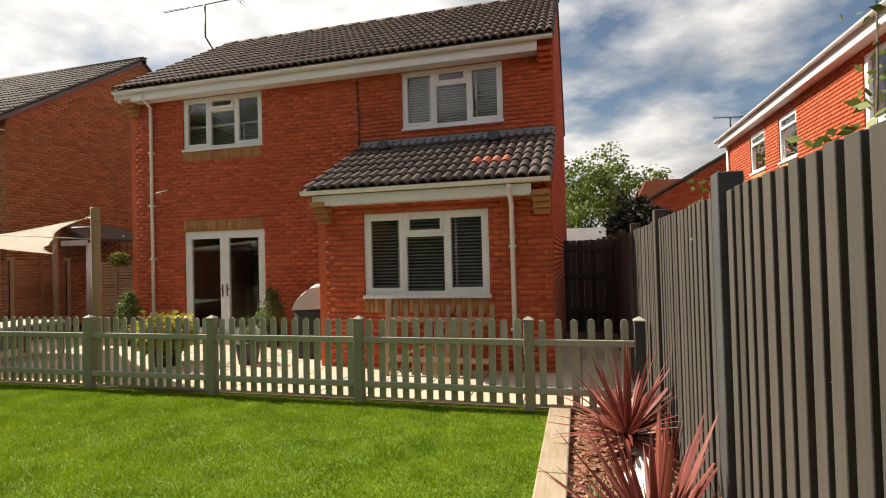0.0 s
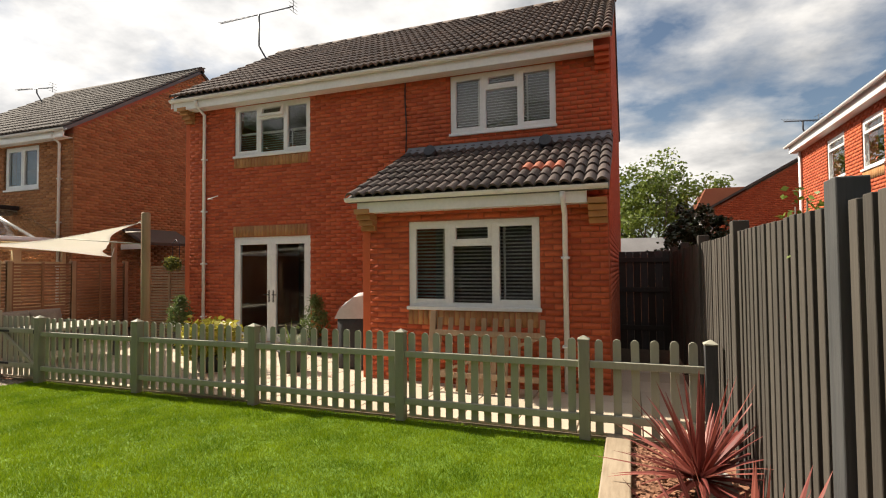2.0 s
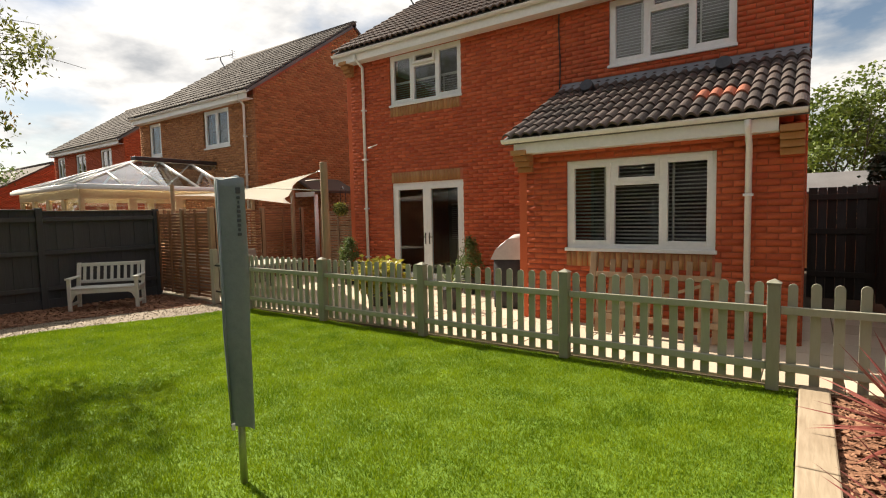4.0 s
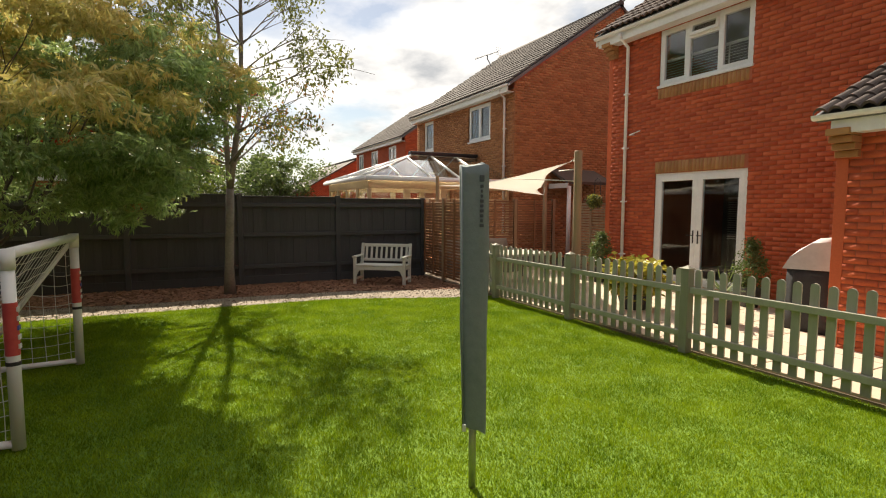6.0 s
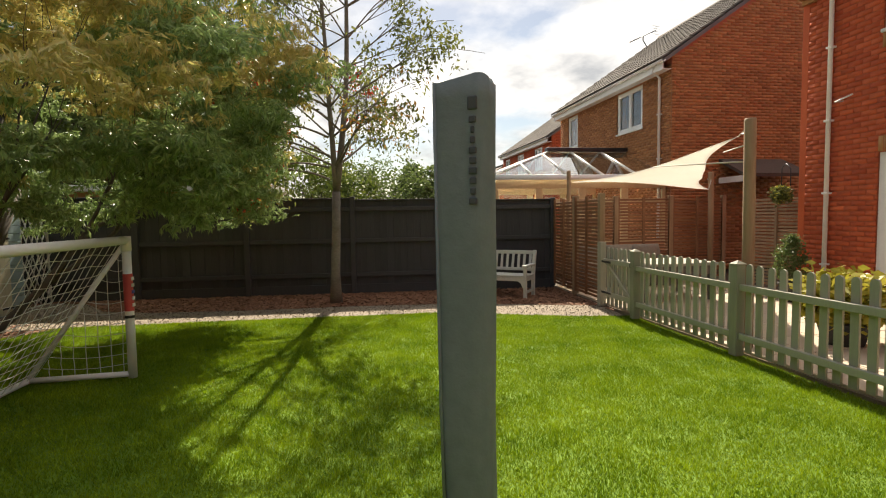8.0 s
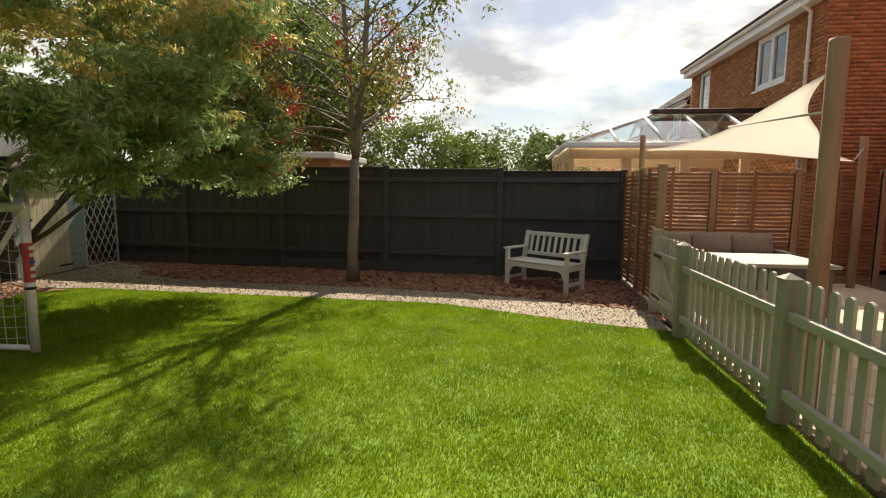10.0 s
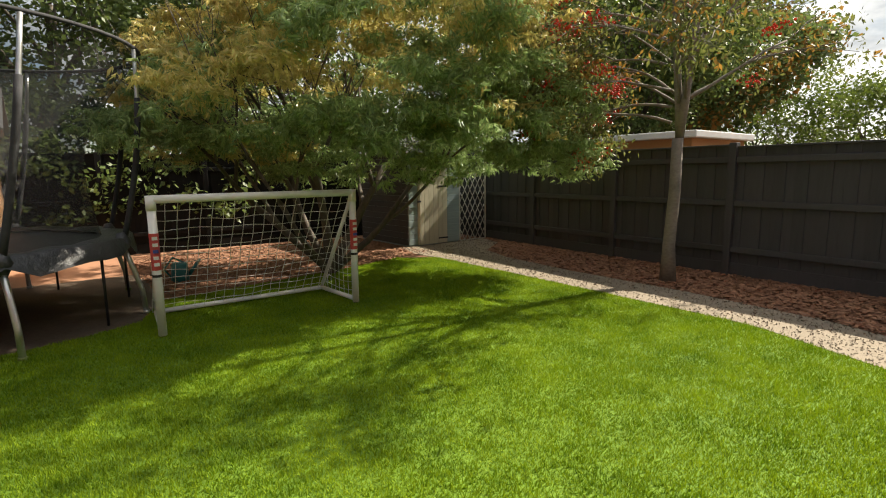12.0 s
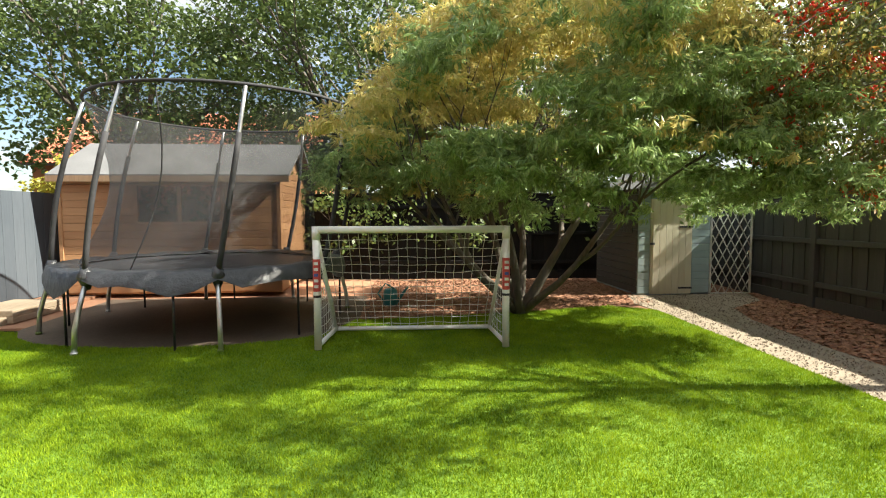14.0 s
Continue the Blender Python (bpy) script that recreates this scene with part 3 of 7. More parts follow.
def window(parent, m, w, h, name="window", opener=0.28, tilt=0.0, plain=False, sill=True):
    """Three lights, a small top opener over the middle one. The frame m stands at the sill's left end."""
    win = part(name, ring(bmesh.new(), 0, 0, w, h, 0.055, -0.012, 0.075), UPVC, parent, at=m)
    a, b = w * 0.335, w * 0.665
    bm = bmesh.new()
    for u in (a, b):
        box(bm, u - 0.028, -0.008, 0.05, u + 0.028, 0.07, h - 0.05, 0.006)
    if opener:
        box(bm, a + 0.025, -0.008, h * (1 - opener) - 0.025, b - 0.025, 0.07, h * (1 - opener) + 0.025, 0.006)
    part("mullion", bm, UPVC, win)
    casement(win, 0.045, 0.045, a - 0.02, h - 0.045)
    casement(win, b + 0.02, 0.045, w - 0.045, h - 0.045)
    if opener:
        s = casement(win, a + 0.02, h * (1 - opener) + 0.015, b - 0.02, h - 0.045)
        if tilt:
            s.matrix_basis = Matrix.Translation((0, 0, h - 0.045)) @ Matrix.Rotation(radians(-tilt), 4, "X") @ Matrix.Translation((0, 0, -(h - 0.045)))
        pane(win, a + 0.03, 0.05, b - 0.03, h * (1 - opener) - 0.02, 0.03)
    else:
        pane(win, a + 0.03, 0.05, b - 0.03, h - 0.05, 0.03)
    if sill:
        part("sill", box(bmesh.new(), -0.02, -0.07, -0.045, w + 0.02, 0.05, 0.003, 0.008), UPVC, win)
    return win


def simple_window(parent, m, w, h, lights=1, opener=0.0):
    win = part("window", ring(bmesh.new(), 0, 0, w, h, 0.06, -0.012, 0.075), UPVC, parent, at=m)
    for k in range(lights):
        u0, u1 = 0.05 + (w - 0.1) * k / lights, 0.05 + (w - 0.1) * (k + 1) / lights
        if opener:
            casement(win, u0, h * (1 - opener), u1, h - 0.05)
            pane(win, u0, 0.05, u1, h * (1 - opener), 0.03)
        else:
            casement(win, u0 + 0.005, 0.05, u1 - 0.005, h - 0.05)
    part("sill", box(bmesh.new(), -0.03, -0.07, -0.045, w + 0.03, 0.05, 0.003, 0.008), UPVC, win)
    return win


def blinds(m, spans, z0, z1, pitch=0.048, tilt=24, label="pale slatted wooden venetian blind, half open"):
    for u0, u1, za, zb in spans:
        bl = thing("venetian_blind", label, "blind", m @ Matrix.Translation((u0, 0.16, za)), group="window blinds")
        part("head_rail", box(bmesh.new(), 0, -0.02, zb - za - 0.04, u1 - u0, 0.03, zb - za), BLIND, bl)
        slat = finish("slat", box(bmesh.new(), 0, -0.022, -0.0015, u1 - u0, 0.022, 0.0015), BLIND)
        for k in range(int((zb - za - 0.05) / pitch)):
            part("slat", slat, None, bl, at=pose(0, 0, 0.02 + k * pitch, tilt))
        tape = finish("tape", box(bmesh.new(), -0.014, -0.027, 0, 0.014, -0.025, zb - za), BLIND)
        for u in ([0.25, 0.75] if u1 - u0 > 0.75 else [0.5 * (u1 - u0)]):
            part("tape", tape, None, bl, at=pose(u * (u1 - u0) if u1 - u0 > 0.75 else u, 0, 0))


def gutter(parent, x0, x1, y, z, name="gutter"):
    bm = bmesh.new()
    prof = [(0.055 * math.cos(a), 0.055 * math.sin(a)) for a in np.linspace(math.pi, 2 * math.pi, 8)]
    prof += [(0.048 * math.cos(a), 0.048 * math.sin(a)) for a in np.linspace(2 * math.pi, math.pi, 8)]
    prism(bm, [(x0, y + p, z + q) for p, q in prof], (x1 - x0, 0, 0))
    return part(name, bm, UPVC, parent)


def downpipe(parent, x, y, ztop, y_out):
    pts = [(x, y_out, ztop), (x, y_out, ztop - 0.08), (x, y - 0.06, ztop - 0.25), (x, y - 0.06, 0.03)]
    p = part("downpipe", tube(bmesh.new(), pts, 0.034, 12), UPVC, parent)
    for z in np.arange(0.6, ztop - 0.4, 1.1):
        part("pipe_clip", box(bmesh.new(), x - 0.05, y - 0.1, z - 0.015, x + 0.05, y - 0.005, z + 0.015, 0.004), UPVC, p)
    return p


def corbel(parent, x, y, z, mat, flip=1):
    """Stepped brick corbel under the end of an eave."""
    bm = bmesh.new()
    for k in range(4):
        box(bm, x - 0.11, y - 0.28 + 0.07 * (3 - k) - 0.0, z + k * 0.075, x + 0.11, y, z + k * 0.075 + 0.068, 0.003)
    part("corbel", bm, mat, parent)


# ---- the house ----
YF, YK, XL, XK, XR, YB = 8.5, 6.6, -7.84, -2.49, 0.88, 15.0
house = thing("house", "two-storey red brick house with white windows and brown tiled roof", "house")
DOOR = (-6.56, 0.14, -4.70, 2.235)
LW = (-6.55, 3.91, -4.71, 4.95)
BW = (-1.81, 3.92, 0.02, 4.95)
KW = (-1.79, 1.06, 0.035, 2.23)
brick_wall(house, pose(0, YF, 0), XL, XR, 0, 5.13, [DOOR, LW, BW, (XK + 0.28, -1, XR - 0.28, 2.3)], brick=BRICK, inset=0.28)
brick_wall(house, pose(0, YK, 0), XK, XR, 0, 2.55, [KW], brick=BRICK, inset=0.28, singles=(XK, XR, 0.5, 2.5))
brick_wall(house, pose(XK, 0, 0, 0, 0, -90), -YF, -YK, 0, 2.5, brick=BRICK, top=lambda u: 2.4 + (u + YF) * 0 + 0.5 * (-YK - u) if u < 0 else 2.4)
RIDGE_Y, RIDGE_Z, EAVE_Z = 11.75, 7.50, 5.18


def gable(parent, m, u0, u1, e0, e1, eave, ridge, brick, thick=0.28):
    """u0..u1: the wall; e0..e1: the eaves of the roof, which meets at the ridge between them."""
    mid = (e0 + e1) / 2
    slope = (ridge - eave) / (mid - e0)

    def top(u):
        return ridge - abs(u - mid) * slope - 0.05

    low = eave - 0.1
    brick_wall(parent, m, u0, u1, 0, low, top=top, brick=brick, thick=thick)
    part("gable", prism(bmesh.new(), [(u0, 0, low), (u1, 0, low), (u1, 0, top(u1)), (mid, 0, top(mid)), (u0, 0, top(u0))], (0, thick, 0)), MORTAR, parent, at=m)


gable(house, pose(XR, 0, 0, 0, 0, 90), YF, YB, 8.2, 2 * RIDGE_Y - 8.2, EAVE_Z, RIDGE_Z, BRICK)
gable(house, pose(XL, 0, 0, 0, 0, -90), -YB, -YF, 8.2 - 2 * RIDGE_Y, -8.2, EAVE_Z, RIDGE_Z, BRICK)
brick_wall(house, pose(XR, 0, 0, 0, 0, 90), YK, YF, 0, 2.4, brick=BRICK, top=lambda u: 2.5 + 0.55 * (u - YK))
part("wall", box(bmesh.new(), XL + 0.28, YB - 0.28, 0, XR - 0.28, YB, 5.13), MORTAR, house)
part("floor_slab", box(bmesh.new(), XL + 0.28, YF + 0.28, 2.5, XR - 0.28, YB - 0.28, 2.75), DARK_ROOM, house)
part("floor_slab", box(bmesh.new(), XL + 0.28, YF + 0.28, 0.0, XR - 0.28, YB - 0.28, 0.14), DARK_ROOM, house)
part("floor_slab", box(bmesh.new(), XK + 0.28, YK + 0.28, 0.0, XR - 0.28, YF, 0.14), DARK_ROOM, house)
part("ceiling_board", box(bmesh.new(), XL + 0.28, YF + 0.28, 5.0, XR - 0.28, YB - 0.28, 5.1), DARK_ROOM, house)
part("inner_wall", box(bmesh.new(), XL + 0.28, YF + 3.6, 0.14, XR - 0.28, YF + 3.7, 5.1), DARK_ROOM, house)
part("inner_wall", box(bmesh.new(), -3.4, YF + 0.28, 0.14, -3.3, YF + 3.6, 5.1), DARK_ROOM, house)
sl = math.hypot(RIDGE_Y - 8.2, RIDGE_Z - EAVE_Z)
tiled_slope(house, slope_frame((XL - 0.12, 8.18, EAVE_Z + 0.02), (1, 0, 0), (0, RIDGE_Y - 8.2, RIDGE_Z - EAVE_Z)), XR - XL + 0.16, sl, TILE, singles=180)
part("roof_back", prism(bmesh.new(), [(XL - 0.12, RIDGE_Y, RIDGE_Z + 0.02), (XL - 0.12, YB + 0.3, EAVE_Z), (XL - 0.12, YB + 0.3, EAVE_Z - 0.1), (XL - 0.12, RIDGE_Y, RIDGE_Z - 0.08)], (XR - XL + 0.16, 0, 0)), TILE, house)
bm = bmesh.new()
for k in range(20):
    x = XL - 0.12 + k * 0.4445
    tube(bm, [(x, RIDGE_Y, RIDGE_Z + 0.0), (x + 0.46, RIDGE_Y, RIDGE_Z + 0.006)], [0.125, 0.118], 10)
part("ridge_tiles", bm, TILE, house)
part("fascia", box(bmesh.new(), XL - 0.1, 8.24, 4.95, XR - 0.24, 8.27, 5.165, 0.004), UPVC, house)
part("soffit", box(bmesh.new(), XL - 0.1, 8.27, 4.955, XR - 0.24, 8.5, 4.975), UPVC, house)
gutter(house, XL - 0.14, XR + 0.02, 8.19, 5.155)
part("bargeboard", prism(bmesh.new(), [(XL - 0.13, 8.2, 4.98), (XL - 0.13, RIDGE_Y, RIDGE_Z - 0.16), (XL - 0.13, RIDGE_Y, RIDGE_Z - 0.02), (XL - 0.13, 8.2, 5.15)], (0.02, 0, 0)), UPVC, house)
downpipe(house, -7.30, YF, 5.09, 8.2)
# lean-to roof over the kitchen
lean_sl = math.hypot(8.5 - 6.33, 3.62 - 2.57)
tiled_slope(house, slope_frame((XK - 0.12, 6.32, 2.58), (1, 0, 0), (0, 8.5 - 6.33, 3.62 - 2.57)), XR - XK + 0.14, lean_sl, TILE_LIGHT, singles=120, special={(9, 2), (8, 2)}, name="lean_to_roof")
part("flashing", prism(bmesh.new(), [(XK - 0.12, 8.485, 3.74), (XK - 0.12, 8.30, 3.585), (XK - 0.12, 8.28, 3.575), (XK - 0.12, 8.497, 3.645)], (XR - XK + 0.12, 0, 0)), LEAD, house)
part("flashing", box(bmesh.new(), XK - 0.12, 8.47, 3.61, XR, 8.49, 3.74), LEAD, house)
part("fascia", box(bmesh.new(), XK + 0.02, 6.36, 2.36, XR - 0.24, 6.39, 2.53, 0.004), UPVC, house)
part("soffit", box(bmesh.new(), XK + 0.02, 6.39, 2.365, XR - 0.24, 6.6, 2.385), UPVC, house)
gutter(house, XK - 0.13, XR + 0.01, 6.31, 2.565)
downpipe(house, 0.36, YK, 2.5, 6.32)
for x, y, z, mt in ((XK + 0.1, YK, 2.12, BRICK_BUFF), (XR - 0.12, YK, 2.12, BRICK_BUFF), (XL + 0.12, YF, 4.71, BRICK_BUFF), (XR - 0.12, YF, 4.71, BRICK)):
    corbel(house, x, y, z, mt)
for k, (x, j) in enumerate(((-2.0, 0), (-0.08, 0))):
    part("tile_vent", tube(bmesh.new(), [(x, 8.12, 3.47), (x, 7.95, 3.55)], [0.11, 0.10], 12), DARK_METAL, house)
# buff soldier courses
def soldier_course(parent, m, u0, u1, z0, z1):
    bed = part("soldier_course", box(bmesh.new(), u0, -0.009, z0, u1, 0.0, z1), MORTAR, parent, "buff bricks on end", at=m)
    me = boxes_mesh("brick", [(0, -0.014, z0 + 0.004, 0.065, 0.0, z1 - 0.004)], BRICK_BUFF)
    for u in np.arange(u0, u1 - 0.06, 0.0752):
        part("brick", me, None, bed, at=pose(u, random.uniform(-0.001, 0.001), 0))


for u0, u1, z0, z1 in ((DOOR[0], DOOR[2], 2.24, 2.46), (LW[0], LW[2], 3.66, 3.865), (KW[0], KW[2], 0.81, 1.013)):
    y = YF if z0 > 1 else YK
    soldier_course(house, pose(0, y, 0), u0, u1, z0, z1)
window(house, pose(LW[0], YF + 0.03, LW[1]), LW[2] - LW[0], LW[3] - LW[1], tilt=12)
window(house, pose(BW[0], YF + 0.03, BW[1]), BW[2] - BW[0], BW[3] - BW[1])
window(house, pose(KW[0], YK + 0.03, KW[1]), KW[2] - KW[0], KW[3] - KW[1])


def spans(w, h, op):
    return [(0.09, w * 0.335 - 0.06, 0.09, h - 0.09), (w * 0.335 + 0.06, w * 0.665 - 0.06, 0.09, h * (1 - op) - 0.05 if op else h - 0.09), (w * 0.665 + 0.06, w - 0.09, 0.09, h - 0.09)]


blinds(pose(KW[0], YK, KW[1]), [(0.06, 1.76, 0.06, 1.12)], 0, 1)
blinds(pose(BW[0], YF, BW[1]), [(0.06, 1.77, 0.06, 0.98)], 0, 1)
blinds(pose(LW[0], YF, LW[1]), [(0.06, 1.76, 0.06, 0.5)], 0, 1)
blinds(pose(DOOR[0], YF + 2.0, 0.3), [(0.1, 1.0, 0.6, 1.5)], 0, 1)

# french doors
dw, dh = DOOR[2] - DOOR[0], DOOR[3] - DOOR[1]
door = part("french_door", ring(bmesh.new(), 0, 0, dw, dh, 0.06, -0.012, 0.075), UPVC, house, at=pose(DOOR[0], YF + 0.03, DOOR[1]))
for k in (0, 1):
    u0, u1 = 0.05 + k * (dw / 2 - 0.05), dw / 2 + k * (dw / 2 - 0.05)
    leaf = part("door_leaf", ring(bmesh.new(), u0, 0.05, u1, dh - 0.05, 0.105, -0.02, 0.05, 0.008), UPVC, door)
    pane(leaf, u0 + 0.1, 0.15, u1 - 0.1, dh - 0.15, 0.01)
    hx = dw / 2 + (0.05 if k else -0.05)
    bm = box(bmesh.new(), hx - 0.013, -0.03, 0.78, hx + 0.013, -0.018, 1.02, 0.004)
    tube(bm, [(hx, -0.02, 0.93), (hx, -0.06, 0.93), (hx + (0.1 if k else -0.1), -0.062, 0.93)], 0.009, 8)
    part("door_handle", bm, DARK_METAL, leaf)
part("step", box(bmesh.new(), DOOR[0] - 0.1, YF - 0.35, 0.03, DOOR[2] + 0.1, YF - 0.01, 0.14, 0.01), PAVING, house)
# cable, overflow pipe, hooks on the wall
pts = [(-2.66 + 0.012 * math.sin(z * 5), YF - 0.02, z) for z in np.linspace(3.68, 4.94, 12)]
part("cable", tube(bmesh.new(), pts, 0.012, 6), BLACK_CABLE, house)
part("overflow_pipe", tube(bmesh.new(), [(-7.12, YF, 3.06), (-7.14, YF - 0.12, 3.05), (-6.86, YF - 0.13, 3.1)], 0.012, 6), UPVC, house)


# ---- aerials ----
def aerial(base, height, boom, heading, label):
    a = thing("tv_aerial", label, "aerial", pose(*base, 0, 0, heading))
    part("mast", tube(bmesh.new(), [(0.25, 0, 0), (0.22, 0, 0.25), (0.0, 0, 0.6), (0, 0, height)], 0.022, 8), DARK_METAL, a)
    b = part("boom", tube(bmesh.new(), [(-boom * 0.6, 0, height - 0.03), (boom * 0.5, 0, height + 0.02)], 0.013, 6), DARK_METAL, a)
    for u in np.linspace(-boom * 0.58, boom * 0.42, 12):
        part("element", tube(bmesh.new(), [(u, -0.12, height - 0.06), (u, 0.0, height), (u, 0.12, height + 0.07)], 0.006, 5), DARK_METAL, b)
    for z in (-0.14, -0.05, 0.05, 0.14):
        part("reflector", tube(bmesh.new(), [(boom * 0.5, -0.17, height + 0.02 + z), (boom * 0.5, 0.17, height + 0.02 + z)], 0.006, 5), DARK_METAL, b)
    part("reflector_bar", tube(bmesh.new(), [(boom * 0.5, 0, height - 0.14), (boom * 0.5, 0, height + 0.18)], 0.008, 5), DARK_METAL, b)
    return a


aerial((-7.98, 10.95, 6.86), 1.45, 2.15, 0, "dark metal tv aerial on a cranked roof mast")

# plain brick arrises at the house corners
for cx, cy, top_z in ((XL, YF, 4.98), (XK, YK, 2.42)):
    part("corner_bricks", box(bmesh.new(), cx - 0.0125, cy - 0.0125, 0.0, cx + 0.105, cy + 0.105, top_z, 0.003), BRICK, house)


# ---- fences ----
def picket_mesh(name, w, h, t, mat):
    pts = [(-w / 2, 0, 0), (w / 2, 0, 0), (w / 2, 0, h - w / 2)] + [(w / 2 * math.cos(a), 0, h - w / 2 + w / 2 * math.sin(a)) for a in np.linspace(0.35, math.pi - 0.35, 6)] + [(-w / 2, 0, h - w / 2)]
    return finish(name, prism(bmesh.new(), pts, (0, t, 0)), mat)


PICKET_ME = picket_mesh("picket", 0.072, 0.87, 0.02, PICKET)


def picket_panel(x0, x1, y, n, name="picket_fence_panel"):
    p = thing(name, "sage-grey painted picket fence panel with round-topped pales", "fence panel", pose(x0, y, 0), group="picket fence panels")
    w = x1 - x0
    for z in (0.20, 0.69):
        part("rail", box(bmesh.new(), 0, -0.022, z - 0.032, w, 0.022, z + 0.032, 0.005), PICKET, p)
    for k in range(n):
        u = w * (k + 0.5) / n
        part("picket", PICKET_ME, None, p, at=pose(u + random.uniform(-0.004, 0.004), 0.022, 0.05 + random.uniform(-0.006, 0.006), 0, random.uniform(-0.5, 0.5)))
    return p


def post_mesh(w, h, mat, cap=0.035):
    bm = box(bmesh.new(), -w / 2, -w / 2, 0, w / 2, w / 2, h, 0.006)
    top = finish("cap", prism_cap(w * 0.56, cap), mat)
    return finish("shaft", bm, mat), top


def prism_cap(r, h):
    bm = bmesh.new()
    lo = [bm.verts.new((sx * r, sy * r, 0)) for sx, sy in ((-1, -1), (1, -1), (1, 1), (-1, 1))]
    hi = [bm.verts.new((sx * r, sy * r, 0.012)) for sx, sy in ((-1, -1), (1, -1), (1, 1), (-1, 1))]
    tip = bm.verts.new((0, 0, 0.012 + h))
    bm.faces.new(lo[::-1])
    for k in range(4):
        bm.faces.new((lo[k], lo[(k + 1) % 4], hi[(k + 1) % 4], hi[k]))
        bm.faces.new((hi[k], hi[(k + 1) % 4], tip))
    return bm


SHAFT, CAP = post_mesh(0.098, 0.91, POST_GREEN)
YP = 5.0
POSTS = [-6.86, -4.96, -3.09, -1.18, 0.69]
for x in POSTS:
    p = thing("fence_post", "square sage-green post with a pyramid cap", "fence post", pose(x, YP, 0), group="picket fence posts")
    part("shaft", SHAFT, None, p)
    part("cap", CAP, None, p, at=pose(0, 0, 0.91))
for a, b in zip(POSTS, POSTS[1:]):
    picket_panel(a + 0.05, b - 0.05, YP, 13)
picket_panel(0.74, 1.70, YP, 6)
p = thing("fence_post", "dark charcoal square post ending the picket fence", "fence post", pose(1.75, YP, 0), group="picket fence posts")
part("shaft", finish("shaft", box(bmesh.new(), -0.05, -0.05, 0, 0.05, 0.05, 0.91, 0.006), POST_DARK), None, p)
part("cap", finish("cap", prism_cap(0.055, 0.035), PICKET), None, p, at=pose(0, 0, 0.91))

# garden gate
gate = thing("garden_gate", "sage-grey painted picket gate with a diagonal brace", "gate", pose(-6.9, YP + 0.02, 0, 0, 0, 180))
for k in range(7):
    part("picket", PICKET_ME, None, gate, at=pose(0.07 + k * 0.122, 0.0, 0.06, 0, 0, 180) @ pose(0, 0.02, 0))
for z in (0.22, 0.72):
    part("rail", box(bmesh.new(), 0.02, 0.0, z - 0.035, 0.86, 0.03, z + 0.035, 0.004), PICKET, gate)
part("brace", prism(bmesh.new(), [(0.06, 0.002, 0.25), (0.13, 0.002, 0.25), (0.82, 0.002, 0.69), (0.75, 0.002, 0.69)], (0, 0.026, 0)), PICKET, gate)
for z in (0.24, 0.71):
    part("hinge", box(bmesh.new(), 0.62, 0.03, z - 0.015, 0.9, 0.036, z + 0.015), DARK_METAL, gate)
part("latch", box(bmesh.new(), -0.03, 0.03, 0.69, 0.06, 0.05, 0.75, 0.004), DARK_METAL, gate)
gp = thing("gate_post", "square timber gate post", "fence post", pose(-7.92, YP + 0.05, 0))
part("shaft", box(bmesh.new(), -0.05, -0.05, 0, 0.05, 0.05, 1.0, 0.006), PICKET, gp)

# spare gate leaning on the kitchen wall
lean = thing("spare_picket_gate", "pale unpainted picket gate leaning on the brick wall", "gate", pose(-1.32, 6.12, 0.03, -12))
for k in range(10):
    part("picket", finish("picket", box(bmesh.new(), -0.034, 0, 0, 0.034, 0.02, 0.92 + 0.0, 0.008), TIMBER) if k == 0 else lean.children[0].data, None, lean, at=pose(0.1 + k * 0.147, 0, 0.02))
part("stile", box(bmesh.new(), -0.03, -0.03, 0, 0.05, 0.03, 1.02, 0.006), TIMBER, lean)
for z in (0.22, 0.74):
    part("rail", box(bmesh.new(), 0.05, -0.03, z - 0.035, 1.46, 0.0, z + 0.035, 0.004), TIMBER, lean)
part("brace", prism(bmesh.new(), [(0.1, -0.028, 0.25), (0.2, -0.028, 0.25), (1.42, -0.028, 0.7), (1.32, -0.028, 0.7)], (0, 0.026, 0)), TIMBER, lean)

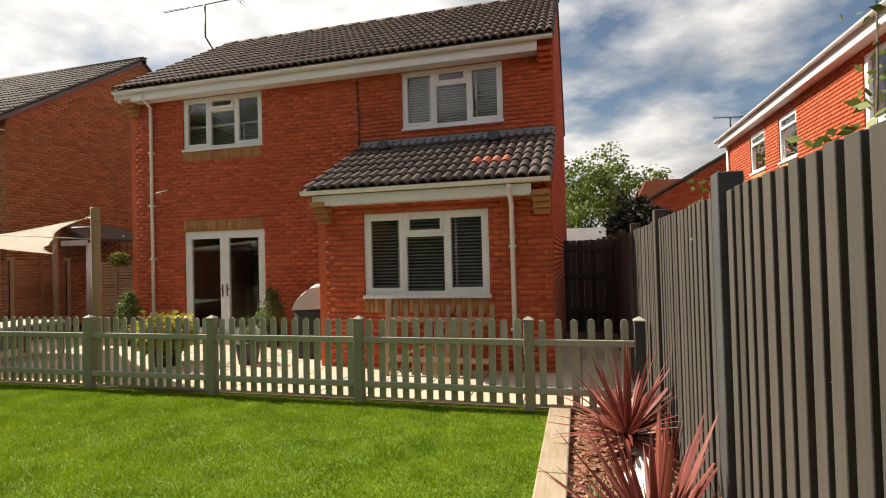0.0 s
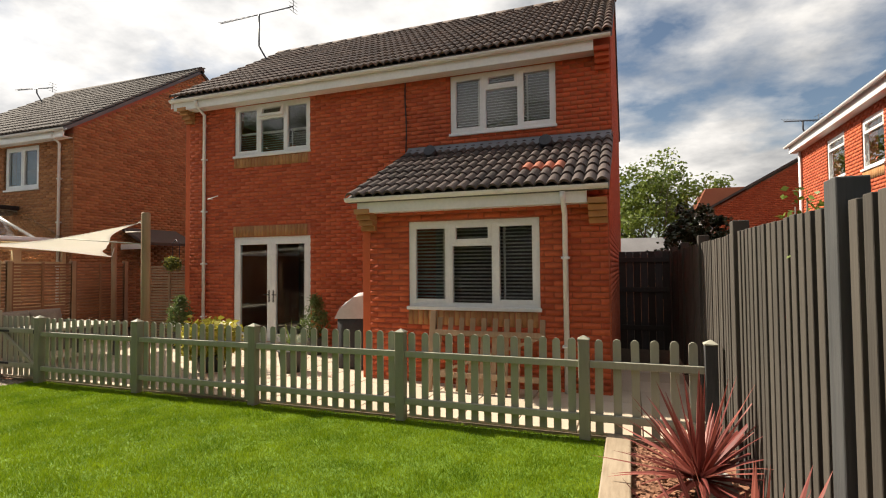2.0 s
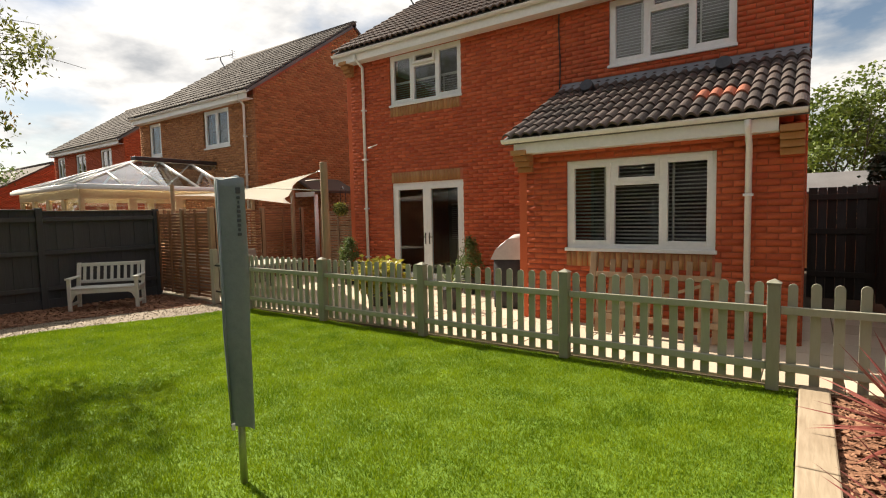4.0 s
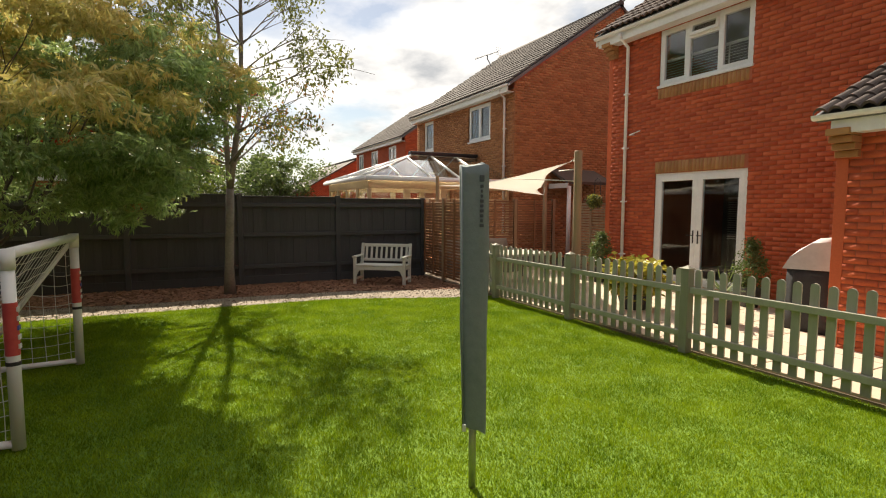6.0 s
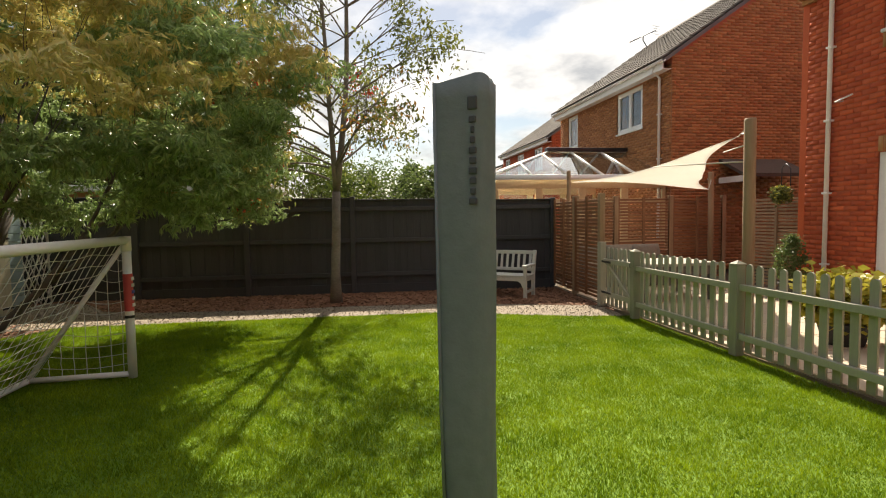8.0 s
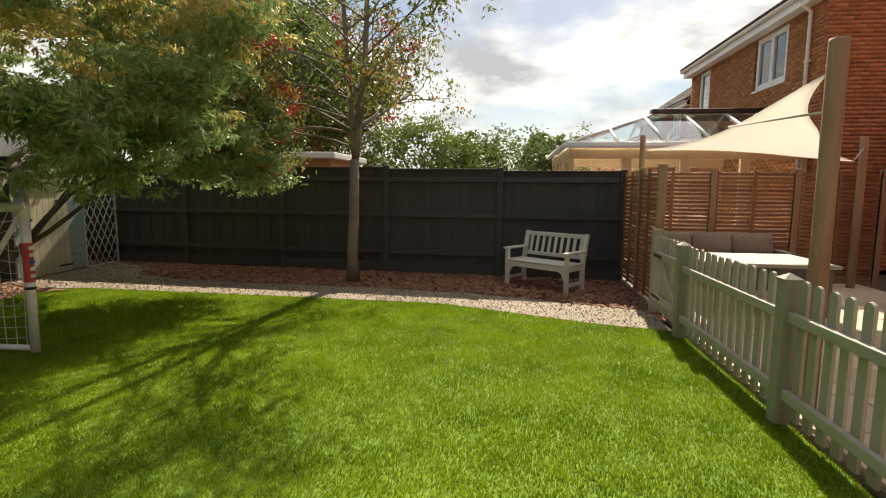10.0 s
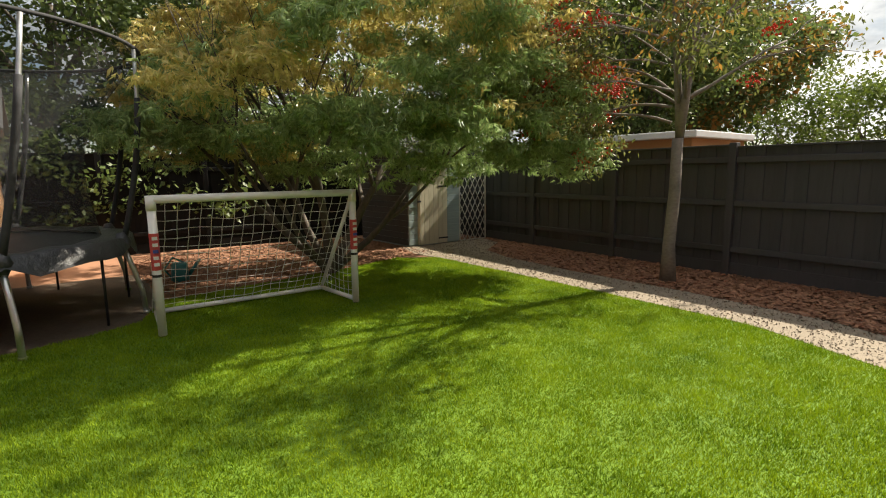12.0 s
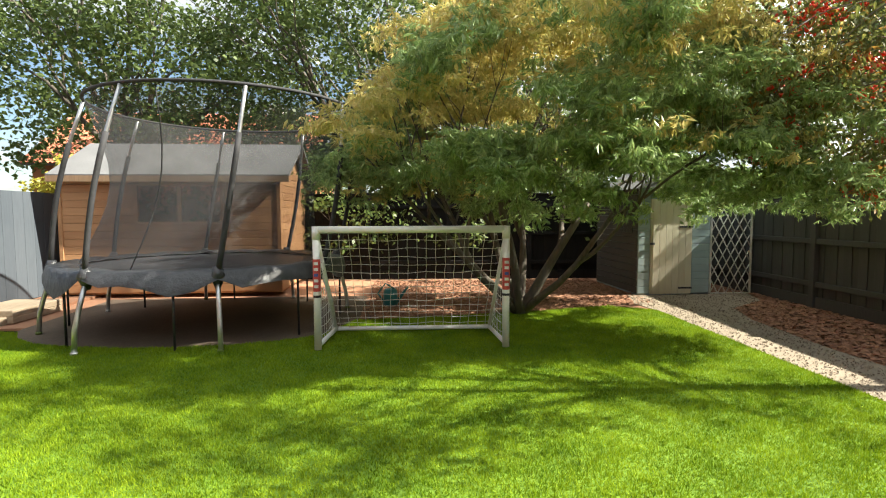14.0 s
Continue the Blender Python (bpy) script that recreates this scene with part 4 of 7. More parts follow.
# tall slatted fence
XT = 1.86
board_me = finish("board", box(bmesh.new(), -0.012, -0.036, 0, 0.022, 0.036, 1.765, 0.004), SLAT_GREY)
back_me = finish("board", box(bmesh.new(), 0, -0.05, 0, 0.02, 0.05, 1.765), SLAT_BACK)
ty = [4.34 + 2.0 * k for k in range(-6, 5)]
for k, y in enumerate(ty):
    dark = abs(y - 2.34) < 0.1
    p = thing("tall_fence_post", "dark square post of the tall slatted fence" if dark else "weathered grey post of the tall slatted fence", "fence post", pose(XT + 0.015, y, 0), group="tall fence posts")
    part("shaft", box(bmesh.new(), -0.055, -0.06, 0, 0.055, 0.06, 1.925, 0.006), POST_DARK if dark else SLAT_GREY, p)
    if k == len(ty) - 1:
        break
    panel = thing("slatted_fence_panel", "tall grey-stained fence panel of upright slats with dark gaps", "fence panel", pose(XT, y + 0.06, 0.08), group="tall fence panels")
    n = 16
    pitch = (2.0 - 0.12) / n
    if y < -3.0:
        tagged(panel, "smooth slate-grey fence panel of wide boards")
        wide = finish("board", box(bmesh.new(), 0, 0.002, 0, 0.02, 2 * pitch - 0.002, 1.80, 0.003), FENCE_PALE)
        for i in range(n // 2):
            part("board", wide, None, panel, at=pose(0, 2 * pitch * i, -0.05))
        continue
    for i in range(n):
        part("board", board_me, None, panel, at=pose(random.uniform(-0.003, 0.003), pitch * (i + 0.5), random.uniform(-0.012, 0.0), 0, 0, random.uniform(-2, 2)))
    for i in range(n + 1):
        part("back_board", back_me, None, panel, at=pose(0.042, pitch * i + (0.05 if i == 0 else -0.05 if i == n else 0), -0.02))
    for z in (0.25, 0.95, 1.55):
        part("rail", box(bmesh.new(), 0.023, 0, z - 0.03, 0.042, 1.88, z + 0.03), SLAT_BACK, panel)


def dark_fence(a, b, h_a, h_b, label, wood=None):
    """Close-boarded fence seen from its rail side, from a to b."""
    a, b = Vector((*a, 0)), Vector((*b, 0))
    d = (b - a)
    n = max(1, round(d.length / 1.86))
    bay = d.length / n
    ang = math.degrees(math.atan2(d.y, d.x))
    wood = wood or FENCE_DARK
    for k in range(n):
        o = a + d * (k / n)
        h = h_a + (h_b - h_a) * (k + 0.5) / n
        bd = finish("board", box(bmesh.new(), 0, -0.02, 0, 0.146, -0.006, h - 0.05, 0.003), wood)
        p = thing("dark_fence_panel", label, "fence panel", pose(o.x, o.y, 0, 0, 0, ang), group="dark fence panels")
        for i in range(int(bay / 0.13) + 1):
            part("board", bd, None, p, at=pose(min(i * 0.13, bay - 0.146), -0.015 * (i % 2), 0.01))
        for z in (0.35, 1.0, 1.6):
            part("rail", box(bmesh.new(), 0.05, 0.0, z - 0.04, bay - 0.05, 0.045, z + 0.04, 0.008), wood, p)
        part("gravel_board", box(bmesh.new(), 0.04, -0.002, -0.05, bay - 0.04, 0.03, 0.16, 0.004), wood, p)
        part("capping", box(bmesh.new(), 0, -0.045, h - 0.045, bay, 0.03, h - 0.02, 0.004), wood, p)
        part("post", box(bmesh.new(), -0.05, -0.04, -0.05, 0.05, 0.07, h, 0.006), wood, p)


dark_fence((-10.16, 5.12), (-10.88, -6.6), 1.76, 1.94, "charcoal painted close-boarded fence panel with rails and a post")
# back run takes the darker copy, its shade painted into the boards
dark_fence((-10.85, -6.6), (1.8, -7.5), 1.92, 1.92, "charcoal painted fence panel, deep shade put into its colour", SHADE_BOARD)


def slat_screen(a, b, h, mat, z0=0.08, pitch=0.062, sh=0.040, label="cedar screen of thin horizontal slats"):
    a, b = Vector((*a, 0)), Vector((*b, 0))
    d = b - a
    n = max(1, round(d.length / 1.25))
    bay = d.length / n
    ang = math.degrees(math.atan2(d.y, d.x))
    sl_me = finish("slat", box(bmesh.new(), 0.03, -0.012, 0, bay - 0.03, 0.008, sh, 0.003), mat)
    for k in range(n):
        o = a + d * (k / n)
        p = thing("slat_screen", label, "screen", pose(o.x, o.y, 0, 0, 0, ang), group="slatted screens")
        for i in range(int((h - z0) / pitch)):
            part("slat", sl_me, None, p, at=pose(0, random.uniform(-0.002, 0.002), z0 + i * pitch))
        for u in (0.02, bay / 2, bay - 0.05):
            part("batten", box(bmesh.new(), u - 0.02, 0.009, z0, u + 0.025, 0.04, h), mat, p)
        part("post", box(bmesh.new(), -0.045, -0.045, 0, 0.045, 0.045, h + 0.03, 0.005), TIMBER, p)


slat_screen((-8.04, 5.10), (-10.10, 5.16), 1.73, CEDAR)
slat_screen((-10.14, 8.9), (-10.14, 5.25), 1.76, CEDAR)
slat_screen((-7.9, 8.75), (-9.2, 8.75), 1.75, TIMBER, label="pale larch screen of horizontal slats beside the house")

# sail posts
for x, y, h, r in ((-5.12, 5.25, 2.38, 0.058), (-9.66, 5.26, 2.26, 0.04), (-9.85, 8.4, 2.25, 0.055)):
    p = thing("sail_post", "round larch post carrying the shade sail", "post", pose(x, y, 0), group="sail posts")
    part("shaft", tube(bmesh.new(), [(0, 0, 0), (0.0, 0, h * 0.5), (-0.01, 0, h - 0.02), (-0.01, 0, h)], [r * 1.04, r, r * 0.98, r * 0.9], 14), TIMBER, p)
    part("eye_bolt", tube(bmesh.new(), [(-0.05, 0, h - 0.14), (-0.12, 0, h - 0.14)], 0.008, 6), METAL, p)

# shade sail
sail = thing("shade_sail", "cream shade sail roped between posts and the house", "shade sail")
A, Bc, C, D = Vector((-5.48, 5.40, 2.25)), Vector((-7.68, 6.58, 2.02)), Vector((-9.4, 8.0, 1.88)), Vector((-9.72, 5.34, 2.04))
N = 14
bm = bmesh.new()
grid = []
for i in range(N + 1):
    row = []
    for j in range(N + 1):
        u, v = i / N, j / N
        # edges curve in between the corners
        pu = u + 0.10 * math.sin(math.pi * v) * (0.5 - u) * 2 * abs(2 * u - 1)
        pv = v + 0.10 * math.sin(math.pi * u) * (0.5 - v) * 2 * abs(2 * v - 1)
        q = A.lerp(Bc, pv).lerp(D.lerp(C, pv), pu)
        q.z -= 0.05 * math.sin(math.pi * u) * (1 - v) + 0.05 * math.sin(math.pi * u) * math.sin(math.pi * v) - 0.015 * math.sin(7 * u) * math.sin(5 * v)
        row.append(bm.verts.new(q))
    grid.append(row)
for i in range(N):
    for j in range(N):
        bm.faces.new((grid[i][j], grid[i + 1][j], grid[i + 1][j + 1], grid[i][j + 1])).smooth = True
cloth = part("cloth", bm, SAIL, sail)
sol = cloth.modifiers.new("thick", "SOLIDIFY")
sol.thickness = 0.006
for p0, p1 in ((A, (-5.17, 5.25, 2.29)), (A + Vector((-0.75, 0.42, -0.07)), (-5.17, 5.25, 2.12)), (A + Vector((-1.7, 0.06, -0.16)), (-5.17, 5.25, 1.95)), (C, (-9.85, 8.4, 2.1)), (D, (-9.66, 5.26, 2.18))):
    part("rope", tube(bmesh.new(), [p0, p1], 0.008, 6), ROPE, sail)

# ---- raised edge, bed, stones ----
edge = thing("sleeper_edging", "pale weathered timber sleepers edging the bark bed", "edging", pose(0, 0, 0))
for y0, y1 in ((5.0, 3.35), (3.34, 1.1), (1.09, -1.2), (-1.21, -3.5)):
    part("sleeper", box(bmesh.new(), 0.88, y1, -0.05, 1.09, y0, 0.075, 0.012), SLEEPER, edge)


def stone(x, y, z, r, squash=0.6):
    bm = bmesh.new()
    bmesh.ops.create_icosphere(bm, subdivisions=2, radius=1.0)
    s = random.uniform(0, 50)
    for v in bm.verts:
        k = 1 + 0.28 * noise.noise(v.co * 1.4 + Vector((s, 0, 0)))
        v.co = Vector((v.co.x * k * r, v.co.y * k * r * 1.25, v.co.z * k * r * squash))
    return tagged(part("rockery_stone", bm, STONE, at=pose(x, y, z, 0, 0, random.uniform(0, 180))), "pale whitish stone lying in the bark bed", "stone", group="stones in the bed")


for k in range(9):
    stone(1.62 + random.uniform(-0.05, 0.06), 4.75 - k * 0.27, 0.05, random.uniform(0.09, 0.14))


def chips(name, poly, n, z, size=(0.012, 0.035), mat=None, label="loose red-brown bark chips"):
    xs, ys = [p[0] for p in poly], [p[1] for p in poly]
    px, py = rng.uniform(min(xs), max(xs), n), rng.uniform(min(ys), max(ys), n)
    k = in_poly(px, py, poly)
    px, py = px[k], py[k]
    n = len(px)
    a = rng.uniform(0, 2 * np.pi, n)
    L = rng.uniform(*size, n)
    W = L * rng.uniform(0.3, 0.6, n)
    tz = rng.uniform(-0.012, 0.012, (n, 4))
    zz = z + rng.uniform(0.002, 0.022, n)
    c, s = np.cos(a), np.sin(a)
    q = np.stack([np.stack([px + sx * L * c - sy * W * s, py + sx * L * s + sy * W * c, zz + tz[:, i]], 1) for i, (sx, sy) in enumerate(((-1, -1), (1, -1), (1, 1), (-1, 1)))], 1)
    tri = np.concatenate([q[:, [0, 1, 2]], q[:, [0, 2, 3]]], 0)
    return tagged(new(name, triangles_mesh(name, tri, mat or BARK_CHIP)), label, "gravel" if mat else "bark chips", kind="stuff")


chips("bark_chips", [(1.1, 5.0), (1.75, 5.0), (1.75, 0.5), (1.1, 0.5)], 9000, 0.015)
chips("bark_chips", path_far + [(-10.7, -4.2), (-10.1, 5.3)], 30000, -0.02, (0.015, 0.04))
chips("path_gravel", [(x + 0.02, y) for x, y in PATH_EDGE] + [(-8.1, -3.3), (-8.4, -4.25)] + path_far[::-1], 30000, -0.018, (0.005, 0.012), GRAVEL, "fine loose gravel and crumbs on the path")
chips("bark_chips", [(-8.5, -3.3), (-7.5, -3.2), (-6.3, -2.85), (-5.2, -2.65), (-3.8, -2.45), (-3.8, -6.6), (-8.5, -6.6)], 30000, -0.03, (0.015, 0.04))


# ---- plants ----
def strap_plant(name, base, n, length, mat, label, width=0.028, trunk=0.12, up_bias=0.55, dead=0):
    root = thing(name, label, "plant", pose(*base))
    part("stem", tube(bmesh.new(), [(0, 0, -0.02), (0.01, 0, trunk * 0.6), (0, 0.01, trunk)], [0.045, 0.04, 0.03], 8), BARK, root)
    verts, faces = [], []
    for k in range(n):
        az = k * 2.39996 + random.uniform(-0.3, 0.3)
        el = radians(random.uniform(18, 88)) if random.random() < up_bias else radians(random.uniform(-5, 50))
        L = length * random.uniform(0.7, 1.1)
        w = width * random.uniform(0.7, 1.15)
        d = Vector((math.cos(az) * math.cos(el), math.sin(az) * math.cos(el), math.sin(el)))
        side = Vector((-math.sin(az), math.cos(az), 0))
        droop = random.uniform(0.05, 0.28) * math.cos(el)
        k0 = len(verts)
        for i in range(7):
            s = i / 6
            c = Vector((0, 0, trunk * 0.9)) + d * (L * s) - Vector((0, 0, droop * L * s * s))
            ww = w * (0.55 + 1.2 * s if s < 0.35 else 1.0 * (1 - s) ** 0.7 + 0.02)
            nrm = side.cross(d).normalized()
            verts += [c - side * ww + nrm * ww * 0.35, c, c + side * ww + nrm * ww * 0.35]
        for i in range(6):
            a = k0 + 3 * i
            faces += [(a, a + 1, a + 4, a + 3), (a + 1, a + 2, a + 5, a + 4)]
    part("leaves", arrays_mesh("leaves", verts, faces, mat), None, root)
    return root


strap_plant("cordyline", (1.53, 3.92, 0.02), 90, 0.74, CORDY, "spiky dark-red cordyline in the bark bed", trunk=0.16)
strap_plant("cordyline", (1.52, 2.3, 0.02), 85, 0.72, CORDY, "spiky dark-red cordyline beside the tall fence", trunk=0.14)
strap_plant("strap_leaf_plant", (1.28, 2.6, 0.02), 45, 0.36, STRAP_GREEN, "low green and straw strap-leaved plant at the bed's edge", width=0.012, trunk=0.03)
strap_plant("strap_leaf_plant", (1.55, 2.85, 0.02), 30, 0.34, STRAP_GREEN, "low green strap-leaved plant among the cordylines", width=0.012, trunk=0.03)


def leaf_triangles(centres, per, spread, size, lobes=1, droop=0.3, flat=0.45, seed=1, narrow=0.28):
    """Sprays of leaves round the centres, as separate triangles."""
    g = np.random.default_rng(seed)
    c = np.repeat(np.asarray(centres, float), per, 0)
    n = len(c)
    off = g.normal(0, 1, (n, 3)) * np.array([spread, spread, spread * flat])
    p = c + off
    out = []
    az = g.uniform(0, 2 * np.pi, n)
    base_el = g.uniform(-0.9, 0.5, n) - droop
    s = g.uniform(0.7, 1.3, n) * size
    for k in range(lobes):
        a = az + (k - (lobes - 1) / 2) * 0.62
        L = s * (1.0 if lobes == 1 else 1 - 0.32 * abs(k - (lobes - 1) / 2) / max(1, (lobes - 1) / 2))
        d = np.stack([np.cos(a) * np.cos(base_el), np.sin(a) * np.cos(base_el), np.sin(base_el)], 1)
        r = g.normal(0, 1, (n, 3))
        w = np.cross(d, r)
        w /= np.linalg.norm(w, axis=1)[:, None] + 1e-9
        w *= (L * narrow)[:, None]
        b0 = p
        tip = p + d * L[:, None]
        mid = p + d * (L * 0.42)[:, None]
        out.append(np.stack([b0, mid + w, tip], 1))
        if lobes == 1:
            out.append(np.stack([b0, tip, mid - w], 1))
    return np.concatenate(out, 0)


def limb(bm, start, way, length, r, depth, tips, seed_r, spread=0.6, rise=0.15, segs=7):
    pts, rad = [start.copy()], [r]
    p, d = start.copy(), way.normalized()
    for k in range(5):
        d = (d + Vector((seed_r.uniform(-1, 1), seed_r.uniform(-1, 1), seed_r.uniform(-1, 1))) * 0.13 + Vector((0, 0, rise * 0.2))).normalized()
        p = p + d * (length / 5)
        pts.append(p.copy())
        rad.append(r * (1 - 0.5 * (k + 1) / 5))
    tube(bm, pts, rad, segs if r > 0.02 else 5)
    tips.append((p.copy(), depth))
    if depth > 0:
        for k in range(3):
            i = (3, 4, 5)[k]
            nd = (d + Vector((seed_r.uniform(-1, 1), seed_r.uniform(-1, 1), seed_r.uniform(-0.4, 0.8))) * spread).normalized()
            limb(bm, pts[i], nd, length * seed_r.uniform(0.55, 0.8), rad[i] * 0.75, depth - 1, tips, seed_r, spread, rise, segs)


# maple: several leaning stems and a wide drooping crown
maple = thing("maple_tree", "wide Japanese maple, green leaves turning gold on top", "tree", pose(-6.1, -2.68, -0.02))
bm = bmesh.new()
R = random.Random(5)
for k, (dx, dy, dz, r) in enumerate(((-0.75, -0.1, 0.75, 0.085), (0.1, 0.25, 1.0, 0.075), (0.8, 0.0, 0.8, 0.07), (0.35, -0.6, 0.9, 0.07), (-0.5, 0.7, 0.8, 0.06), (-0.2, -0.6, 1.0, 0.07), (0.55, 0.6, 0.75, 0.055))):
    tips = []
    limb(bm, Vector((0.05 * math.cos(k), 0.05 * math.sin(k), 0)), Vector((dx, dy, dz)), 1.9, r, 3, tips, R, 0.7, 0.2)
part("trunk", bm, BARK, maple)
g = np.random.default_rng(11)


def maple_pads(n):
    """Flat drooping layers of foliage over the crown's shell: the centres of their sprays and each one's pad."""
    out, which, tops = [], [], []
    k = 0
    while k < n:
        v = g.normal(0, 1, 3)
        v /= np.linalg.norm(v)
        inner = g.random() < 0.08
        rad = g.uniform(0.45, 0.75) if inner else g.uniform(0.84, 1.04)
        lump = 1 + 0.13 * math.sin(3.1 * v[0] + 5 * v[2]) + 0.10 * math.sin(7 * v[1] + 4 * v[0])
        x, y = v[0] * (2.95 if v[0] > 0 else 2.75) * rad * lump, v[1] * 2.6 * rad * lump
        z = 2.72 + v[2] * (1.92 if v[2] > 0 else 1.35) * rad * lump
        edge_d = math.hypot(x / 3.2, y / 2.65)
        if z < 1.38 + 0.6 * max(0.0, 1 - edge_d) ** 0.8:
            continue
        size = g.uniform(0.28, 0.56)
        m = int(14 * (size / 0.44) ** 2)
        r = size * np.sqrt(g.uniform(0, 1, m))
        a = g.uniform(0, 2 * np.pi, m)
        way = np.array([x, y]) / (math.hypot(x, y) + 1e-6)
        dx, dy = r * np.cos(a), r * np.sin(a)
        outward = dx * way[0] + dy * way[1]
        dz = -0.50 * r ** 2 / size - 0.30 * np.maximum(outward, 0) + g.normal(0, 0.06, m)
        out.append(np.stack([x + dx - 0.55, y + dy + 0.45, z + dz], 1))
        which += [k] * m
        tops.append((x, y, z))
        k += 1
    return np.concatenate(out, 0), np.array(which), np.array(tops)


mc, pad_of, pads = maple_pads(225)
pad_gold = pads[:, 2] + 0.16 * pads[:, 0] + 0.55 * np.sin(pads[:, 0] * 1.3) * np.cos(pads[:, 1] * 1.1) + g.normal(0, 0.55, len(pads))
gold = (pad_gold[pad_of] + 0.5 * (mc[:, 2] - pads[pad_of][:, 2]) + g.normal(0, 0.3, len(mc))) > 3.0
part("crown", triangles_mesh("crown", leaf_triangles(mc[~gold], 25, 0.085, 0.105, 5, 0.5, 0.38, 21, 0.17), LEAF_MAPLE), None, maple, "green finely cut maple leaves")
part("crown", triangles_mesh("crown", leaf_triangles(mc[gold], 25, 0.085, 0.10, 5, 0.5, 0.38, 22, 0.17), LEAF_GOLD), None, maple, "maple leaves turning gold and orange")

# rowan
rowan = thing("rowan_tree", "slender rowan with sparse leaves and red berry clusters", "tree", pose(-9.34, 0.91, -0.02))
bm = bmesh.new()
R = random.Random(9)
trunk_pts = [(0, 0, 0), (0.02, 0.0, 0.5), (0.0, 0.03, 1.2), (0.03, 0.05, 1.9)]
tube(bm, trunk_pts, [0.11, 0.080, 0.074, 0.070], 12)
tips = []
for (ly, lx), L, r in (((0.16, 0.02), 5.6, 0.058), ((-0.14, 0.06), 5.2, 0.052)):
    lead, rad = [], []
    for k in range(12):
        s = k / 11
        lead.append(Vector((0.03 + lx * s * 3 + 0.05 * math.sin(5 * s + L), 0.05 + ly * (s * 3.2 if s < 0.3 else 0.96 + (s - 0.3) * 1.2) + 0.06 * math.sin(4 * s), 1.85 + L * s)))
        rad.append(r * (1 - 0.86 * s))
    tube(bm, lead, rad, 8)
    for k in range(1, 12):
        for q in range(3 if k < 9 else 2):
            a = k * 2.4 + q * 2.1 + R.uniform(-0.4, 0.4)
            ln = (2.35 - 0.125 * k) * R.uniform(0.75, 1.15)
            way = Vector((math.cos(a), math.sin(a), R.uniform(0.45, 1.15)))
            limb(bm, lead[k], way, ln * 0.72, rad[k] * 0.36 + 0.003, 1, tips, R, 0.6, -0.3 if k < 5 else 0.0, 6)
side_tips = []
for k, (dx, dy, z, L) in enumerate(((0.35, -0.9, 2.1, 1.5), (0.62, -0.75, 2.5, 1.6), (0.2, -1.0, 2.8, 1.5), (0.75, -0.6, 3.1, 1.4), (0.45, -0.85, 3.3, 1.5), (0.0, -1.0, 2.3, 1.3))):
    limb(bm, Vector((0.03, -0.05, z)), Vector((dx, dy, 0.45)), L * 0.7, 0.022, 2, side_tips, R, 0.55, -0.35, 6)
tips += side_tips
part("trunk", bm, BARK_PALE, rowan)
tp = np.array([tuple(p) for p, d in tips])
g = np.random.default_rng(4)
pick = tp[g.random(len(tp)) < 0.9]
jit = np.concatenate([pick + g.normal(0, 0.15, pick.shape) + np.array([0, 0, -0.05]) for _ in range(6)], 0)
turn = (g.random(len(jit)) < 0.2) & (jit[:, 2] < 3.6)
part("crown", triangles_mesh("crown", leaf_triangles(jit[~turn], 14, 0.085, 0.08, 1, 0.5, 0.8, 31, 0.2), LEAF_ROWAN), None, rowan, "thin feathery rowan leaves")
part("crown", triangles_mesh("crown", leaf_triangles(jit[turn], 14, 0.085, 0.08, 1, 0.5, 0.8, 32, 0.2), LEAF_ORANGE), None, rowan, "rowan leaves turning orange")
bm = bmesh.new()
low_tips = [p for p in tp if 2.3 < p[2] < 5.0 and p[1] < 0.6]
for i in range(34):
    q = Vector((R.gauss(0, 0.07), R.gauss(0, 0.07), R.gauss(0, 0.035)))
    bmesh.ops.create_icosphere(bm, subdivisions=1, radius=0.016, matrix=Matrix.Translation(q))
berry_me = finish("berries", bm, BERRY)
base = np.array([tuple(v.co) for v in berry_me.vertices])
tris = np.array([tuple(p.vertices) for p in berry_me.polygons])
bunches = []
for k in range(54):
    c = Vector(low_tips[R.randrange(len(low_tips))]) if k % 3 != 1 else side_tips[R.randrange(len(side_tips))][0]
    m = np.array(pose(*(c + Vector((R.uniform(-0.2, 0.2), R.uniform(-0.2, 0.2), R.uniform(-0.25, 0.05)))), R.uniform(-30, 30), R.uniform(-30, 30), R.uniform(0, 360)))
    bunches.append((base * R.uniform(1.0, 1.5)) @ m[:3, :3].T + m[:3, 3])
tagged(part("berry_mass", triangles_mesh("berry_mass", np.concatenate([b[tris] for b in bunches], 0), BERRY), None, rowan, "bright red berry bunches"), kind="stuff")


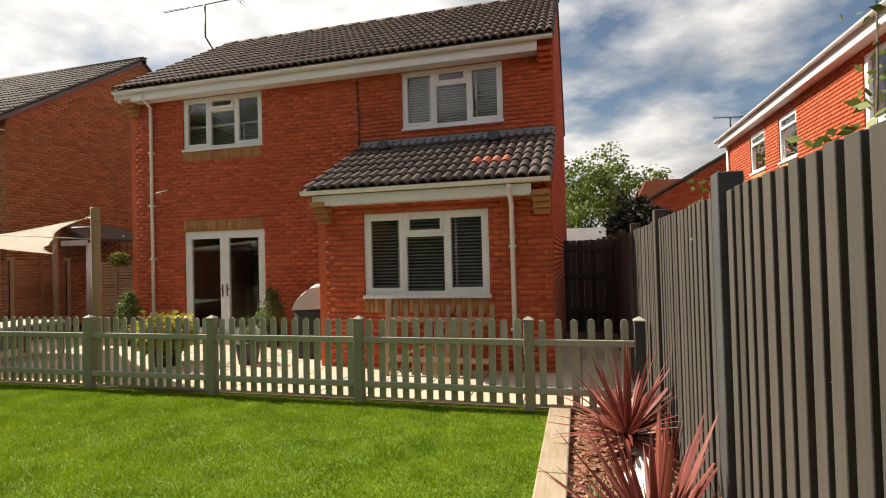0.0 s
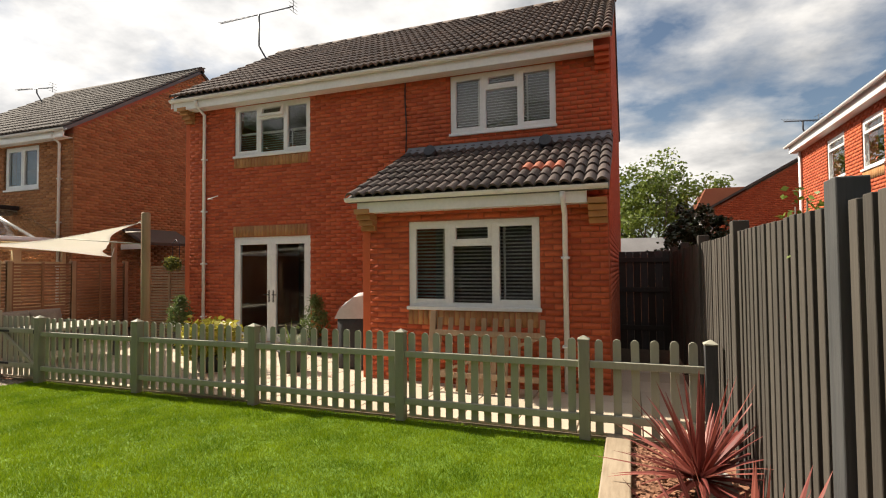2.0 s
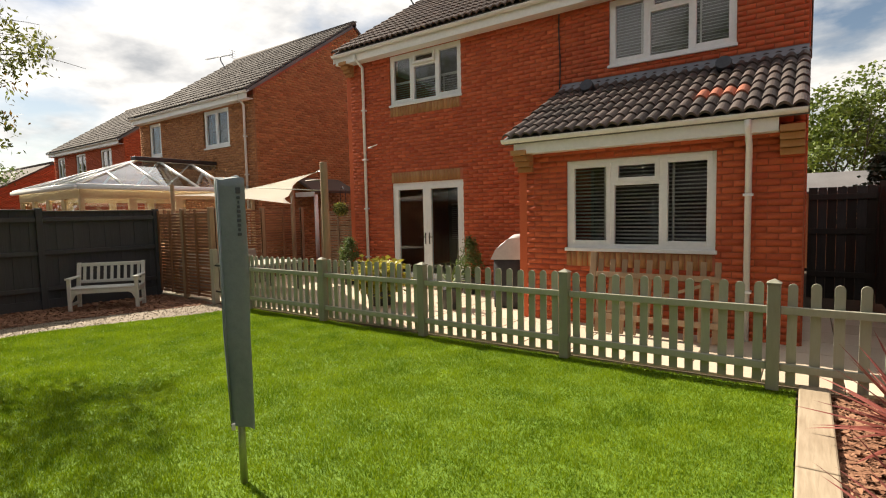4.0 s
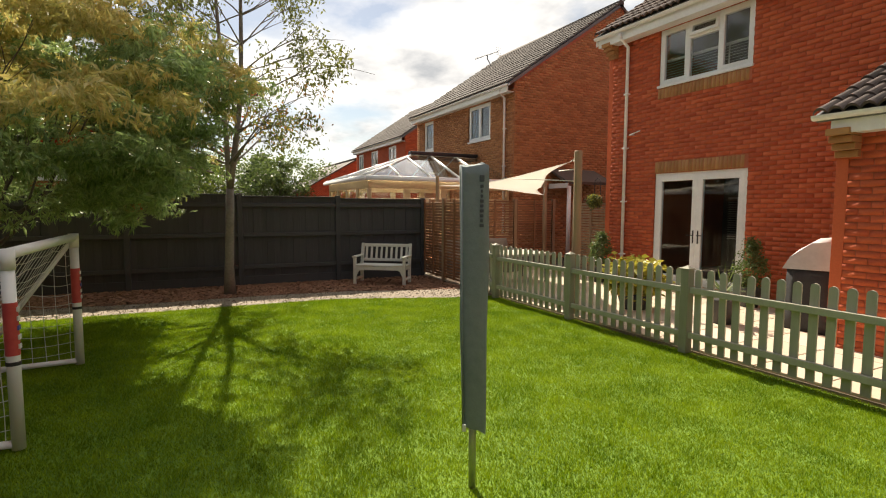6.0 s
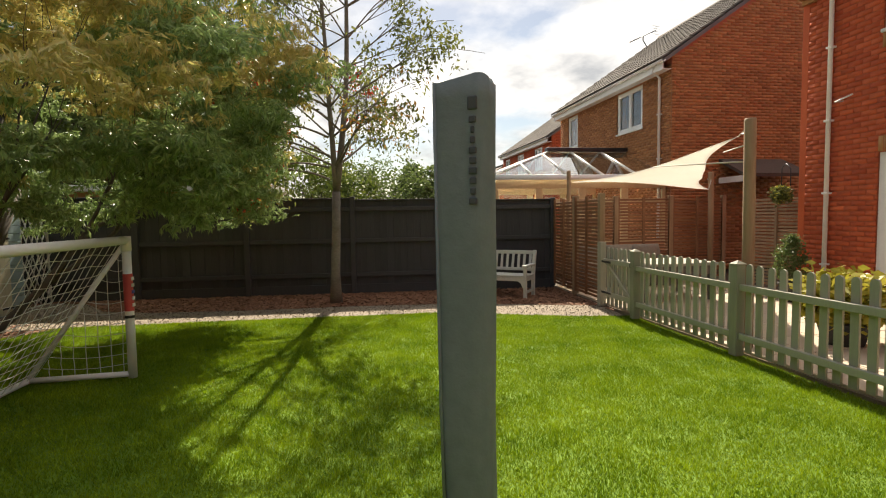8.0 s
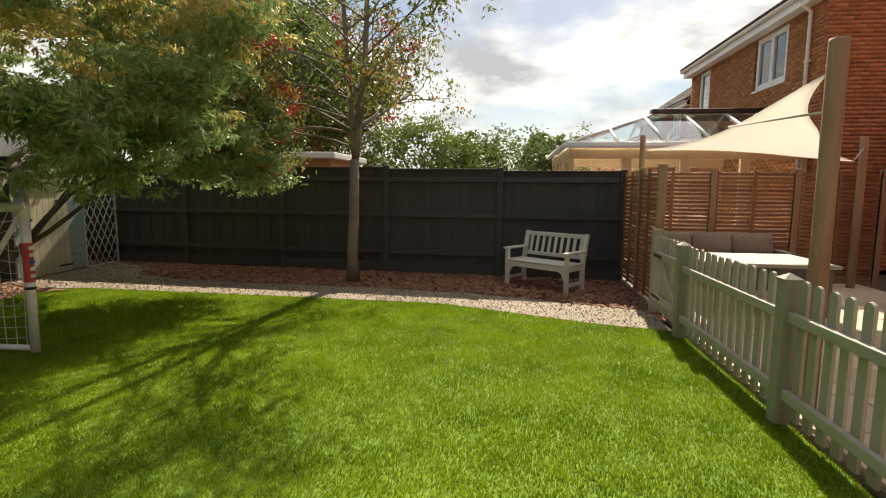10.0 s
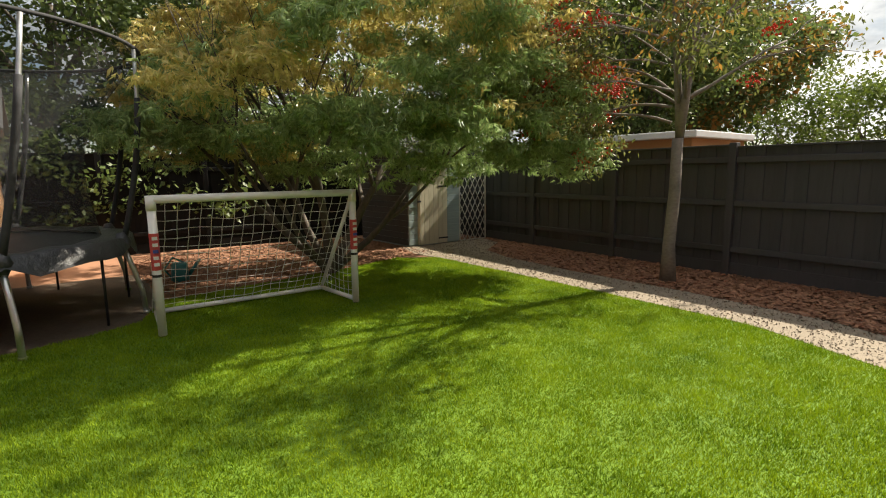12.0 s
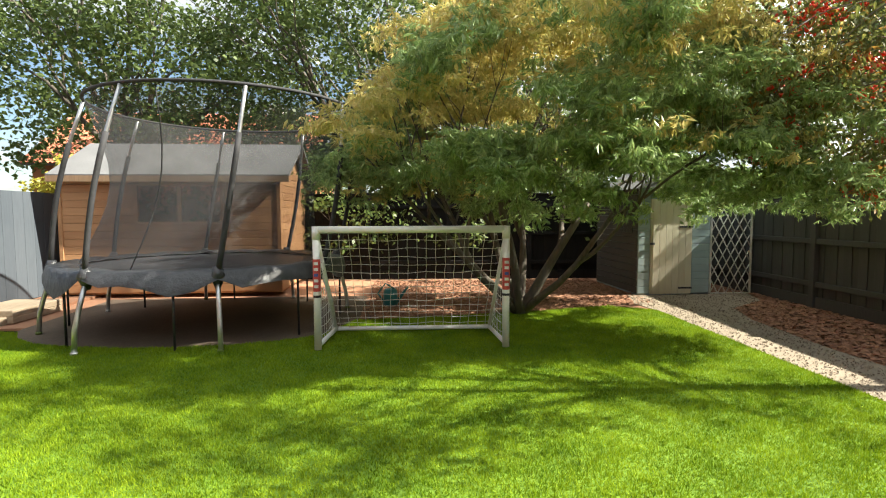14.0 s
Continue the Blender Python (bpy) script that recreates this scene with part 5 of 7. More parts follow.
def big_tree(base, height, spread, mat, seed, label, trunk_r=0.22, n=420, per=46, leaf=0.16, low=0.35, mat2=None, name="tree"):
    t = thing(name, label, "tree", pose(*base, 0, 0, seed * 37))
    R = random.Random(seed)
    bm = bmesh.new()
    tips = []
    tube(bm, [(0, 0, -0.1), (0.05, 0, height * low * 0.5), (0, 0.05, height * low)], [trunk_r * 1.2, trunk_r, trunk_r * 0.85], 10)
    for k in range(6):
        a = k * 1.05 + R.uniform(-0.3, 0.3)
        limb(bm, Vector((0, 0.05, height * low * R.uniform(0.7, 1.0))), Vector((math.cos(a) * 0.8, math.sin(a) * 0.8, R.uniform(0.5, 1.3))), height * 0.34, trunk_r * 0.45, 2, tips, R, 0.7, 0.2)
    part("trunk", bm, BARK, t)
    g = np.random.default_rng(seed)
    cs = []
    while len(cs) < n:
        v = g.normal(0, 1, 3)
        v /= np.linalg.norm(v)
        rad = g.uniform(0.45, 1.0) ** 0.5
        lump = 1 + 0.22 * math.sin(2.7 * v[0] + 4.1 * v[2] + seed) + 0.16 * math.sin(5.3 * v[1] + 3 * v[0] + seed)
        z = height * (low + (1 - low) * 0.48) + v[2] * height * (1 - low) * 0.55 * rad * lump
        cs.append((v[0] * spread * rad * lump, v[1] * spread * rad * lump, z))
    cs = np.array(cs)
    part("crown", triangles_mesh("crown", leaf_triangles(cs, per, spread * 0.075, leaf, 1, 0.2, 0.7, seed, 0.32), mat), None, t)
    if mat2:
        sel = cs[g.random(n) < 0.35]
        part("crown", triangles_mesh("crown", leaf_triangles(sel, per, spread * 0.075, leaf, 1, 0.2, 0.7, seed + 1, 0.32), mat2), None, t)
    return t


big_tree((3.5, -11.0, 0), 9.0, 4.2, LEAF_OAK, 3, "tall dark-leaved tree behind the cabin", n=520, leaf=0.15)
big_tree((-3.0, -11.5, 0), 9.5, 4.2, LEAF_OAK, 5, "tall dark-leaved tree beyond the back fence", n=620, leaf=0.15)
big_tree((-9.5, -12.0, 0), 9.0, 4.5, LEAF_OAK, 6, "tall leafy tree beyond the back fence", n=620, leaf=0.15)
big_tree((-25.0, -11.0, 0), 12.0, 5.6, LEAF_OAK, 8, "leafy green tree beyond the dark fence", n=700, leaf=0.22, mat2=LEAF_LIGHT)
big_tree((-25.0, -6.6, 0), 8.8, 3.8, LEAF_OAK, 9, "leafy tree beyond the dark fence, partly turning", n=620, leaf=0.20, mat2=LEAF_ORANGE)
for k, (x, y, h, s) in enumerate(((-34, -2, 6.0, 4.0), (-38, 3, 5.4, 4.2), (-36, -8, 7.0, 4.5), (-42, 8, 5.2, 3.5), (-39, 0.2, 5.0, 2.4), (-40, 6, 5.6, 1.6))):
    big_tree((x, y, 0), h, s, LEAF_LIGHT if k % 2 == 0 else LEAF_OAK, 20 + k, "distant leafy tree over the fence", n=280, per=34, leaf=0.20, low=0.15)
big_tree((-17.5, -4.9, 0), 7.6, 2.9, LEAF_OAK, 12, "leafy green tree behind the outbuilding", n=560, leaf=0.14, mat2=LEAF_LIGHT)
big_tree((1.9, 28.0, 0), 6.5, 2.8, LEAF_LIGHT, 31, "yellow-green tree beyond the side passage", n=380, leaf=0.18, low=0.2)
big_tree((2.55, 13.4, 0), 3.1, 0.85, LEAF_EVERGREEN, 33, "dark evergreen shrub over the side fence", n=200, leaf=0.10, low=0.1, trunk_r=0.06)
for k, (x, y, h, s) in enumerate(((0.5, -8.3, 3.0, 1.9), (-2.8, -8.4, 3.4, 2.0), (-6.0, -8.6, 3.6, 2.1), (-9.2, -8.4, 3.4, 2.0), (-13.2, -8.2, 3.4, 1.9), (-16.5, -4.6, 3.0, 1.7))):
    big_tree((x, y, 0), h, s, LEAF_OAK, 50 + k, "dense dark hedge bush behind the fence", n=230, per=40, leaf=0.12, low=0.06, trunk_r=0.06, name="hedge_bush")
big_tree((3.0, -7.8, 0), 2.6, 1.3, LEAF_YELLOW, 35, "yellow-leaved bush beside the cabin", n=160, leaf=0.10, low=0.1, trunk_r=0.05)


# shoots of a climbing shrub showing over the tall fence
def climber(base, shoots, seed, label):
    t = thing("climbing_shrub", label, "shrub", pose(*base))
    R = random.Random(seed)
    bm = bmesh.new()
    cs = []
    for dx, dy, h in shoots:
        pts = [Vector((dx * q + 0.03 * math.sin(5 * q + h), dy * q + 0.03 * math.cos(4 * q), h * q)) for q in [k / 8 for k in range(9)]]
        tube(bm, pts, [0.012 - 0.001 * q for q in range(9)], 6)
        for p in pts[5:]:
            for _ in range(3):
                cs.append(tuple(p + Vector((R.uniform(-0.07, 0.07), R.uniform(-0.07, 0.07), R.uniform(-0.05, 0.06)))))
    part("stems", bm, BARK, t)
    part("foliage", triangles_mesh("foliage", leaf_triangles(np.array(cs), 5, 0.04, 0.05, 1, 0.1, 0.8, seed, 0.26), LEAF_LIGHT), None, t)
    return t


climber((2.02, 1.3, -0.05), ((0.02, 0.1, 2.05), (0.05, -0.1, 2.0), (0.0, 0.35, 1.95), (0.06, 0.6, 2.0)), 61, "green climbing shrub showing over the tall fence")
climber((2.02, 3.3, -0.05), ((0.0, 0.1, 2.02), (0.03, -0.25, 1.98), (0.02, 0.4, 2.0)), 62, "thin green shoots over the tall fence beside a dark post")
climber((2.45, 2.4, -0.05), ((0.05, 0.05, 2.75), (0.1, -0.15, 2.72), (0.15, 0.1, 2.62)), 63, "leafy branch reaching over the tall fence")


# ---- bench ----
def bench_shape():
    """Two-seat slatted garden bench; x along it, front towards minus y."""
    b = thing("garden_bench", "pale painted slatted wooden bench on the bark by the fence", "bench")
    w = 1.18
    for x in (0.03, w - 0.03):
        part("front_leg", box(bmesh.new(), x - 0.03, -0.52, 0, x + 0.03, -0.46, 0.60, 0.006), BENCH, b)
        part("back_leg", prism(bmesh.new(), [(x - 0.03, -0.06, 0), (x - 0.03, 0.0, 0), (x - 0.03, 0.0, 0.4), (x - 0.03, 0.11, 0.88), (x - 0.03, 0.05, 0.88), (x - 0.03, -0.06, 0.42)], (0.06, 0, 0)), BENCH, b)
        part("armrest", box(bmesh.new(), x - 0.045, -0.56, 0.60, x + 0.045, 0.02, 0.635, 0.01), BENCH, b)
        part("side_rail", box(bmesh.new(), x - 0.018, -0.46, 0.33, x + 0.018, -0.05, 0.41, 0.004), BENCH, b)
        part("stretcher", box(bmesh.new(), x - 0.018, -0.46, 0.10, x + 0.018, -0.05, 0.15, 0.004), BENCH, b)
        s = 1 if x < 0.5 else -1
        part("bracket", prism(bmesh.new(), [(x + s * 0.03, -0.505, 0.34), (x + s * 0.17, -0.505, 0.34), (x + s * 0.09, -0.505, 0.30), (x + s * 0.03, -0.505, 0.18)], (0, 0.025, 0)), BENCH, b)
    part("front_rail", box(bmesh.new(), 0.05, -0.51, 0.33, w - 0.05, -0.475, 0.41, 0.004), BENCH, b)
    for k in range(5):
        part("seat_slat", box(bmesh.new(), 0.0, -0.52 + k * 0.095, 0.415, w, -0.445 + k * 0.095, 0.437, 0.005), BENCH, b)
    part("top_rail", box(bmesh.new(), 0.05, 0.075, 0.80, w - 0.05, 0.11, 0.87, 0.01), BENCH, b)
    part("lower_back_rail", box(bmesh.new(), 0.05, -0.005, 0.48, w - 0.05, 0.03, 0.54, 0.006), BENCH, b)
    for k in range(9):
        u = 0.12 + k * (w - 0.24) / 8
        part("back_slat", prism(bmesh.new(), [(u - 0.025, 0.015, 0.53), (u + 0.025, 0.015, 0.53), (u + 0.025, 0.085, 0.81), (u - 0.025, 0.085, 0.81)], (0, 0.016, 0)), BENCH, b)
    return b


bench = bench_shape()
bench.matrix_basis = pose(-9.92, 3.57, -0.02, 0, 0, 52) @ Matrix.Scale(0.93, 4)

# ---- folded rotary airer in its cover ----
airer = thing("rotary_airer", "folded clothes airer in a grey-green cover on the lawn", "clothes airer", pose(-1.81, 1.565, 0, 0, 0, 62))
part("pole", tube(bmesh.new(), [(0, 0, -0.02), (0, 0, 0.5)], 0.021, 12), material("pole_metal", (0.30, 0.33, 0.22), (0.42, 0.44, 0.32), 0.4, 20, 4, 0.1, metal=0.5), airer)
bm = bmesh.new()
rings = []
SEG = 36
for z, s, dx in ((0.33, 0.80, 0.008), (0.36, 0.83, 0.008), (0.5, 0.84, 0.006), (0.7, 0.88, 0.002), (0.9, 0.92, -0.003), (1.1, 0.94, 0.0), (1.3, 0.96, 0.002), (1.5, 0.97, 0.0), (1.64, 0.99, -0.001), (1.74, 1.0, 0.0), (1.79, 1.0, 0.0)):
    r = []
    for k in range(SEG):
        a = 2 * math.pi * k / SEG
        fold = 1 + 0.035 * math.sin(3 * a + z * 2.1) + 0.022 * math.sin(5 * a - 3.3 * z) + 0.012 * math.sin(9 * a + 7 * z)
        c, d = math.cos(a), math.sin(a)
        top_peak = 0.022 * max(0.0, 1 - abs(((a - 1.2) + math.pi) % (2 * math.pi) - math.pi) / 0.7) - 0.008 * math.cos(3 * a) if z > 1.78 else 0.0
        hem = (0.035 * math.cos(a + 2.6) if z < 0.37 else 0.0)
        r.append(bm.verts.new((dx + 0.080 * s * fold * math.copysign(abs(c) ** 0.62, c), 0.066 * s * fold * math.copysign(abs(d) ** 0.62, d), z + top_peak + hem)))
    rings.append(r)
for a, b in zip(rings, rings[1:]):
    for k in range(SEG):
        bm.faces.new((a[k], a[(k + 1) % SEG], b[(k + 1) % SEG], b[k])).smooth = True
tip = bm.verts.new((0, 0, 1.80))
for k in range(SEG):
    bm.faces.new((rings[-1][k], rings[-1][(k + 1) % SEG], tip))
cover = part("cover", bm, COVER, airer)
part("seam", tube(bmesh.new(), [(-0.056, -0.046, 0.36), (-0.064, -0.053, 1.0), (-0.068, -0.056, 1.78)], 0.005, 6), COVER, cover, "stitched edge seam")
part("zip_tag", box(bmesh.new(), -0.058, -0.066, 0.34, -0.038, -0.052, 0.38, 0.004), STONE, cover, "small pale tag")
part("print_mark", box(bmesh.new(), 0.024, -0.0695, 1.705, 0.050, -0.060, 1.74, 0.004), PRINT, cover)
for k, w in enumerate((0.022, 0.014, 0.018, 0.022, 0.018, 0.020, 0.014, 0.010, 0.018)):
    part("print_mark", box(bmesh.new(), 0.037 - w / 2, -0.0695, 1.465 + k * 0.026, 0.037 + w / 2, -0.060, 1.482 + k * 0.026, 0.003), PRINT, cover)


# ---- goal ----
def goal_shape():
    """Small plastic goal; x along the bar, mouth towards plus y."""
    gl = thing("football_goal", "white plastic garden goal with a slack white net", "goal")
    w, h, d, r = 2.00, 1.265, 0.84, 0.038
    for name, pts in (("crossbar", [(0, 0, h), (w, 0, h)]), ("post", [(0, 0, 0), (0, 0, h)]), ("post", [(w, 0, 0), (w, 0, h)]), ("back_bar", [(0.06, -d, 0.035), (w - 0.06, -d, 0.035)]), ("side_bar", [(0, 0, 0.035), (0.06, -d, 0.035)]), ("side_bar", [(w, 0, 0.035), (w - 0.06, -d, 0.035)])):
        part(name, tube(bmesh.new(), pts, r if name in ("crossbar", "post") else 0.026, 14), GOAL_WHITE, gl)
    for x, x2 in ((0, 0.06), (w, w - 0.06)):
        part("stay", tube(bmesh.new(), [(x, -0.02, h - 0.04), (x2, -d, 0.04)], 0.022, 10), GOAL_WHITE, gl)
        part("elbow", tube(bmesh.new(), [(x, 0, h - 0.10), (x, 0, h + 0.035)], 0.043, 14), GOAL_WHITE, gl)
        st = part("sticker", tube(bmesh.new(), [(x, 0, 0.62), (x, 0, 0.96)], r + 0.002, 14, False), GOAL_RED, gl, "red and white printed sleeve")
        for k in range(5):
            z = 0.66 + 0.06 * k
            part("print_bar", box(bmesh.new(), x - 0.022, r - 0.002, z, x + 0.022, r + 0.006, z + 0.03), NET_WHITE if k != 2 else GOAL_BLUE, st)
        part("strap", tube(bmesh.new(), [(x, 0, 0.555), (x, 0, 0.58)], r + 0.004, 14, False), BLACK_CABLE, gl)
    bm = bmesh.new()

    def slack(u, v):
        sag = 0.13 * math.sin(math.pi * v) * (0.6 + 0.4 * math.sin(math.pi * u))
        jx = 0.014 * noise.noise(Vector((u * 9, v * 9, 1.0)))
        return Vector((0.02 + u * (w - 0.04) + jx, -0.02 - (d - 0.04) * (v ** 1.0), h - 0.02 - (h - 0.06) * v - sag * 0.35 + 0.02 * noise.noise(Vector((u * 7, v * 7, 9.0)))))

    nu, nv = 19, 14
    for i in range(nu + 1):
        tube(bm, [slack(i / nu, j / nv) for j in range(nv + 1)], 0.0032, 4, False)
    for j in range(nv + 1):
        tube(bm, [slack(i / nu, j / nv) for i in range(nu + 1)], 0.0032, 4, False)
    for x in (0.0, w):
        s = 0.06 / d * (1 if x == 0 else -1)
        for j in range(1, 12):
            z = 0.04 + (h - 0.1) * j / 12
            depth = (d - 0.03) * (1 - z / h)
            pts = [(x + s * q * depth + 0.01 * noise.noise(Vector((q * 6, z * 8, x))), -q * depth, z - 0.03 * math.sin(math.pi * q)) for q in np.linspace(0, 1, 6)]
            tube(bm, pts, 0.0032, 4, False)
        for q in np.linspace(0.08, 0.92, 8):
            top_z = h * (1 - q)
            pts = [(x + s * q * d + 0.012 * noise.noise(Vector((q * 9, t * 7, x))), -q * d + 0.01 * noise.noise(Vector((q * 5, t * 9, x + 4))), 0.04 + (top_z - 0.08) * t) for t in np.linspace(0, 1, 6)]
            tube(bm, pts, 0.0032, 4, False)
    tagged(part("net", bm, NET_WHITE, gl, "white knotted net"), kind="stuff")
    return gl


goal = goal_shape()
goal.matrix_basis = pose(-5.51, -0.79, 0, 0, 0, -1.3)


# ---- trampoline ----
def trampoline_shape():
    t = thing("trampoline", "round trampoline with silver legs, black pads and a tall dark net", "trampoline")
    Rf, H, top = 1.75, 0.82, 2.84
    sx, sy = -0.36, 0.0
    n = 48
    frame_pts = [(Rf * math.cos(2 * math.pi * k / n), Rf * math.sin(2 * math.pi * k / n), H - 0.02) for k in range(n + 1)]
    part("frame", tube(bmesh.new(), frame_pts, 0.024, 8, False), METAL, t)
    bm = bmesh.new()
    c = bm.verts.new((0, 0, H - 0.05))
    rim = [bm.verts.new((1.53 * math.cos(2 * math.pi * k / n), 1.53 * math.sin(2 * math.pi * k / n), H - 0.01)) for k in range(n)]
    for k in range(n):
        bm.faces.new((c, rim[k], rim[(k + 1) % n]))
    part("jumping_mat", bm, PAD, t)
    bm = bmesh.new()
    R0, R1 = [], []
    rows = []
    for rr, zz in ((1.47, 0.012), (1.64, 0.045), (1.80, 0.025), (1.84, -0.06)):
        rows.append([bm.verts.new((rr * math.cos(2 * math.pi * k / n), rr * math.sin(2 * math.pi * k / n), H + zz + 0.012 * math.sin(k * 2.3) - (0.27 * abs(math.sin(4 * 2 * math.pi * k / n - 4 * radians(67.5))) * (0.6 + 0.4 * math.sin(k * 0.9 + 1.0)) if zz < 0 else 0))) for k in range(n)])
    for a, b in zip(rows, rows[1:]):
        for k in range(n):
            bm.faces.new((a[k], b[k], b[(k + 1) % n], a[(k + 1) % n])).smooth = True
    part("edge_pad", bm, PAD, t, "sagging black padded edge")
    poles = []
    for k in range(8):
        a = radians(67.5 + 45 * k)
        ca, sa = math.cos(a), math.sin(a)
        leg = [(ca * Rf, sa * Rf, H - 0.03), (ca * (Rf + 0.09), sa * (Rf + 0.09), 0.52), (ca * (Rf + 0.16), sa * (Rf + 0.16), 0.26), (ca * (Rf + 0.18), sa * (Rf + 0.18), 0.0)]
        part("leg", tube(bmesh.new(), leg, 0.027, 10), METAL, t, "silver curved leg")
        part("foot", tube(bmesh.new(), [(ca * (Rf + 0.18), sa * (Rf + 0.18), 0.0), (ca * (Rf + 0.18), sa * (Rf + 0.18), 0.03)], 0.035, 10), STRAP_GREEN if k % 2 else METAL, t)
        a2 = a - 0.25
        part("strut", tube(bmesh.new(), [(math.cos(a2) * Rf, math.sin(a2) * Rf, H - 0.03), (math.cos(a2) * (Rf - 0.0), math.sin(a2) * (Rf - 0.0), 0.0)], 0.014, 8), DARK_METAL, t)
        pts = []
        for s in np.linspace(0, 1, 9):
            bulge = 0.16 * math.sin(math.pi * s) ** 1.0
            rr = Rf + 0.03 - 0.10 * s + bulge * 0.5
            pts.append((ca * rr + sx * s, sa * rr + sy * s, H - 0.02 + (top - H) * s))
        poles.append(pts)
        part("pole_sleeve", tube(bmesh.new(), pts[:7], 0.030, 10), FOAM, t, "foam sleeve on the net pole")
        part("pole", tube(bmesh.new(), pts[5:], 0.021, 10), METAL, t)
        part("pole_boot", tube(bmesh.new(), [(ca * Rf, sa * Rf, H - 0.16), (ca * (Rf + 0.02), sa * (Rf + 0.02), H - 0.02), (ca * (Rf + 0.01), sa * (Rf + 0.01), H + 0.08)], [0.03, 0.085, 0.045], 10), PAD, t)
    ring_pts = [((Rf - 0.07) * math.cos(2 * math.pi * k / n) + sx, (Rf - 0.07) * math.sin(2 * math.pi * k / n) + sy, top + 0.0) for k in range(n + 1)]
    part("top_ring", tube(bmesh.new(), ring_pts, 0.020, 8, False), FOAM, t)
    bm = bmesh.new()
    rows = []
    for s in np.linspace(0, 1, 9):
        row = []
        for k in range(n):
            a = 2 * math.pi * k / n
            sway = 0.30 * math.sin(math.pi * s) ** 1.2
            pull = 0.03 * abs(math.sin(4 * (a - radians(67.5)))) * math.sin(math.pi * s)
            rr = (1.50 + 0.17 * s) - sway - pull
            row.append(bm.verts.new((rr * math.cos(a) + sx * s, rr * math.sin(a) + sy * s, H + (top - H) * s)))
        rows.append(row)
    for a, b in zip(rows, rows[1:]):
        for k in range(n):
            bm.faces.new((a[k], a[(k + 1) % n], b[(k + 1) % n], b[k])).smooth = True
    part("net", bm, NET_CLOTH, t, "fine dark see-through safety net")
    for off in (0.15,):
        cord = [(math.cos(radians(62) + off) * (1.3 - 0.25 * math.sin(math.pi * s)) + sx * s, math.sin(radians(62) + off) * (1.3 - 0.25 * math.sin(math.pi * s)) + sy * s, H + (top - H) * s) for s in np.linspace(0, 1, 8)]
        part("cord", tube(bmesh.new(), cord, 0.008, 6), BLACK_CABLE, t)
    return t


trampoline = trampoline_shape()
trampoline.matrix_basis = pose(-1.75, -2.68, -0.02)


# ---- cabin ----
cabin = thing("garden_cabin", "orange shiplap timber cabin with grey felt roof", "cabin", pose(0.53, -0.23, -0.02) @ Matrix.Scale(1.13, 4))
cx0, cx1, cy0, cy1, ce = -2.42, 0.86, -4.0, -6.0, 1.88
wb = finish("board", box(bmesh.new(), cx0, 0, 0, cx1, 0.02, 0.118, 0.006), SHIP)
CWIN = (-1.55, 1.16, -0.27, 1.76)
body = part("body", boxes_mesh("body", [(cx0, cy1, 0.08, cx0 + 0.03, cy0 - 0.06, ce), (cx1 - 0.03, cy1, 0.08, cx1, cy0 - 0.06, ce), (cx0, cy1, 0.08, cx1, cy1 + 0.03, ce), (cx0, cy0 - 0.06, 0.08, cx1, cy0 - 0.03, CWIN[1]), (cx0, cy0 - 0.06, CWIN[3], cx1, cy0 - 0.03, ce), (cx0, cy0 - 0.06, CWIN[1], CWIN[0], cy0 - 0.03, CWIN[3]), (CWIN[2], cy0 - 0.06, CWIN[1], cx1, cy0 - 0.03, CWIN[3]), (cx0, cy1, 0.05, cx1, cy0 - 0.06, 0.08)], SHIP), None, cabin)
for k in range(15):
    z = 0.08 + k * 0.12
    for a, b in (free_spans(cx0, cx1, [(CWIN[0], CWIN[2])]) if CWIN[1] - 0.06 < z < CWIN[3] - 0.05 else [(cx0, cx1)]):
        bm = box(bmesh.new(), a, cy0 - 0.03, z, b, cy0 - 0.008, z + 0.116, 0.005)
        part("board", bm, SHIP, body, at=pose(0, 0, 0))
for k in range(16):
    z = 0.08 + k * 0.12
    part("board", box(bmesh.new(), cx0 - 0.022, cy1, z, cx0, cy0 - 0.03, z + 0.116, 0.005), SHIP, body)
for x in (cx0, cx1):
    part("corner_trim", box(bmesh.new(), x - 0.03, cy0 - 0.04, 0.06, x + 0.03, cy0 + 0.006, ce, 0.005), SHIP, body)
cw = part("window", ring(bmesh.new(), CWIN[0] - 0.03, CWIN[1] - 0.03, CWIN[2] + 0.03, CWIN[3] + 0.03, 0.05, cy0 - 0.05, cy0 + 0.012), SHIP, cabin)
part("mullion", box(bmesh.new(), -0.94, cy0 - 0.04, CWIN[1], -0.88, cy0 + 0.008, CWIN[3], 0.004), SHIP, cw)
for a, b in ((CWIN[0], -0.94), (-0.88, CWIN[2])):
    pane(cw, a, CWIN[1], b, CWIN[3], cy0 - 0.03)
yr, zr = -5.0, 2.46
for y_e in (cy0 + 0.16, cy1 - 0.16):
    part("roof", prism(bmesh.new(), [(cx0 - 0.2, y_e, ce - 0.03), (cx0 - 0.2, yr, zr), (cx0 - 0.2, yr, zr + 0.05), (cx0 - 0.2, y_e, ce + 0.02)], (cx1 - cx0 + 0.28, 0, 0)), FELT, cabin)
part("gable", prism(bmesh.new(), [(cx0, cy0 - 0.03, ce - 0.05), (cx0, cy1, ce - 0.05), (cx0, yr, zr - 0.02)], (0.03, 0, 0)), SHIP, cabin)
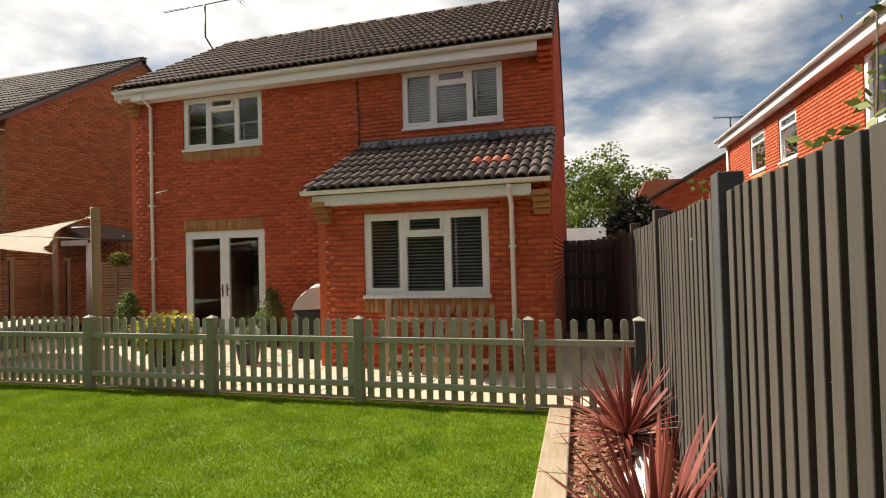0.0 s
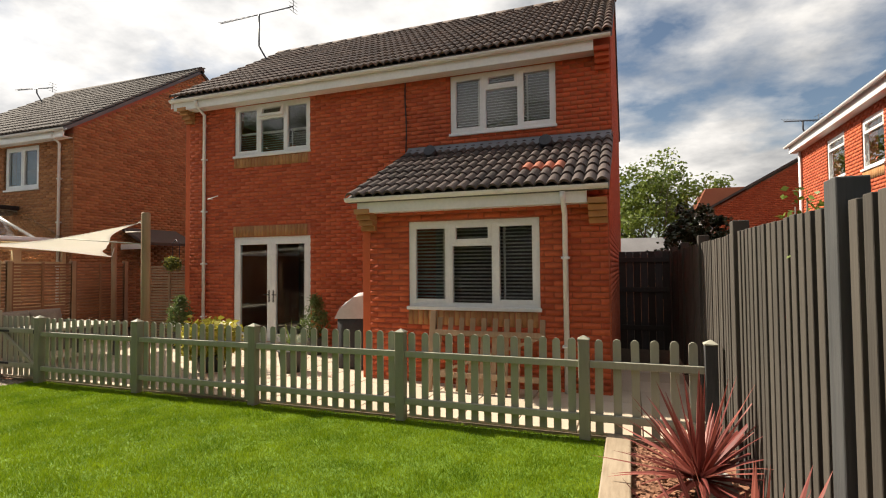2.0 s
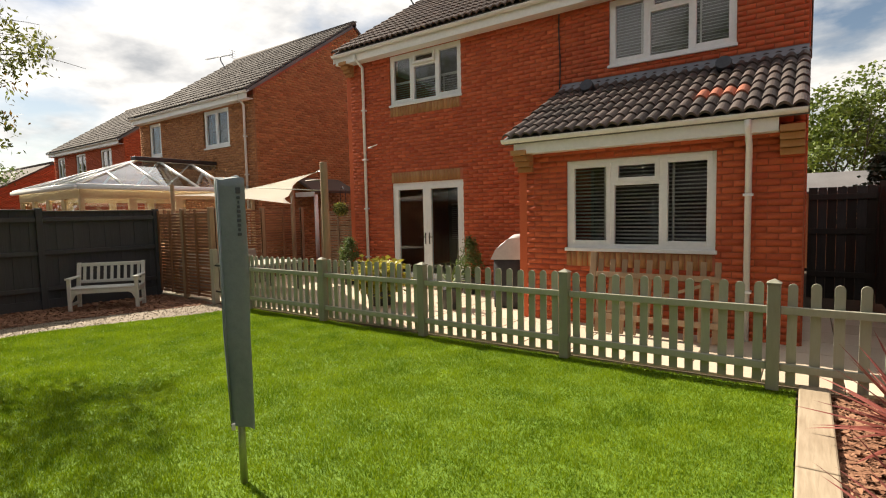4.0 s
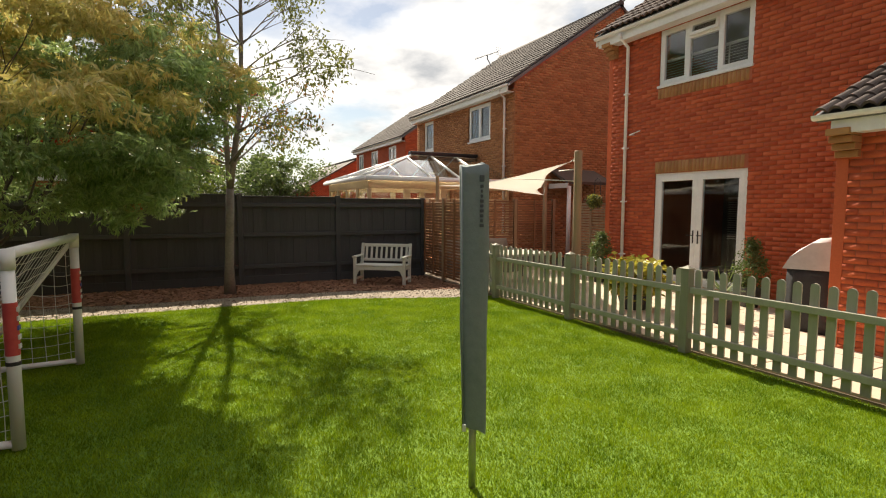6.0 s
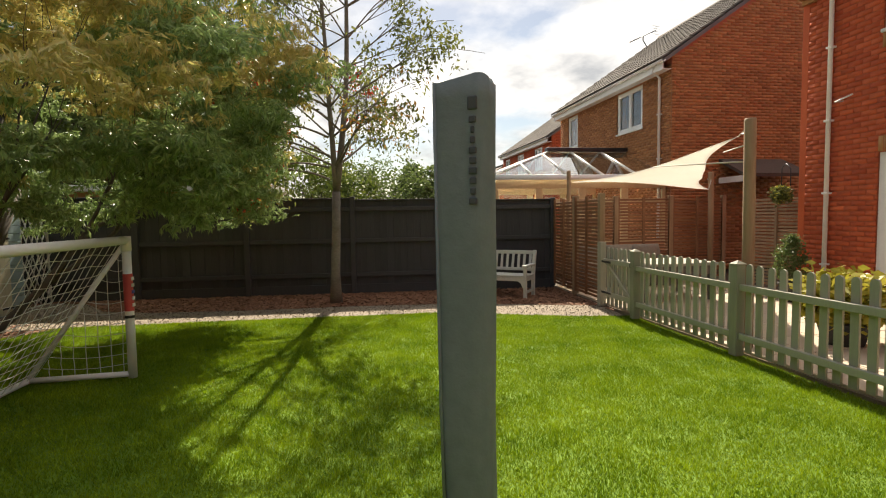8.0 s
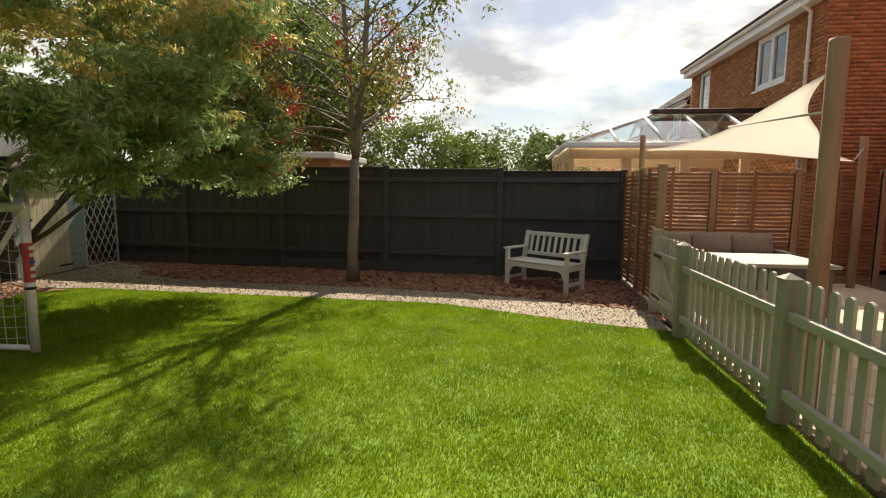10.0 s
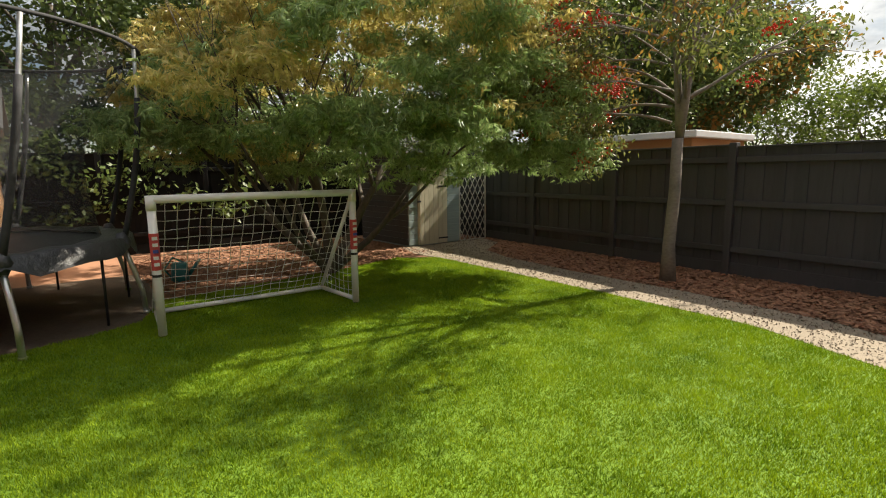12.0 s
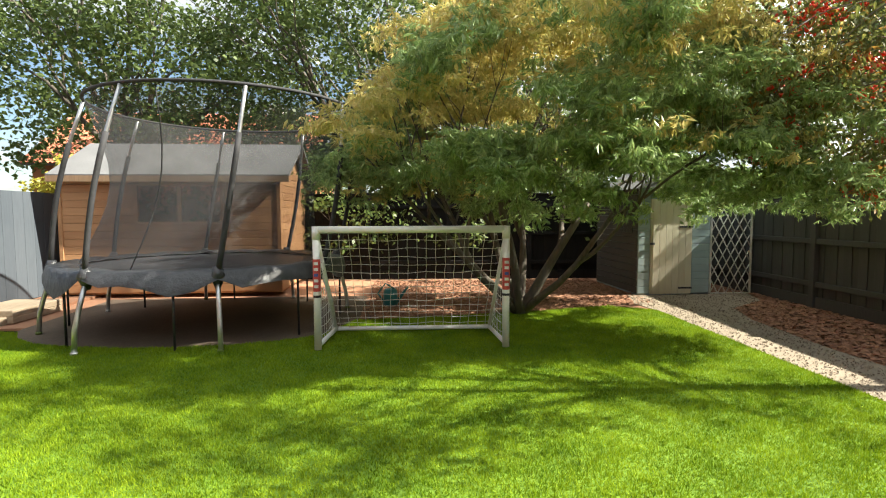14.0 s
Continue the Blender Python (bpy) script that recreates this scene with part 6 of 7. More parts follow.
part("gable", prism(bmesh.new(), [(cx1 - 0.03, cy0 - 0.03, ce - 0.05), (cx1 - 0.03, cy1, ce - 0.05), (cx1 - 0.03, yr, zr - 0.02)], (0.03, 0, 0)), SHIP, cabin)
part("fascia", box(bmesh.new(), cx0 - 0.2, cy0 + 0.145, ce - 0.09, cx1 + 0.08, cy0 + 0.165, ce + 0.0), TIMBER, cabin)
pl = thing("timber_planter", "low pale timber sleeper planter on the grass", "planter", pose(1.15, -3.1, 0))
for z in (0, 0.09):
    part("sleeper", box(bmesh.new(), -0.35, -0.5, z - 0.02, 0.35, 0.5, z + 0.07, 0.01), SLEEPER, pl)

# ---- painted shed, trellis ----
shed = thing("painted_shed", "pale blue shiplap shed with a cream boarded door", "shed", pose(0.2, -0.17, -0.02))
sx0, sx1, sy, sh = -10.03, -8.72, -3.93, 1.90
sb = part("body", boxes_mesh("body", [(sx0, sy - 1.9, 0, sx1, sy - 0.03, sh)], SHED_BLUE), None, shed)
for k in range(15):
    z = 0.04 + k * 0.125
    for a, b in ((sx0, -9.70), (-8.93, sx1)):
        part("board", box(bmesh.new(), a, sy - 0.03, z, b, sy - 0.006, z + 0.12, 0.006), SHED_BLUE, sb)
dr = part("door", box(bmesh.new(), -9.69, sy - 0.03, 0.03, -8.94, sy + 0.004, 1.70), SHED_CREAM, shed)
for k in range(6):
    part("board", box(bmesh.new(), -9.68 + k * 0.118, sy + 0.004, 0.03, -9.68 + k * 0.118 + 0.114, sy + 0.016, 1.70, 0.004), SHED_CREAM, dr)
for z in (0.12, 1.2):
    part("hinge", box(bmesh.new(), -9.70, sy + 0.016, z, -9.45, sy + 0.022, z + 0.03), DARK_METAL, dr)
part("bolt", box(bmesh.new(), -9.0, sy + 0.016, 0.9, -8.92, sy + 0.03, 0.94), DARK_METAL, dr)
# side boards take the posts' charcoal, much darker than the blue front
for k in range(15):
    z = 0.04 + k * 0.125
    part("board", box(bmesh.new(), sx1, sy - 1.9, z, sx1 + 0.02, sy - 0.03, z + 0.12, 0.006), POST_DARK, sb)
part("side_window", box(bmesh.new(), sx1 + 0.02, sy - 0.6, 1.1, sx1 + 0.03, sy - 0.2, 1.6), PAD, shed)
part("roof", prism(bmesh.new(), [(sx0 - 0.1, sy + 0.12, sh), (sx1 + 0.12, sy + 0.12, sh - 0.02), ((sx0 + sx1) / 2, sy + 0.12, sh + 0.42)], (0, -2.1, 0)), FELT, shed)
tre = thing("trellis", "weathered diamond trellis beside the shed", "trellis", pose(-10.62, -4.15, 0.0))
for k in range(-9, 6):
    for s in (1, -1):
        u0 = k * 0.15
        pts = []
        for z in (0.0, 1.6):
            pts.append((u0 + z * 0.55 if s == 1 else 0.74 - u0 - z * 0.55, z))
        (ua, za), (ub, zb) = pts
        lo, hi = 0.0, 0.74

        def clip(ua, za, ub, zb):
            q = []
            for t in np.linspace(0, 1, 41):
                u = ua + (ub - ua) * t
                if lo <= u <= hi:
                    q.append((u, za + (zb - za) * t))
            return q
        q = clip(ua, za, ub, zb)
        if len(q) > 2:
            part("lath", tube(bmesh.new(), [(q[0][0], 0.01 * s, q[0][1]), (q[-1][0], 0.01 * s, q[-1][1])], 0.010, 4), BENCH, tre)
part("frame", ring(bmesh.new(), -0.02, -0.02, 0.76, 1.62, 0.03, -0.015, 0.015, 0.003), BENCH, tre)


# ---- patio things ----
def soft_box(w, d, h, puff=0.04):
    bm = box(bmesh.new(), -w / 2, -d / 2, 0, w / 2, d / 2, h)
    bmesh.ops.subdivide_edges(bm, edges=bm.edges[:], cuts=3, use_grid_fill=True)
    for v in bm.verts:
        x, y, z = v.co.x / (w / 2), v.co.y / (d / 2), (v.co.z - h / 2) / (h / 2)
        k = (1 - x * x) * (1 - y * y)
        v.co.z += puff * k * (1 if z > 0 else -0.3)
        v.co.x -= 0.02 * x * (z * z + y * y) * 0.5
    for f in bm.faces:
        f.smooth = True
    return bm


sofa = thing("garden_sofa", "grey rattan garden sofa with taupe cushions", "sofa", pose(-9.75, 6.4, 0.03, 0, 0, 90))
part("base", box(bmesh.new(), -1.0, -0.38, 0.02, 1.0, 0.38, 0.32, 0.02), RATTAN, sofa)
part("back", box(bmesh.new(), -1.0, 0.26, 0.3, 1.0, 0.38, 0.66, 0.02), RATTAN, sofa)
for x in (-1.0, 0.9):
    part("arm", box(bmesh.new(), x, -0.38, 0.3, x + 0.1, 0.3, 0.55, 0.02), RATTAN, sofa)
for k in range(3):
    part("seat_cushion", soft_box(0.58, 0.6, 0.12), CUSHION, sofa, at=pose(-0.59 + k * 0.59, -0.08, 0.32))
    part("back_cushion", soft_box(0.58, 0.34, 0.12), CUSHION, sofa, at=pose(-0.59 + k * 0.59, 0.2, 0.6, 75))
table = thing("garden_table", "low grey rattan table with a pale top", "table", pose(-8.3, 6.3, 0.03))
part("tabletop", box(bmesh.new(), -0.55, -0.7, 0.56, 0.55, 0.7, 0.60, 0.01), PICKET, table)
part("apron", box(bmesh.new(), -0.5, -0.65, 0.42, 0.5, 0.65, 0.56, 0.01), RATTAN, table)
for x in (-0.46, 0.46):
    for y in (-0.6, 0.6):
        part("leg", box(bmesh.new(), x - 0.04, y - 0.04, 0, x + 0.04, y + 0.04, 0.42, 0.005), RATTAN, table)

bbq = thing("covered_barbecue", "barbecue under a black cover with a silver-grey top cloth", "barbecue", pose(-2.95, 7.35, 0.03))
bm = soft_box(0.55, 0.6, 0.85, 0.05)
part("cover", bm, BBQ_COVER, bbq)
bm = bmesh.new()
prof = [(-0.30, 0.84), (-0.2, 1.0), (0.02, 1.17), (0.2, 1.18), (0.29, 1.0), (0.3, 0.84)]
vs = [[bm.verts.new((x + 0.02 * math.sin(k * 2 + x * 9), -0.32 + 0.16 * k, z + 0.015 * math.sin(3 * k + 8 * x) - (0.06 if k in (0, 4) else 0))) for x, z in prof] for k in range(5)]
for a, b in zip(vs, vs[1:]):
    for i in range(5):
        bm.faces.new((a[i], a[i + 1], b[i + 1], b[i])).smooth = True
bm.faces.new(vs[0][::-1])
bm.faces.new(vs[-1])
part("top_cloth", bm, SILVER_CLOTH, bbq, "crumpled silver-grey cloth")


def potted(name, base, pot_h, pot_r, crown_h, crown_r, mat, label, n=60, per=30, leaf=0.06, seed=1, cone=False):
    t = thing(name, label, "potted plant", pose(*base))
    part("pot", tube(bmesh.new(), [(0, 0, 0), (0, 0, pot_h * 0.9), (0, 0, pot_h)], [pot_r * 0.75, pot_r, pot_r * 1.06], 16), POT, t)
    g = np.random.default_rng(seed)
    v = g.normal(0, 1, (n, 3))
    v /= np.linalg.norm(v, axis=1)[:, None]
    rad = g.uniform(0.5, 1, n) ** 0.4
    cs = v * rad[:, None] * np.array([crown_r, crown_r, crown_h / 2]) + np.array([0, 0, pot_h + crown_h / 2])
    if cone:
        k = np.clip(1.25 - (cs[:, 2] - pot_h) / crown_h, 0.15, 1)
        cs[:, 0] *= k
        cs[:, 1] *= k
    part("foliage", triangles_mesh("foliage", leaf_triangles(cs, per, crown_r * 0.16, leaf, 1, 0.1, 0.9, seed, 0.3), mat), None, t)
    return t


potted("variegated_shrub", (-5.0, 6.3, 0.03), 0.24, 0.24, 0.50, 0.40, LEAF_YELLOW, "yellow-green variegated shrub in a dark pot", n=70, leaf=0.10, seed=2)
potted("clipped_conifer", (-7.35, 7.9, 0.03), 0.3, 0.17, 0.75, 0.26, LEAF_OAK, "small clipped conifer in a pot by the wall", n=90, leaf=0.04, seed=3, cone=True)
potted("clipped_conifer", (-4.3, 8.05, 0.03), 0.3, 0.17, 0.75, 0.26, LEAF_OAK, "small clipped conifer in a pot by the doors", n=90, leaf=0.04, seed=4, cone=True)
strap_plant("spiky_palm", (-3.75, 6.6, 0.35), 40, 0.42, STRAP_GREEN, "spiky green palm in a pot on the patio", width=0.012, trunk=0.1)
pt = thing("flower_pot", "dark round pot holding the palm", "pot", pose(-3.75, 6.6, 0.03))
part("pot", tube(bmesh.new(), [(0, 0, 0), (0, 0, 0.3), (0, 0, 0.33)], [0.14, 0.19, 0.2], 16), POT, pt)


def hanging_basket(x, y, z, wall_x, seed):
    t = thing("hanging_basket", "planted ball basket on a curled iron wall bracket", "hanging basket", pose(x, y, z), group="hanging baskets")
    g = np.random.default_rng(seed)
    v = g.normal(0, 1, (50, 3))
    v /= np.linalg.norm(v, axis=1)[:, None]
    part("foliage", triangles_mesh("foliage", leaf_triangles(v * 0.11, 18, 0.035, 0.045, 1, 0.2, 1, seed, 0.35), LEAF_ROWAN), None, t)
    tagged(part("flowers", triangles_mesh("flowers", leaf_triangles(v * 0.14, 3, 0.03, 0.03, 1, 0.2, 1, seed + 1, 0.5), LEAF_YELLOW), None, t), kind="stuff")
    part("bracket", tube(bmesh.new(), [(wall_x - x, 0.0, 0.12), (wall_x - x, 0.0, 0.42), ((wall_x - x) * 0.5, 0, 0.50), (0, 0, 0.44), (0, 0, 0.12)], 0.008, 6), DARK_METAL, t)
    return t


hanging_basket(-8.05, 8.35, 1.72, -7.87, 3)
hanging_basket(-2.78, 7.9, 1.75, -2.585, 5)


# ---- neighbours ----
def far_house(name, label, x0, x1, y0, y1, eave, ridge, brick, tile, along="x", windows=(), tiles=True):
    """A plain gabled house; the ridge runs along x."""
    h = thing(name, label, "house")
    holes = [w[:4] for w in windows]
    brick_wall(h, pose(0, y0, 0), x0, x1, 0, eave - 0.05, holes, brick=brick, inset=0.28)
    gable(h, pose(x1, 0, 0, 0, 0, 90), y0, y1, y0 - 0.28, y1 + 0.28, eave, ridge, brick)
    gable(h, pose(x0, 0, 0, 0, 0, -90), -y1, -y0, -y1 - 0.28, -y0 + 0.28, eave, ridge, brick)
    part("wall", box(bmesh.new(), x0 + 0.28, y1 - 0.28, 0, x1 - 0.28, y1, eave - 0.05), MORTAR, h)
    part("inner_wall", box(bmesh.new(), x0 + 0.3, y0 + 2.5, 0, x1 - 0.3, y0 + 2.6, eave), DARK_ROOM, h)
    part("ceiling_board", box(bmesh.new(), x0 + 0.3, y0 + 0.29, eave - 0.2, x1 - 0.3, y1 - 0.3, eave - 0.12), DARK_ROOM, h)
    mid = (y0 + y1) / 2
    if tiles:
        tiled_slope(h, slope_frame((x0 - 0.1, y0 - 0.28, eave - 0.02), (1, 0, 0), (0, mid - y0 + 0.28, ridge - eave + 0.02)), x1 - x0 + 0.15, math.hypot(mid - y0 + 0.28, ridge - eave), tile)
    else:
        part("roof", prism(bmesh.new(), [(x0 - 0.1, y0 - 0.28, eave), (x0 - 0.1, mid, ridge), (x0 - 0.1, mid, ridge - 0.1), (x0 - 0.1, y0 - 0.28, eave - 0.1)], (x1 - x0 + 0.15, 0, 0)), tile, h)
    part("roof_back", prism(bmesh.new(), [(x0 - 0.1, mid, ridge), (x0 - 0.1, y1 + 0.28, eave), (x0 - 0.1, y1 + 0.28, eave - 0.1), (x0 - 0.1, mid, ridge - 0.1)], (x1 - x0 + 0.15, 0, 0)), tile, h)
    part("ridge_tiles", tube(bmesh.new(), [(x0 - 0.1, mid, ridge), (x1 + 0.05, mid, ridge)], 0.12, 8), tile, h)
    part("fascia", box(bmesh.new(), x0 - 0.05, y0 - 0.24, eave - 0.24, x1 - 0.02, y0 - 0.21, eave - 0.04), UPVC, h)
    part("soffit", box(bmesh.new(), x0 - 0.05, y0 - 0.21, eave - 0.235, x1 - 0.02, y0, eave - 0.215), UPVC, h)
    gutter(h, x0 - 0.1, x1 + 0.12, y0 - 0.29, eave - 0.04)
    for a, za, b, zb, n in windows:
        simple_window(h, pose(a, y0 + 0.03, za), b - a, zb - za, n)
    return h


hb = far_house("neighbour_house", "neighbouring orange-brown brick house with a tiled gable roof", -18.8, -11.98, 8.9, 17.0, 5.14, 8.08, BRICK_B, TILE_GREY, windows=((-14.6, 3.73, -13.25, 4.86, 2), (-18.1, 3.73, -17.3, 4.86, 1)))
downpipe(hb, -12.4, 8.9, 5.04, 8.65)
hd = far_house("neighbour_house", "further brick house with a tiled gable roof in the row", -33.5, -25.0, 11.0, 19.0, 5.30, 8.2, BRICK, TILE_GREY, windows=((-27.5, 3.85, -26.3, 5.0, 2), (-30.5, 3.85, -29.3, 5.0, 2), (-33.0, 3.85, -32.0, 5.0, 2)))
hf = far_house("neighbour_house", "distant brick house with a dull brown roof", -52.0, -40.0, 9.0, 17.0, 2.9, 5.4, BRICK, TILE_GREY, windows=((-46, 1.0, -44.5, 2.4, 2), (-43.5, 1.0, -42, 2.4, 2)), tiles=False)
aerial((-18.3, 11.9, 7.2), 0.75, 1.2, 15, "thin tv aerial on the neighbour's roof")
# side porch of the neighbouring house
porch = part("porch_roof", prism(bmesh.new(), [(-11.97, 10.2, 2.75), (-11.97, 10.2, 2.68), (-11.1, 10.2, 2.25), (-11.1, 10.2, 2.33)], (0, 1.8, 0)), TILE_GREY, hb)
part("porch_fascia", box(bmesh.new(), -11.9, 10.15, 2.14, -11.05, 10.19, 2.28, 0.004), UPVC, hb)
part("porch_post", tube(bmesh.new(), [(-11.15, 10.3, 0), (-11.15, 10.3, 2.2)], 0.06, 8), UPVC, hb)

# right-hand neighbour, its wall along y
hc = thing("neighbour_house", "sunlit orange brick house with white windows over the tall fence", "house", pose(0, -0.42, -0.47))
CW = [(-15.4, 4.05, -14.3, 5.05), (-13.4, 4.0, -12.4, 5.03), (-9.8, 3.92, -8.2, 5.1)]
brick_wall(hc, pose(5.7, 0, 0, 0, 0, -90), -17.5, -3.0, 0, 5.4, CW, brick=BRICK)
for k, (a, za, b, zb) in enumerate(CW):
    if k < 2:
        w = simple_window(hc, pose(5.7, 0, 0, 0, 0, -90) @ pose(a, 0.03, za), b - a, zb - za, 1, 0.3)
    else:
        w = simple_window(hc, pose(5.7, 0, 0, 0, 0, -90) @ pose(a, 0.03, za), b - a, zb - za, 2)
    soldier_course(hc, pose(5.7, 0, 0, 0, 0, -90), a, b, za - 0.25, za - 0.05)
part("inner_wall", box(bmesh.new(), 8.0, 3.3, 0, 8.1, 17.2, 5.4), DARK_ROOM, hc)
part("ceiling_board", box(bmesh.new(), 5.99, 3.3, 5.2, 8.0, 17.2, 5.3), DARK_ROOM, hc)
part("end_wall", prism(bmesh.new(), [(5.98, 17.5, 0), (13.4, 17.5, 0), (13.4, 17.5, 5.4), (9.6, 17.5, 8.2), (5.98, 17.5, 5.4)], (0, -0.28, 0)), BRICK, hc)
part("end_wall", prism(bmesh.new(), [(5.98, 3.0, 0), (13.4, 3.0, 0), (13.4, 3.0, 5.4), (9.6, 3.0, 8.2), (5.98, 3.0, 5.4)], (0, 0.28, 0)), BRICK, hc)
part("roof", prism(bmesh.new(), [(5.4, 2.9, 5.46), (9.6, 2.9, 8.3), (9.6, 2.9, 8.2), (5.4, 2.9, 5.36)], (0, 14.75, 0)), TILE, hc)
part("roof_back", prism(bmesh.new(), [(9.6, 2.9, 8.3), (13.8, 2.9, 5.46), (13.8, 2.9, 5.36), (9.6, 2.9, 8.2)], (0, 14.75, 0)), TILE, hc)
part("fascia", box(bmesh.new(), 5.46, 3.0, 5.2, 5.49, 17.6, 5.42), UPVC, hc)
part("soffit", box(bmesh.new(), 5.49, 3.0, 5.205, 5.7, 17.6, 5.225), UPVC, hc)
gt = gutter(hc, -17.7, -2.9, -0.30, 5.42)
gt.matrix_basis = pose(5.7, 0, 0, 0, 0, -90)
part("downpipe", tube(bmesh.new(), [(5.64, 17.3, 5.3), (5.64, 17.3, 0)], 0.04, 10), UPVC, hc)
part("lean_to_roof", prism(bmesh.new(), [(5.69, 7.0, 3.62), (4.4, 7.0, 2.7), (4.4, 7.0, 2.62), (5.69, 7.0, 3.5)], (0, 4.0, 0)), TILE_RED, hc)
part("flashing", box(bmesh.new(), 5.62, 7.0, 3.58, 5.69, 11.0, 3.76), LEAD, hc)
part("lean_to_wall", box(bmesh.new(), 4.6, 7.1, 0, 5.69, 10.9, 2.7), BRICK, hc)
aerial((5.75, 16.9, 4.75), 0.85, 0.9, 20, "tv aerial on the neighbour's roof corner")
# gable house further back
he = thing("neighbour_house", "red brick gable of a further house in shade", "house")
brick_wall(he, pose(0, 24.0, 0), 4.5, 13.5, 0, 3.95, top=lambda u: 6.55 - abs(u - 9.0) * 0.57, brick=BRICK)
part("gable", prism(bmesh.new(), [(4.5, 24.0, 3.94), (13.5, 24.0, 3.94), (9.0, 24.0, 6.5)], (0, 0.28, 0)), MORTAR, he)
for s in (-1, 1):
    part("roof", prism(bmesh.new(), [(9 + s * 4.8, 23.9, 3.85), (9.0, 23.9, 6.58), (9.0, 23.9, 6.68), (9 + s * 4.8, 23.9, 3.95)], (0, 8, 0)), TILE_GREY, he)
part("porch_roof", prism(bmesh.new(), [(3.9, 25.0, 4.05), (6.2, 25.0, 4.05), (5.8, 25.0, 4.9), (4.3, 25.0, 4.9)], (0, 3, 0)), CLAY, he)
part("porch_wall", box(bmesh.new(), 4.1, 25.1, 0, 6.0, 27.8, 4.05), UPVC, he)
# house behind the cabin
hg = thing("neighbour_house", "house with a mottled clay tile roof behind the trees", "house")
part("wall", box(bmesh.new(), -1.0, -21.0, 0, 9.0, -15.2, 3.4), BRICK_B, hg)
tiled_slope(hg, slope_frame((9.2, -14.8, 3.3), (-1, 0, 0), (0, -3.2, 2.3)), 10.6, 3.94, CLAY)
part("chimney", box(bmesh.new(), 0.6, -18.0, 4.6, 1.2, -17.4, 6.0), UPVC, hg)

# ---- side passage ----
sg = thing("side_gate", "dark brown ledged side gate beyond the picket fence", "gate", pose(0.92, 10.2, 0))
for k in range(7):
    part("board", box(bmesh.new(), k * 0.125, 0, 0.05, k * 0.125 + 0.12, 0.02, 1.85, 0.004), POST_DARK if k % 2 else SLAT_BACK, sg)
for z in (0.4, 1.1, 1.65):
    part("ledge", box(bmesh.new(), 0, -0.03, z, 0.86, 0, z + 0.09, 0.004), SLAT_BACK, sg)
ws = thing("far_shed", "small grey-roofed shed beyond the side gate", "shed", pose(1.2, 15.5, 0))
part("body", box(bmesh.new(), -0.6, 0, 0, 1.2, 1.6, 1.9), SHIP, ws)
part("roof", prism(bmesh.new(), [(-0.75, -0.15, 1.85), (-0.75, 0.9, 2.35), (-0.75, 0.9, 2.40), (-0.75, -0.15, 1.90)], (2.1, 0, 0)), FELT, ws)

# ---- conservatory ----
con = thing("conservatory", "cream-framed conservatory with a hipped glass roof", "conservatory")
X0, X1, Y0, Y1, ze, zr2 = -16.0, -12.15, 4.5, 8.88, 2.32, 3.15
part("dwarf_wall", boxes_mesh("dwarf_wall", [(X0, Y0, 0, X1, Y0 + 0.25, 0.7), (X1 - 0.25, Y0 + 0.25, 0, X1, Y1, 0.7), (X0, Y0 + 0.25, 0, X0 + 0.25, Y1, 0.7)], BRICK_B), None, con)
part("floor", box(bmesh.new(), X0 + 0.25, Y0 + 0.25, 0.0, X1 - 0.25, Y1, 0.1), CONCRETE, con)


def frame_run(p0, p1, n):
    p0, p1 = Vector(p0), Vector(p1)
    d = p1 - p0
    ang = math.degrees(math.atan2(d.y, d.x))
    L = d.length
    f = part("window_frame", bmesh_frame(L, n), CREAM_FRAME, con, at=pose(p0.x, p0.y, 0, 0, 0, ang))
    for k in range(n):
        u0, u1 = L * k / n + 0.09, L * (k + 1) / n - 0.09
        pane(f, u0, 1.80, u1, 2.06, 0.03)
        pane(f, u0, 0.78, u1, 1.70, 0.03)


def bmesh_frame(L, n):
    bm = bmesh.new()
    box(bm, 0, 0, 0.7, L, 0.07, 0.79, 0.006)
    box(bm, 0, 0, 1.70, L, 0.07, 1.80, 0.006)
    box(bm, 0, -0.01, 2.06, L, 0.09, 2.28, 0.01)
    for k in range(n + 1):
        u = L * k / n
        box(bm, max(0, u - 0.09), -0.005, 0.75, min(L, u + 0.09), 0.075, 2.1, 0.006)
    return bm


frame_run((X0, Y0, 0), (X1, Y0, 0), 4)
frame_run((X1, Y0, 0), (X1, Y1, 0), 4)
frame_run((X0, Y1, 0), (X0, Y0, 0), 4)
XM, YM = (X0 + X1) / 2, 6.6
tops = [Vector((XM, YM, zr2)), Vector((XM, Y1, zr2))]
e = [Vector((X0 - 0.1, Y0 - 0.1, ze)), Vector((X1 + 0.1, Y0 - 0.1, ze)), Vector((X1 + 0.1, Y1, ze)), Vector((X0 - 0.1, Y1, ze))]
for outline in ([e[0], e[1], tops[0]], [e[1], e[2], tops[1], tops[0]], [e[3], e[0], tops[0], tops[1]]):
    pn = part("roof_pane", prism(bmesh.new(), outline, (0, 0, 0.02)), ROOF_GLASS, con)
    pn.visible_shadow = False
bars = [(e[0], tops[0]), (e[1], tops[0]), (e[0], e[1]), (e[1], e[2]), (e[3], e[0]), (tops[0], tops[1])]
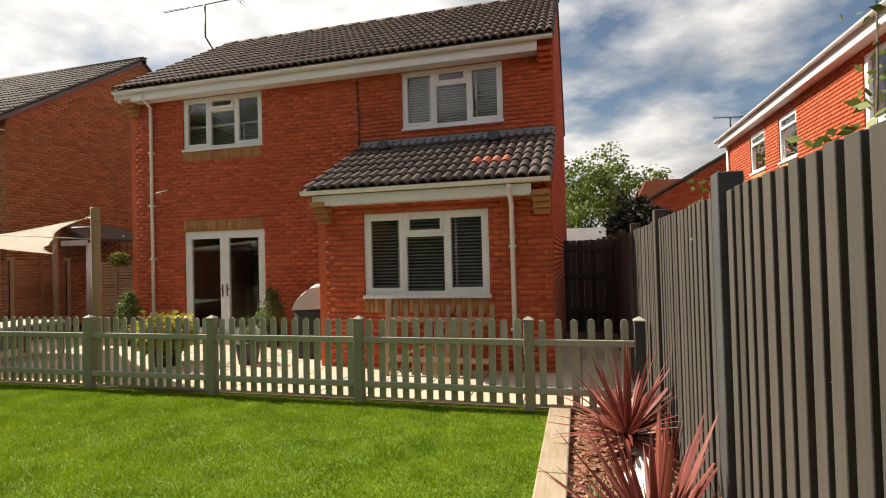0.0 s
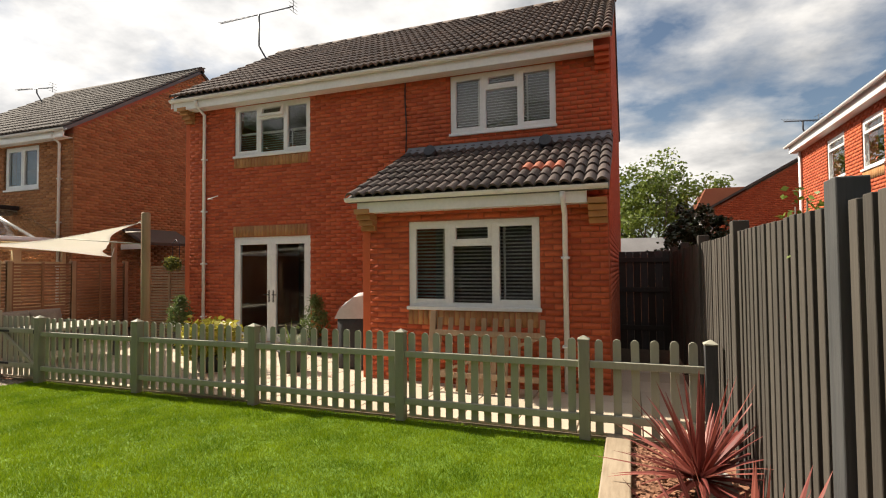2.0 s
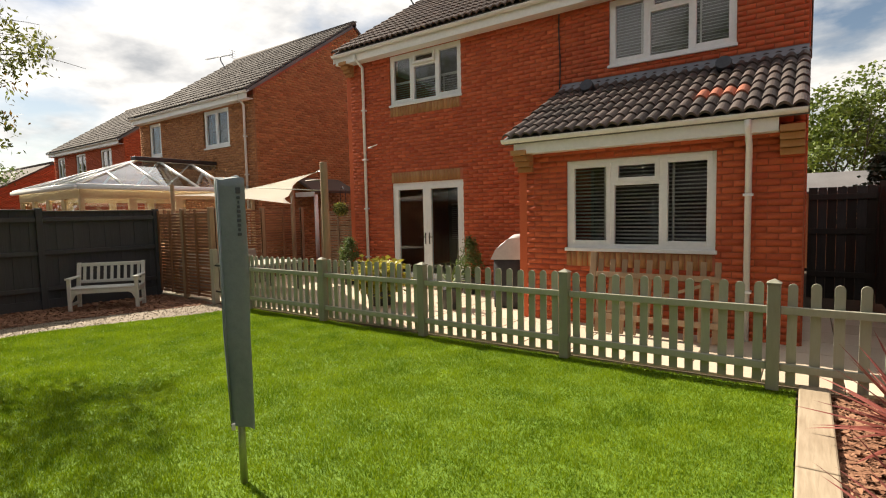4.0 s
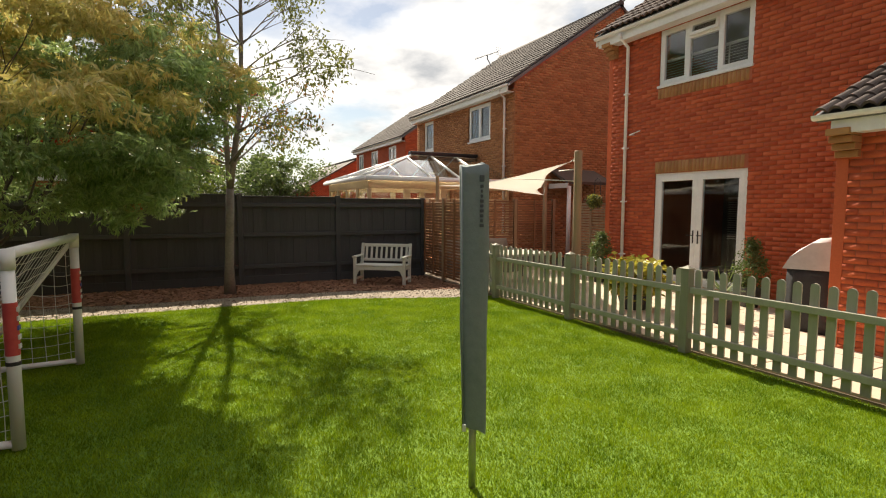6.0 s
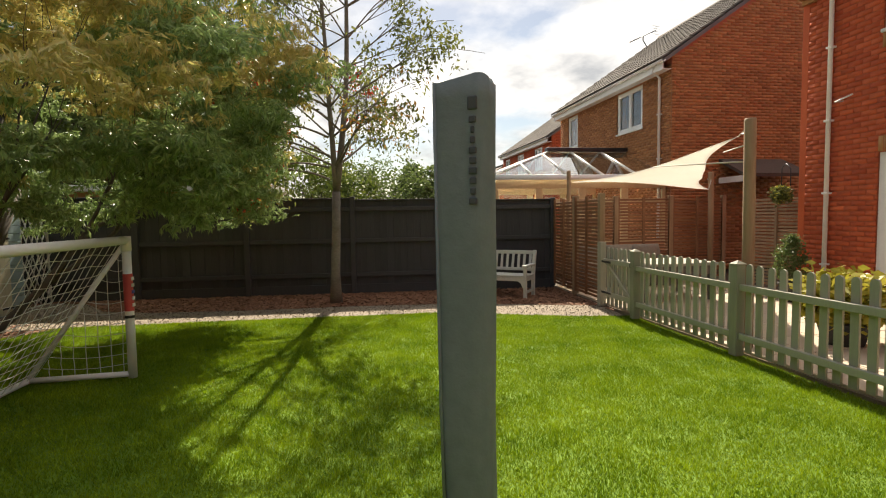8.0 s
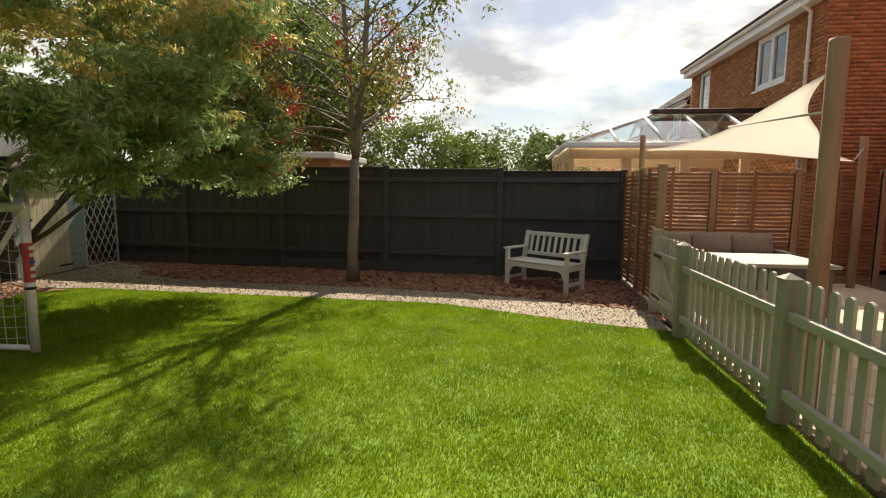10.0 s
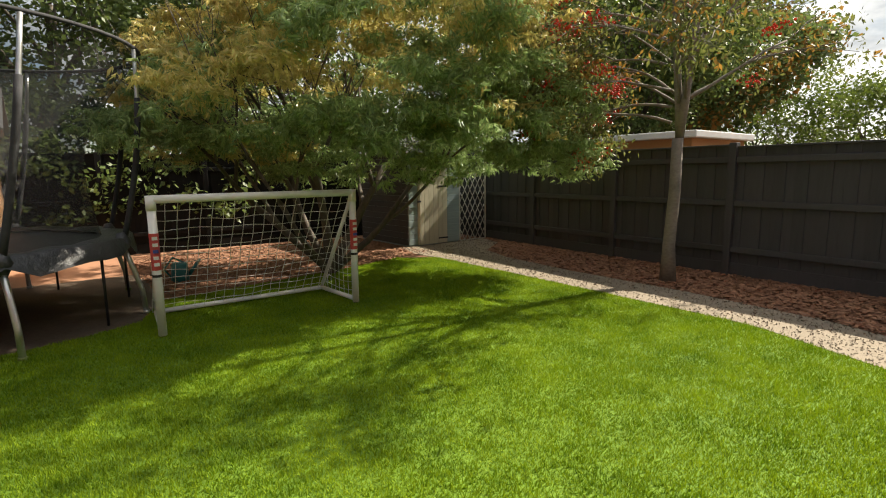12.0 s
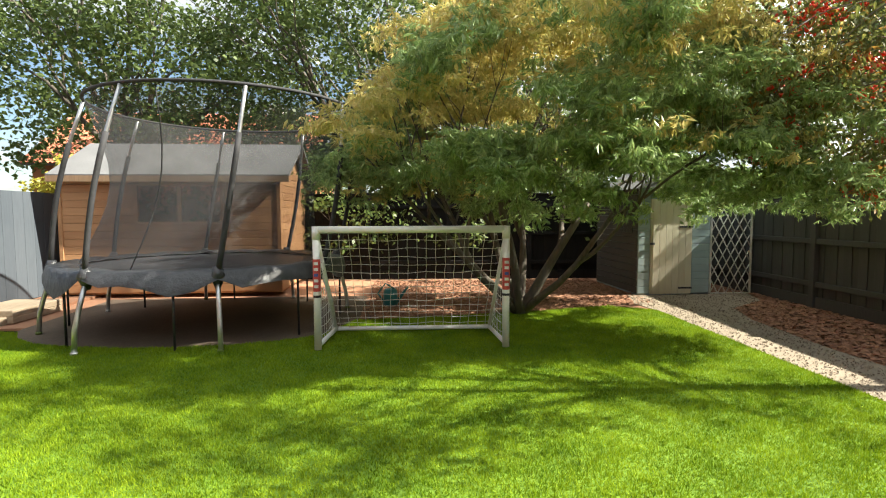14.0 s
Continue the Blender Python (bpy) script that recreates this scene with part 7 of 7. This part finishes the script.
for k in range(1, 4):
    q = e[0].lerp(e[1], k / 4)
    s = 1 - abs(k / 4 - 0.5) * 2
    bars.append((q, (e[0] if k < 2 else e[1]).lerp(tops[0], 1 if k == 2 else 0.5)))
for x in (X0 - 0.1, X1 + 0.1):
    for y in (5.4, 6.3, 7.2, 8.1):
        t_y = max(y, YM)
        c = Vector((x, Y0 - 0.1, ze))
        end = Vector((XM, y, zr2)) if y >= YM else c.lerp(tops[0], (y - Y0 + 0.1) / (YM - Y0 + 0.1))
        bars.append((Vector((x, y, ze)), end))
for a, b in bars:
    part("glazing_bar", tube(bmesh.new(), [a + Vector((0, 0, 0.03)), b + Vector((0, 0, 0.03))], 0.03, 6), UPVC, con)
part("ridge_crest", box(bmesh.new(), XM - 0.12, YM - 0.1, zr2 + 0.02, XM + 0.12, Y1, zr2 + 0.13, 0.02), DARK_METAL, con)
con_gut = part("eave_gutter", boxes_mesh("eave_gutter", [(X0 - 0.14, Y0 - 0.16, ze - 0.06, X1 + 0.14, Y0 - 0.08, ze + 0.02), (X1 + 0.08, Y0 - 0.08, ze - 0.06, X1 + 0.16, Y1, ze + 0.02)], UPVC), None, con)
# a watering can and clutter under the maple
can = thing("watering_can", "teal plastic watering can on the bark", "watering can", pose(-4.2, -3.6, -0.03))
part("body", tube(bmesh.new(), [(0, 0, 0), (0, 0, 0.24), (0, 0, 0.27)], [0.12, 0.11, 0.09], 14), TEAL, can)
part("spout", tube(bmesh.new(), [(-0.1, 0, 0.06), (-0.28, 0, 0.3)], [0.03, 0.018], 8), TEAL, can)
part("handle", tube(bmesh.new(), [(0.1, 0, 0.06), (0.2, 0, 0.2), (0.08, 0, 0.36), (-0.06, 0, 0.27)], 0.014, 8), TEAL, can)


# ---- low outbuilding beyond the dark fence ----
out_b = thing("flat_roofed_outbuilding", "low outbuilding with a pale flat roof beyond the dark fence", "outbuilding", pose(-14.2, -3.0, 0))
part("wall", box(bmesh.new(), -1.2, -2.0, -0.08, 1.2, 2.3, 2.10, 0.01), BRICK_BUFF, out_b)
part("roof", box(bmesh.new(), -1.35, -2.15, 2.10, 1.35, 2.45, 2.24, 0.02), UPVC, out_b, "pale flat roof edge")
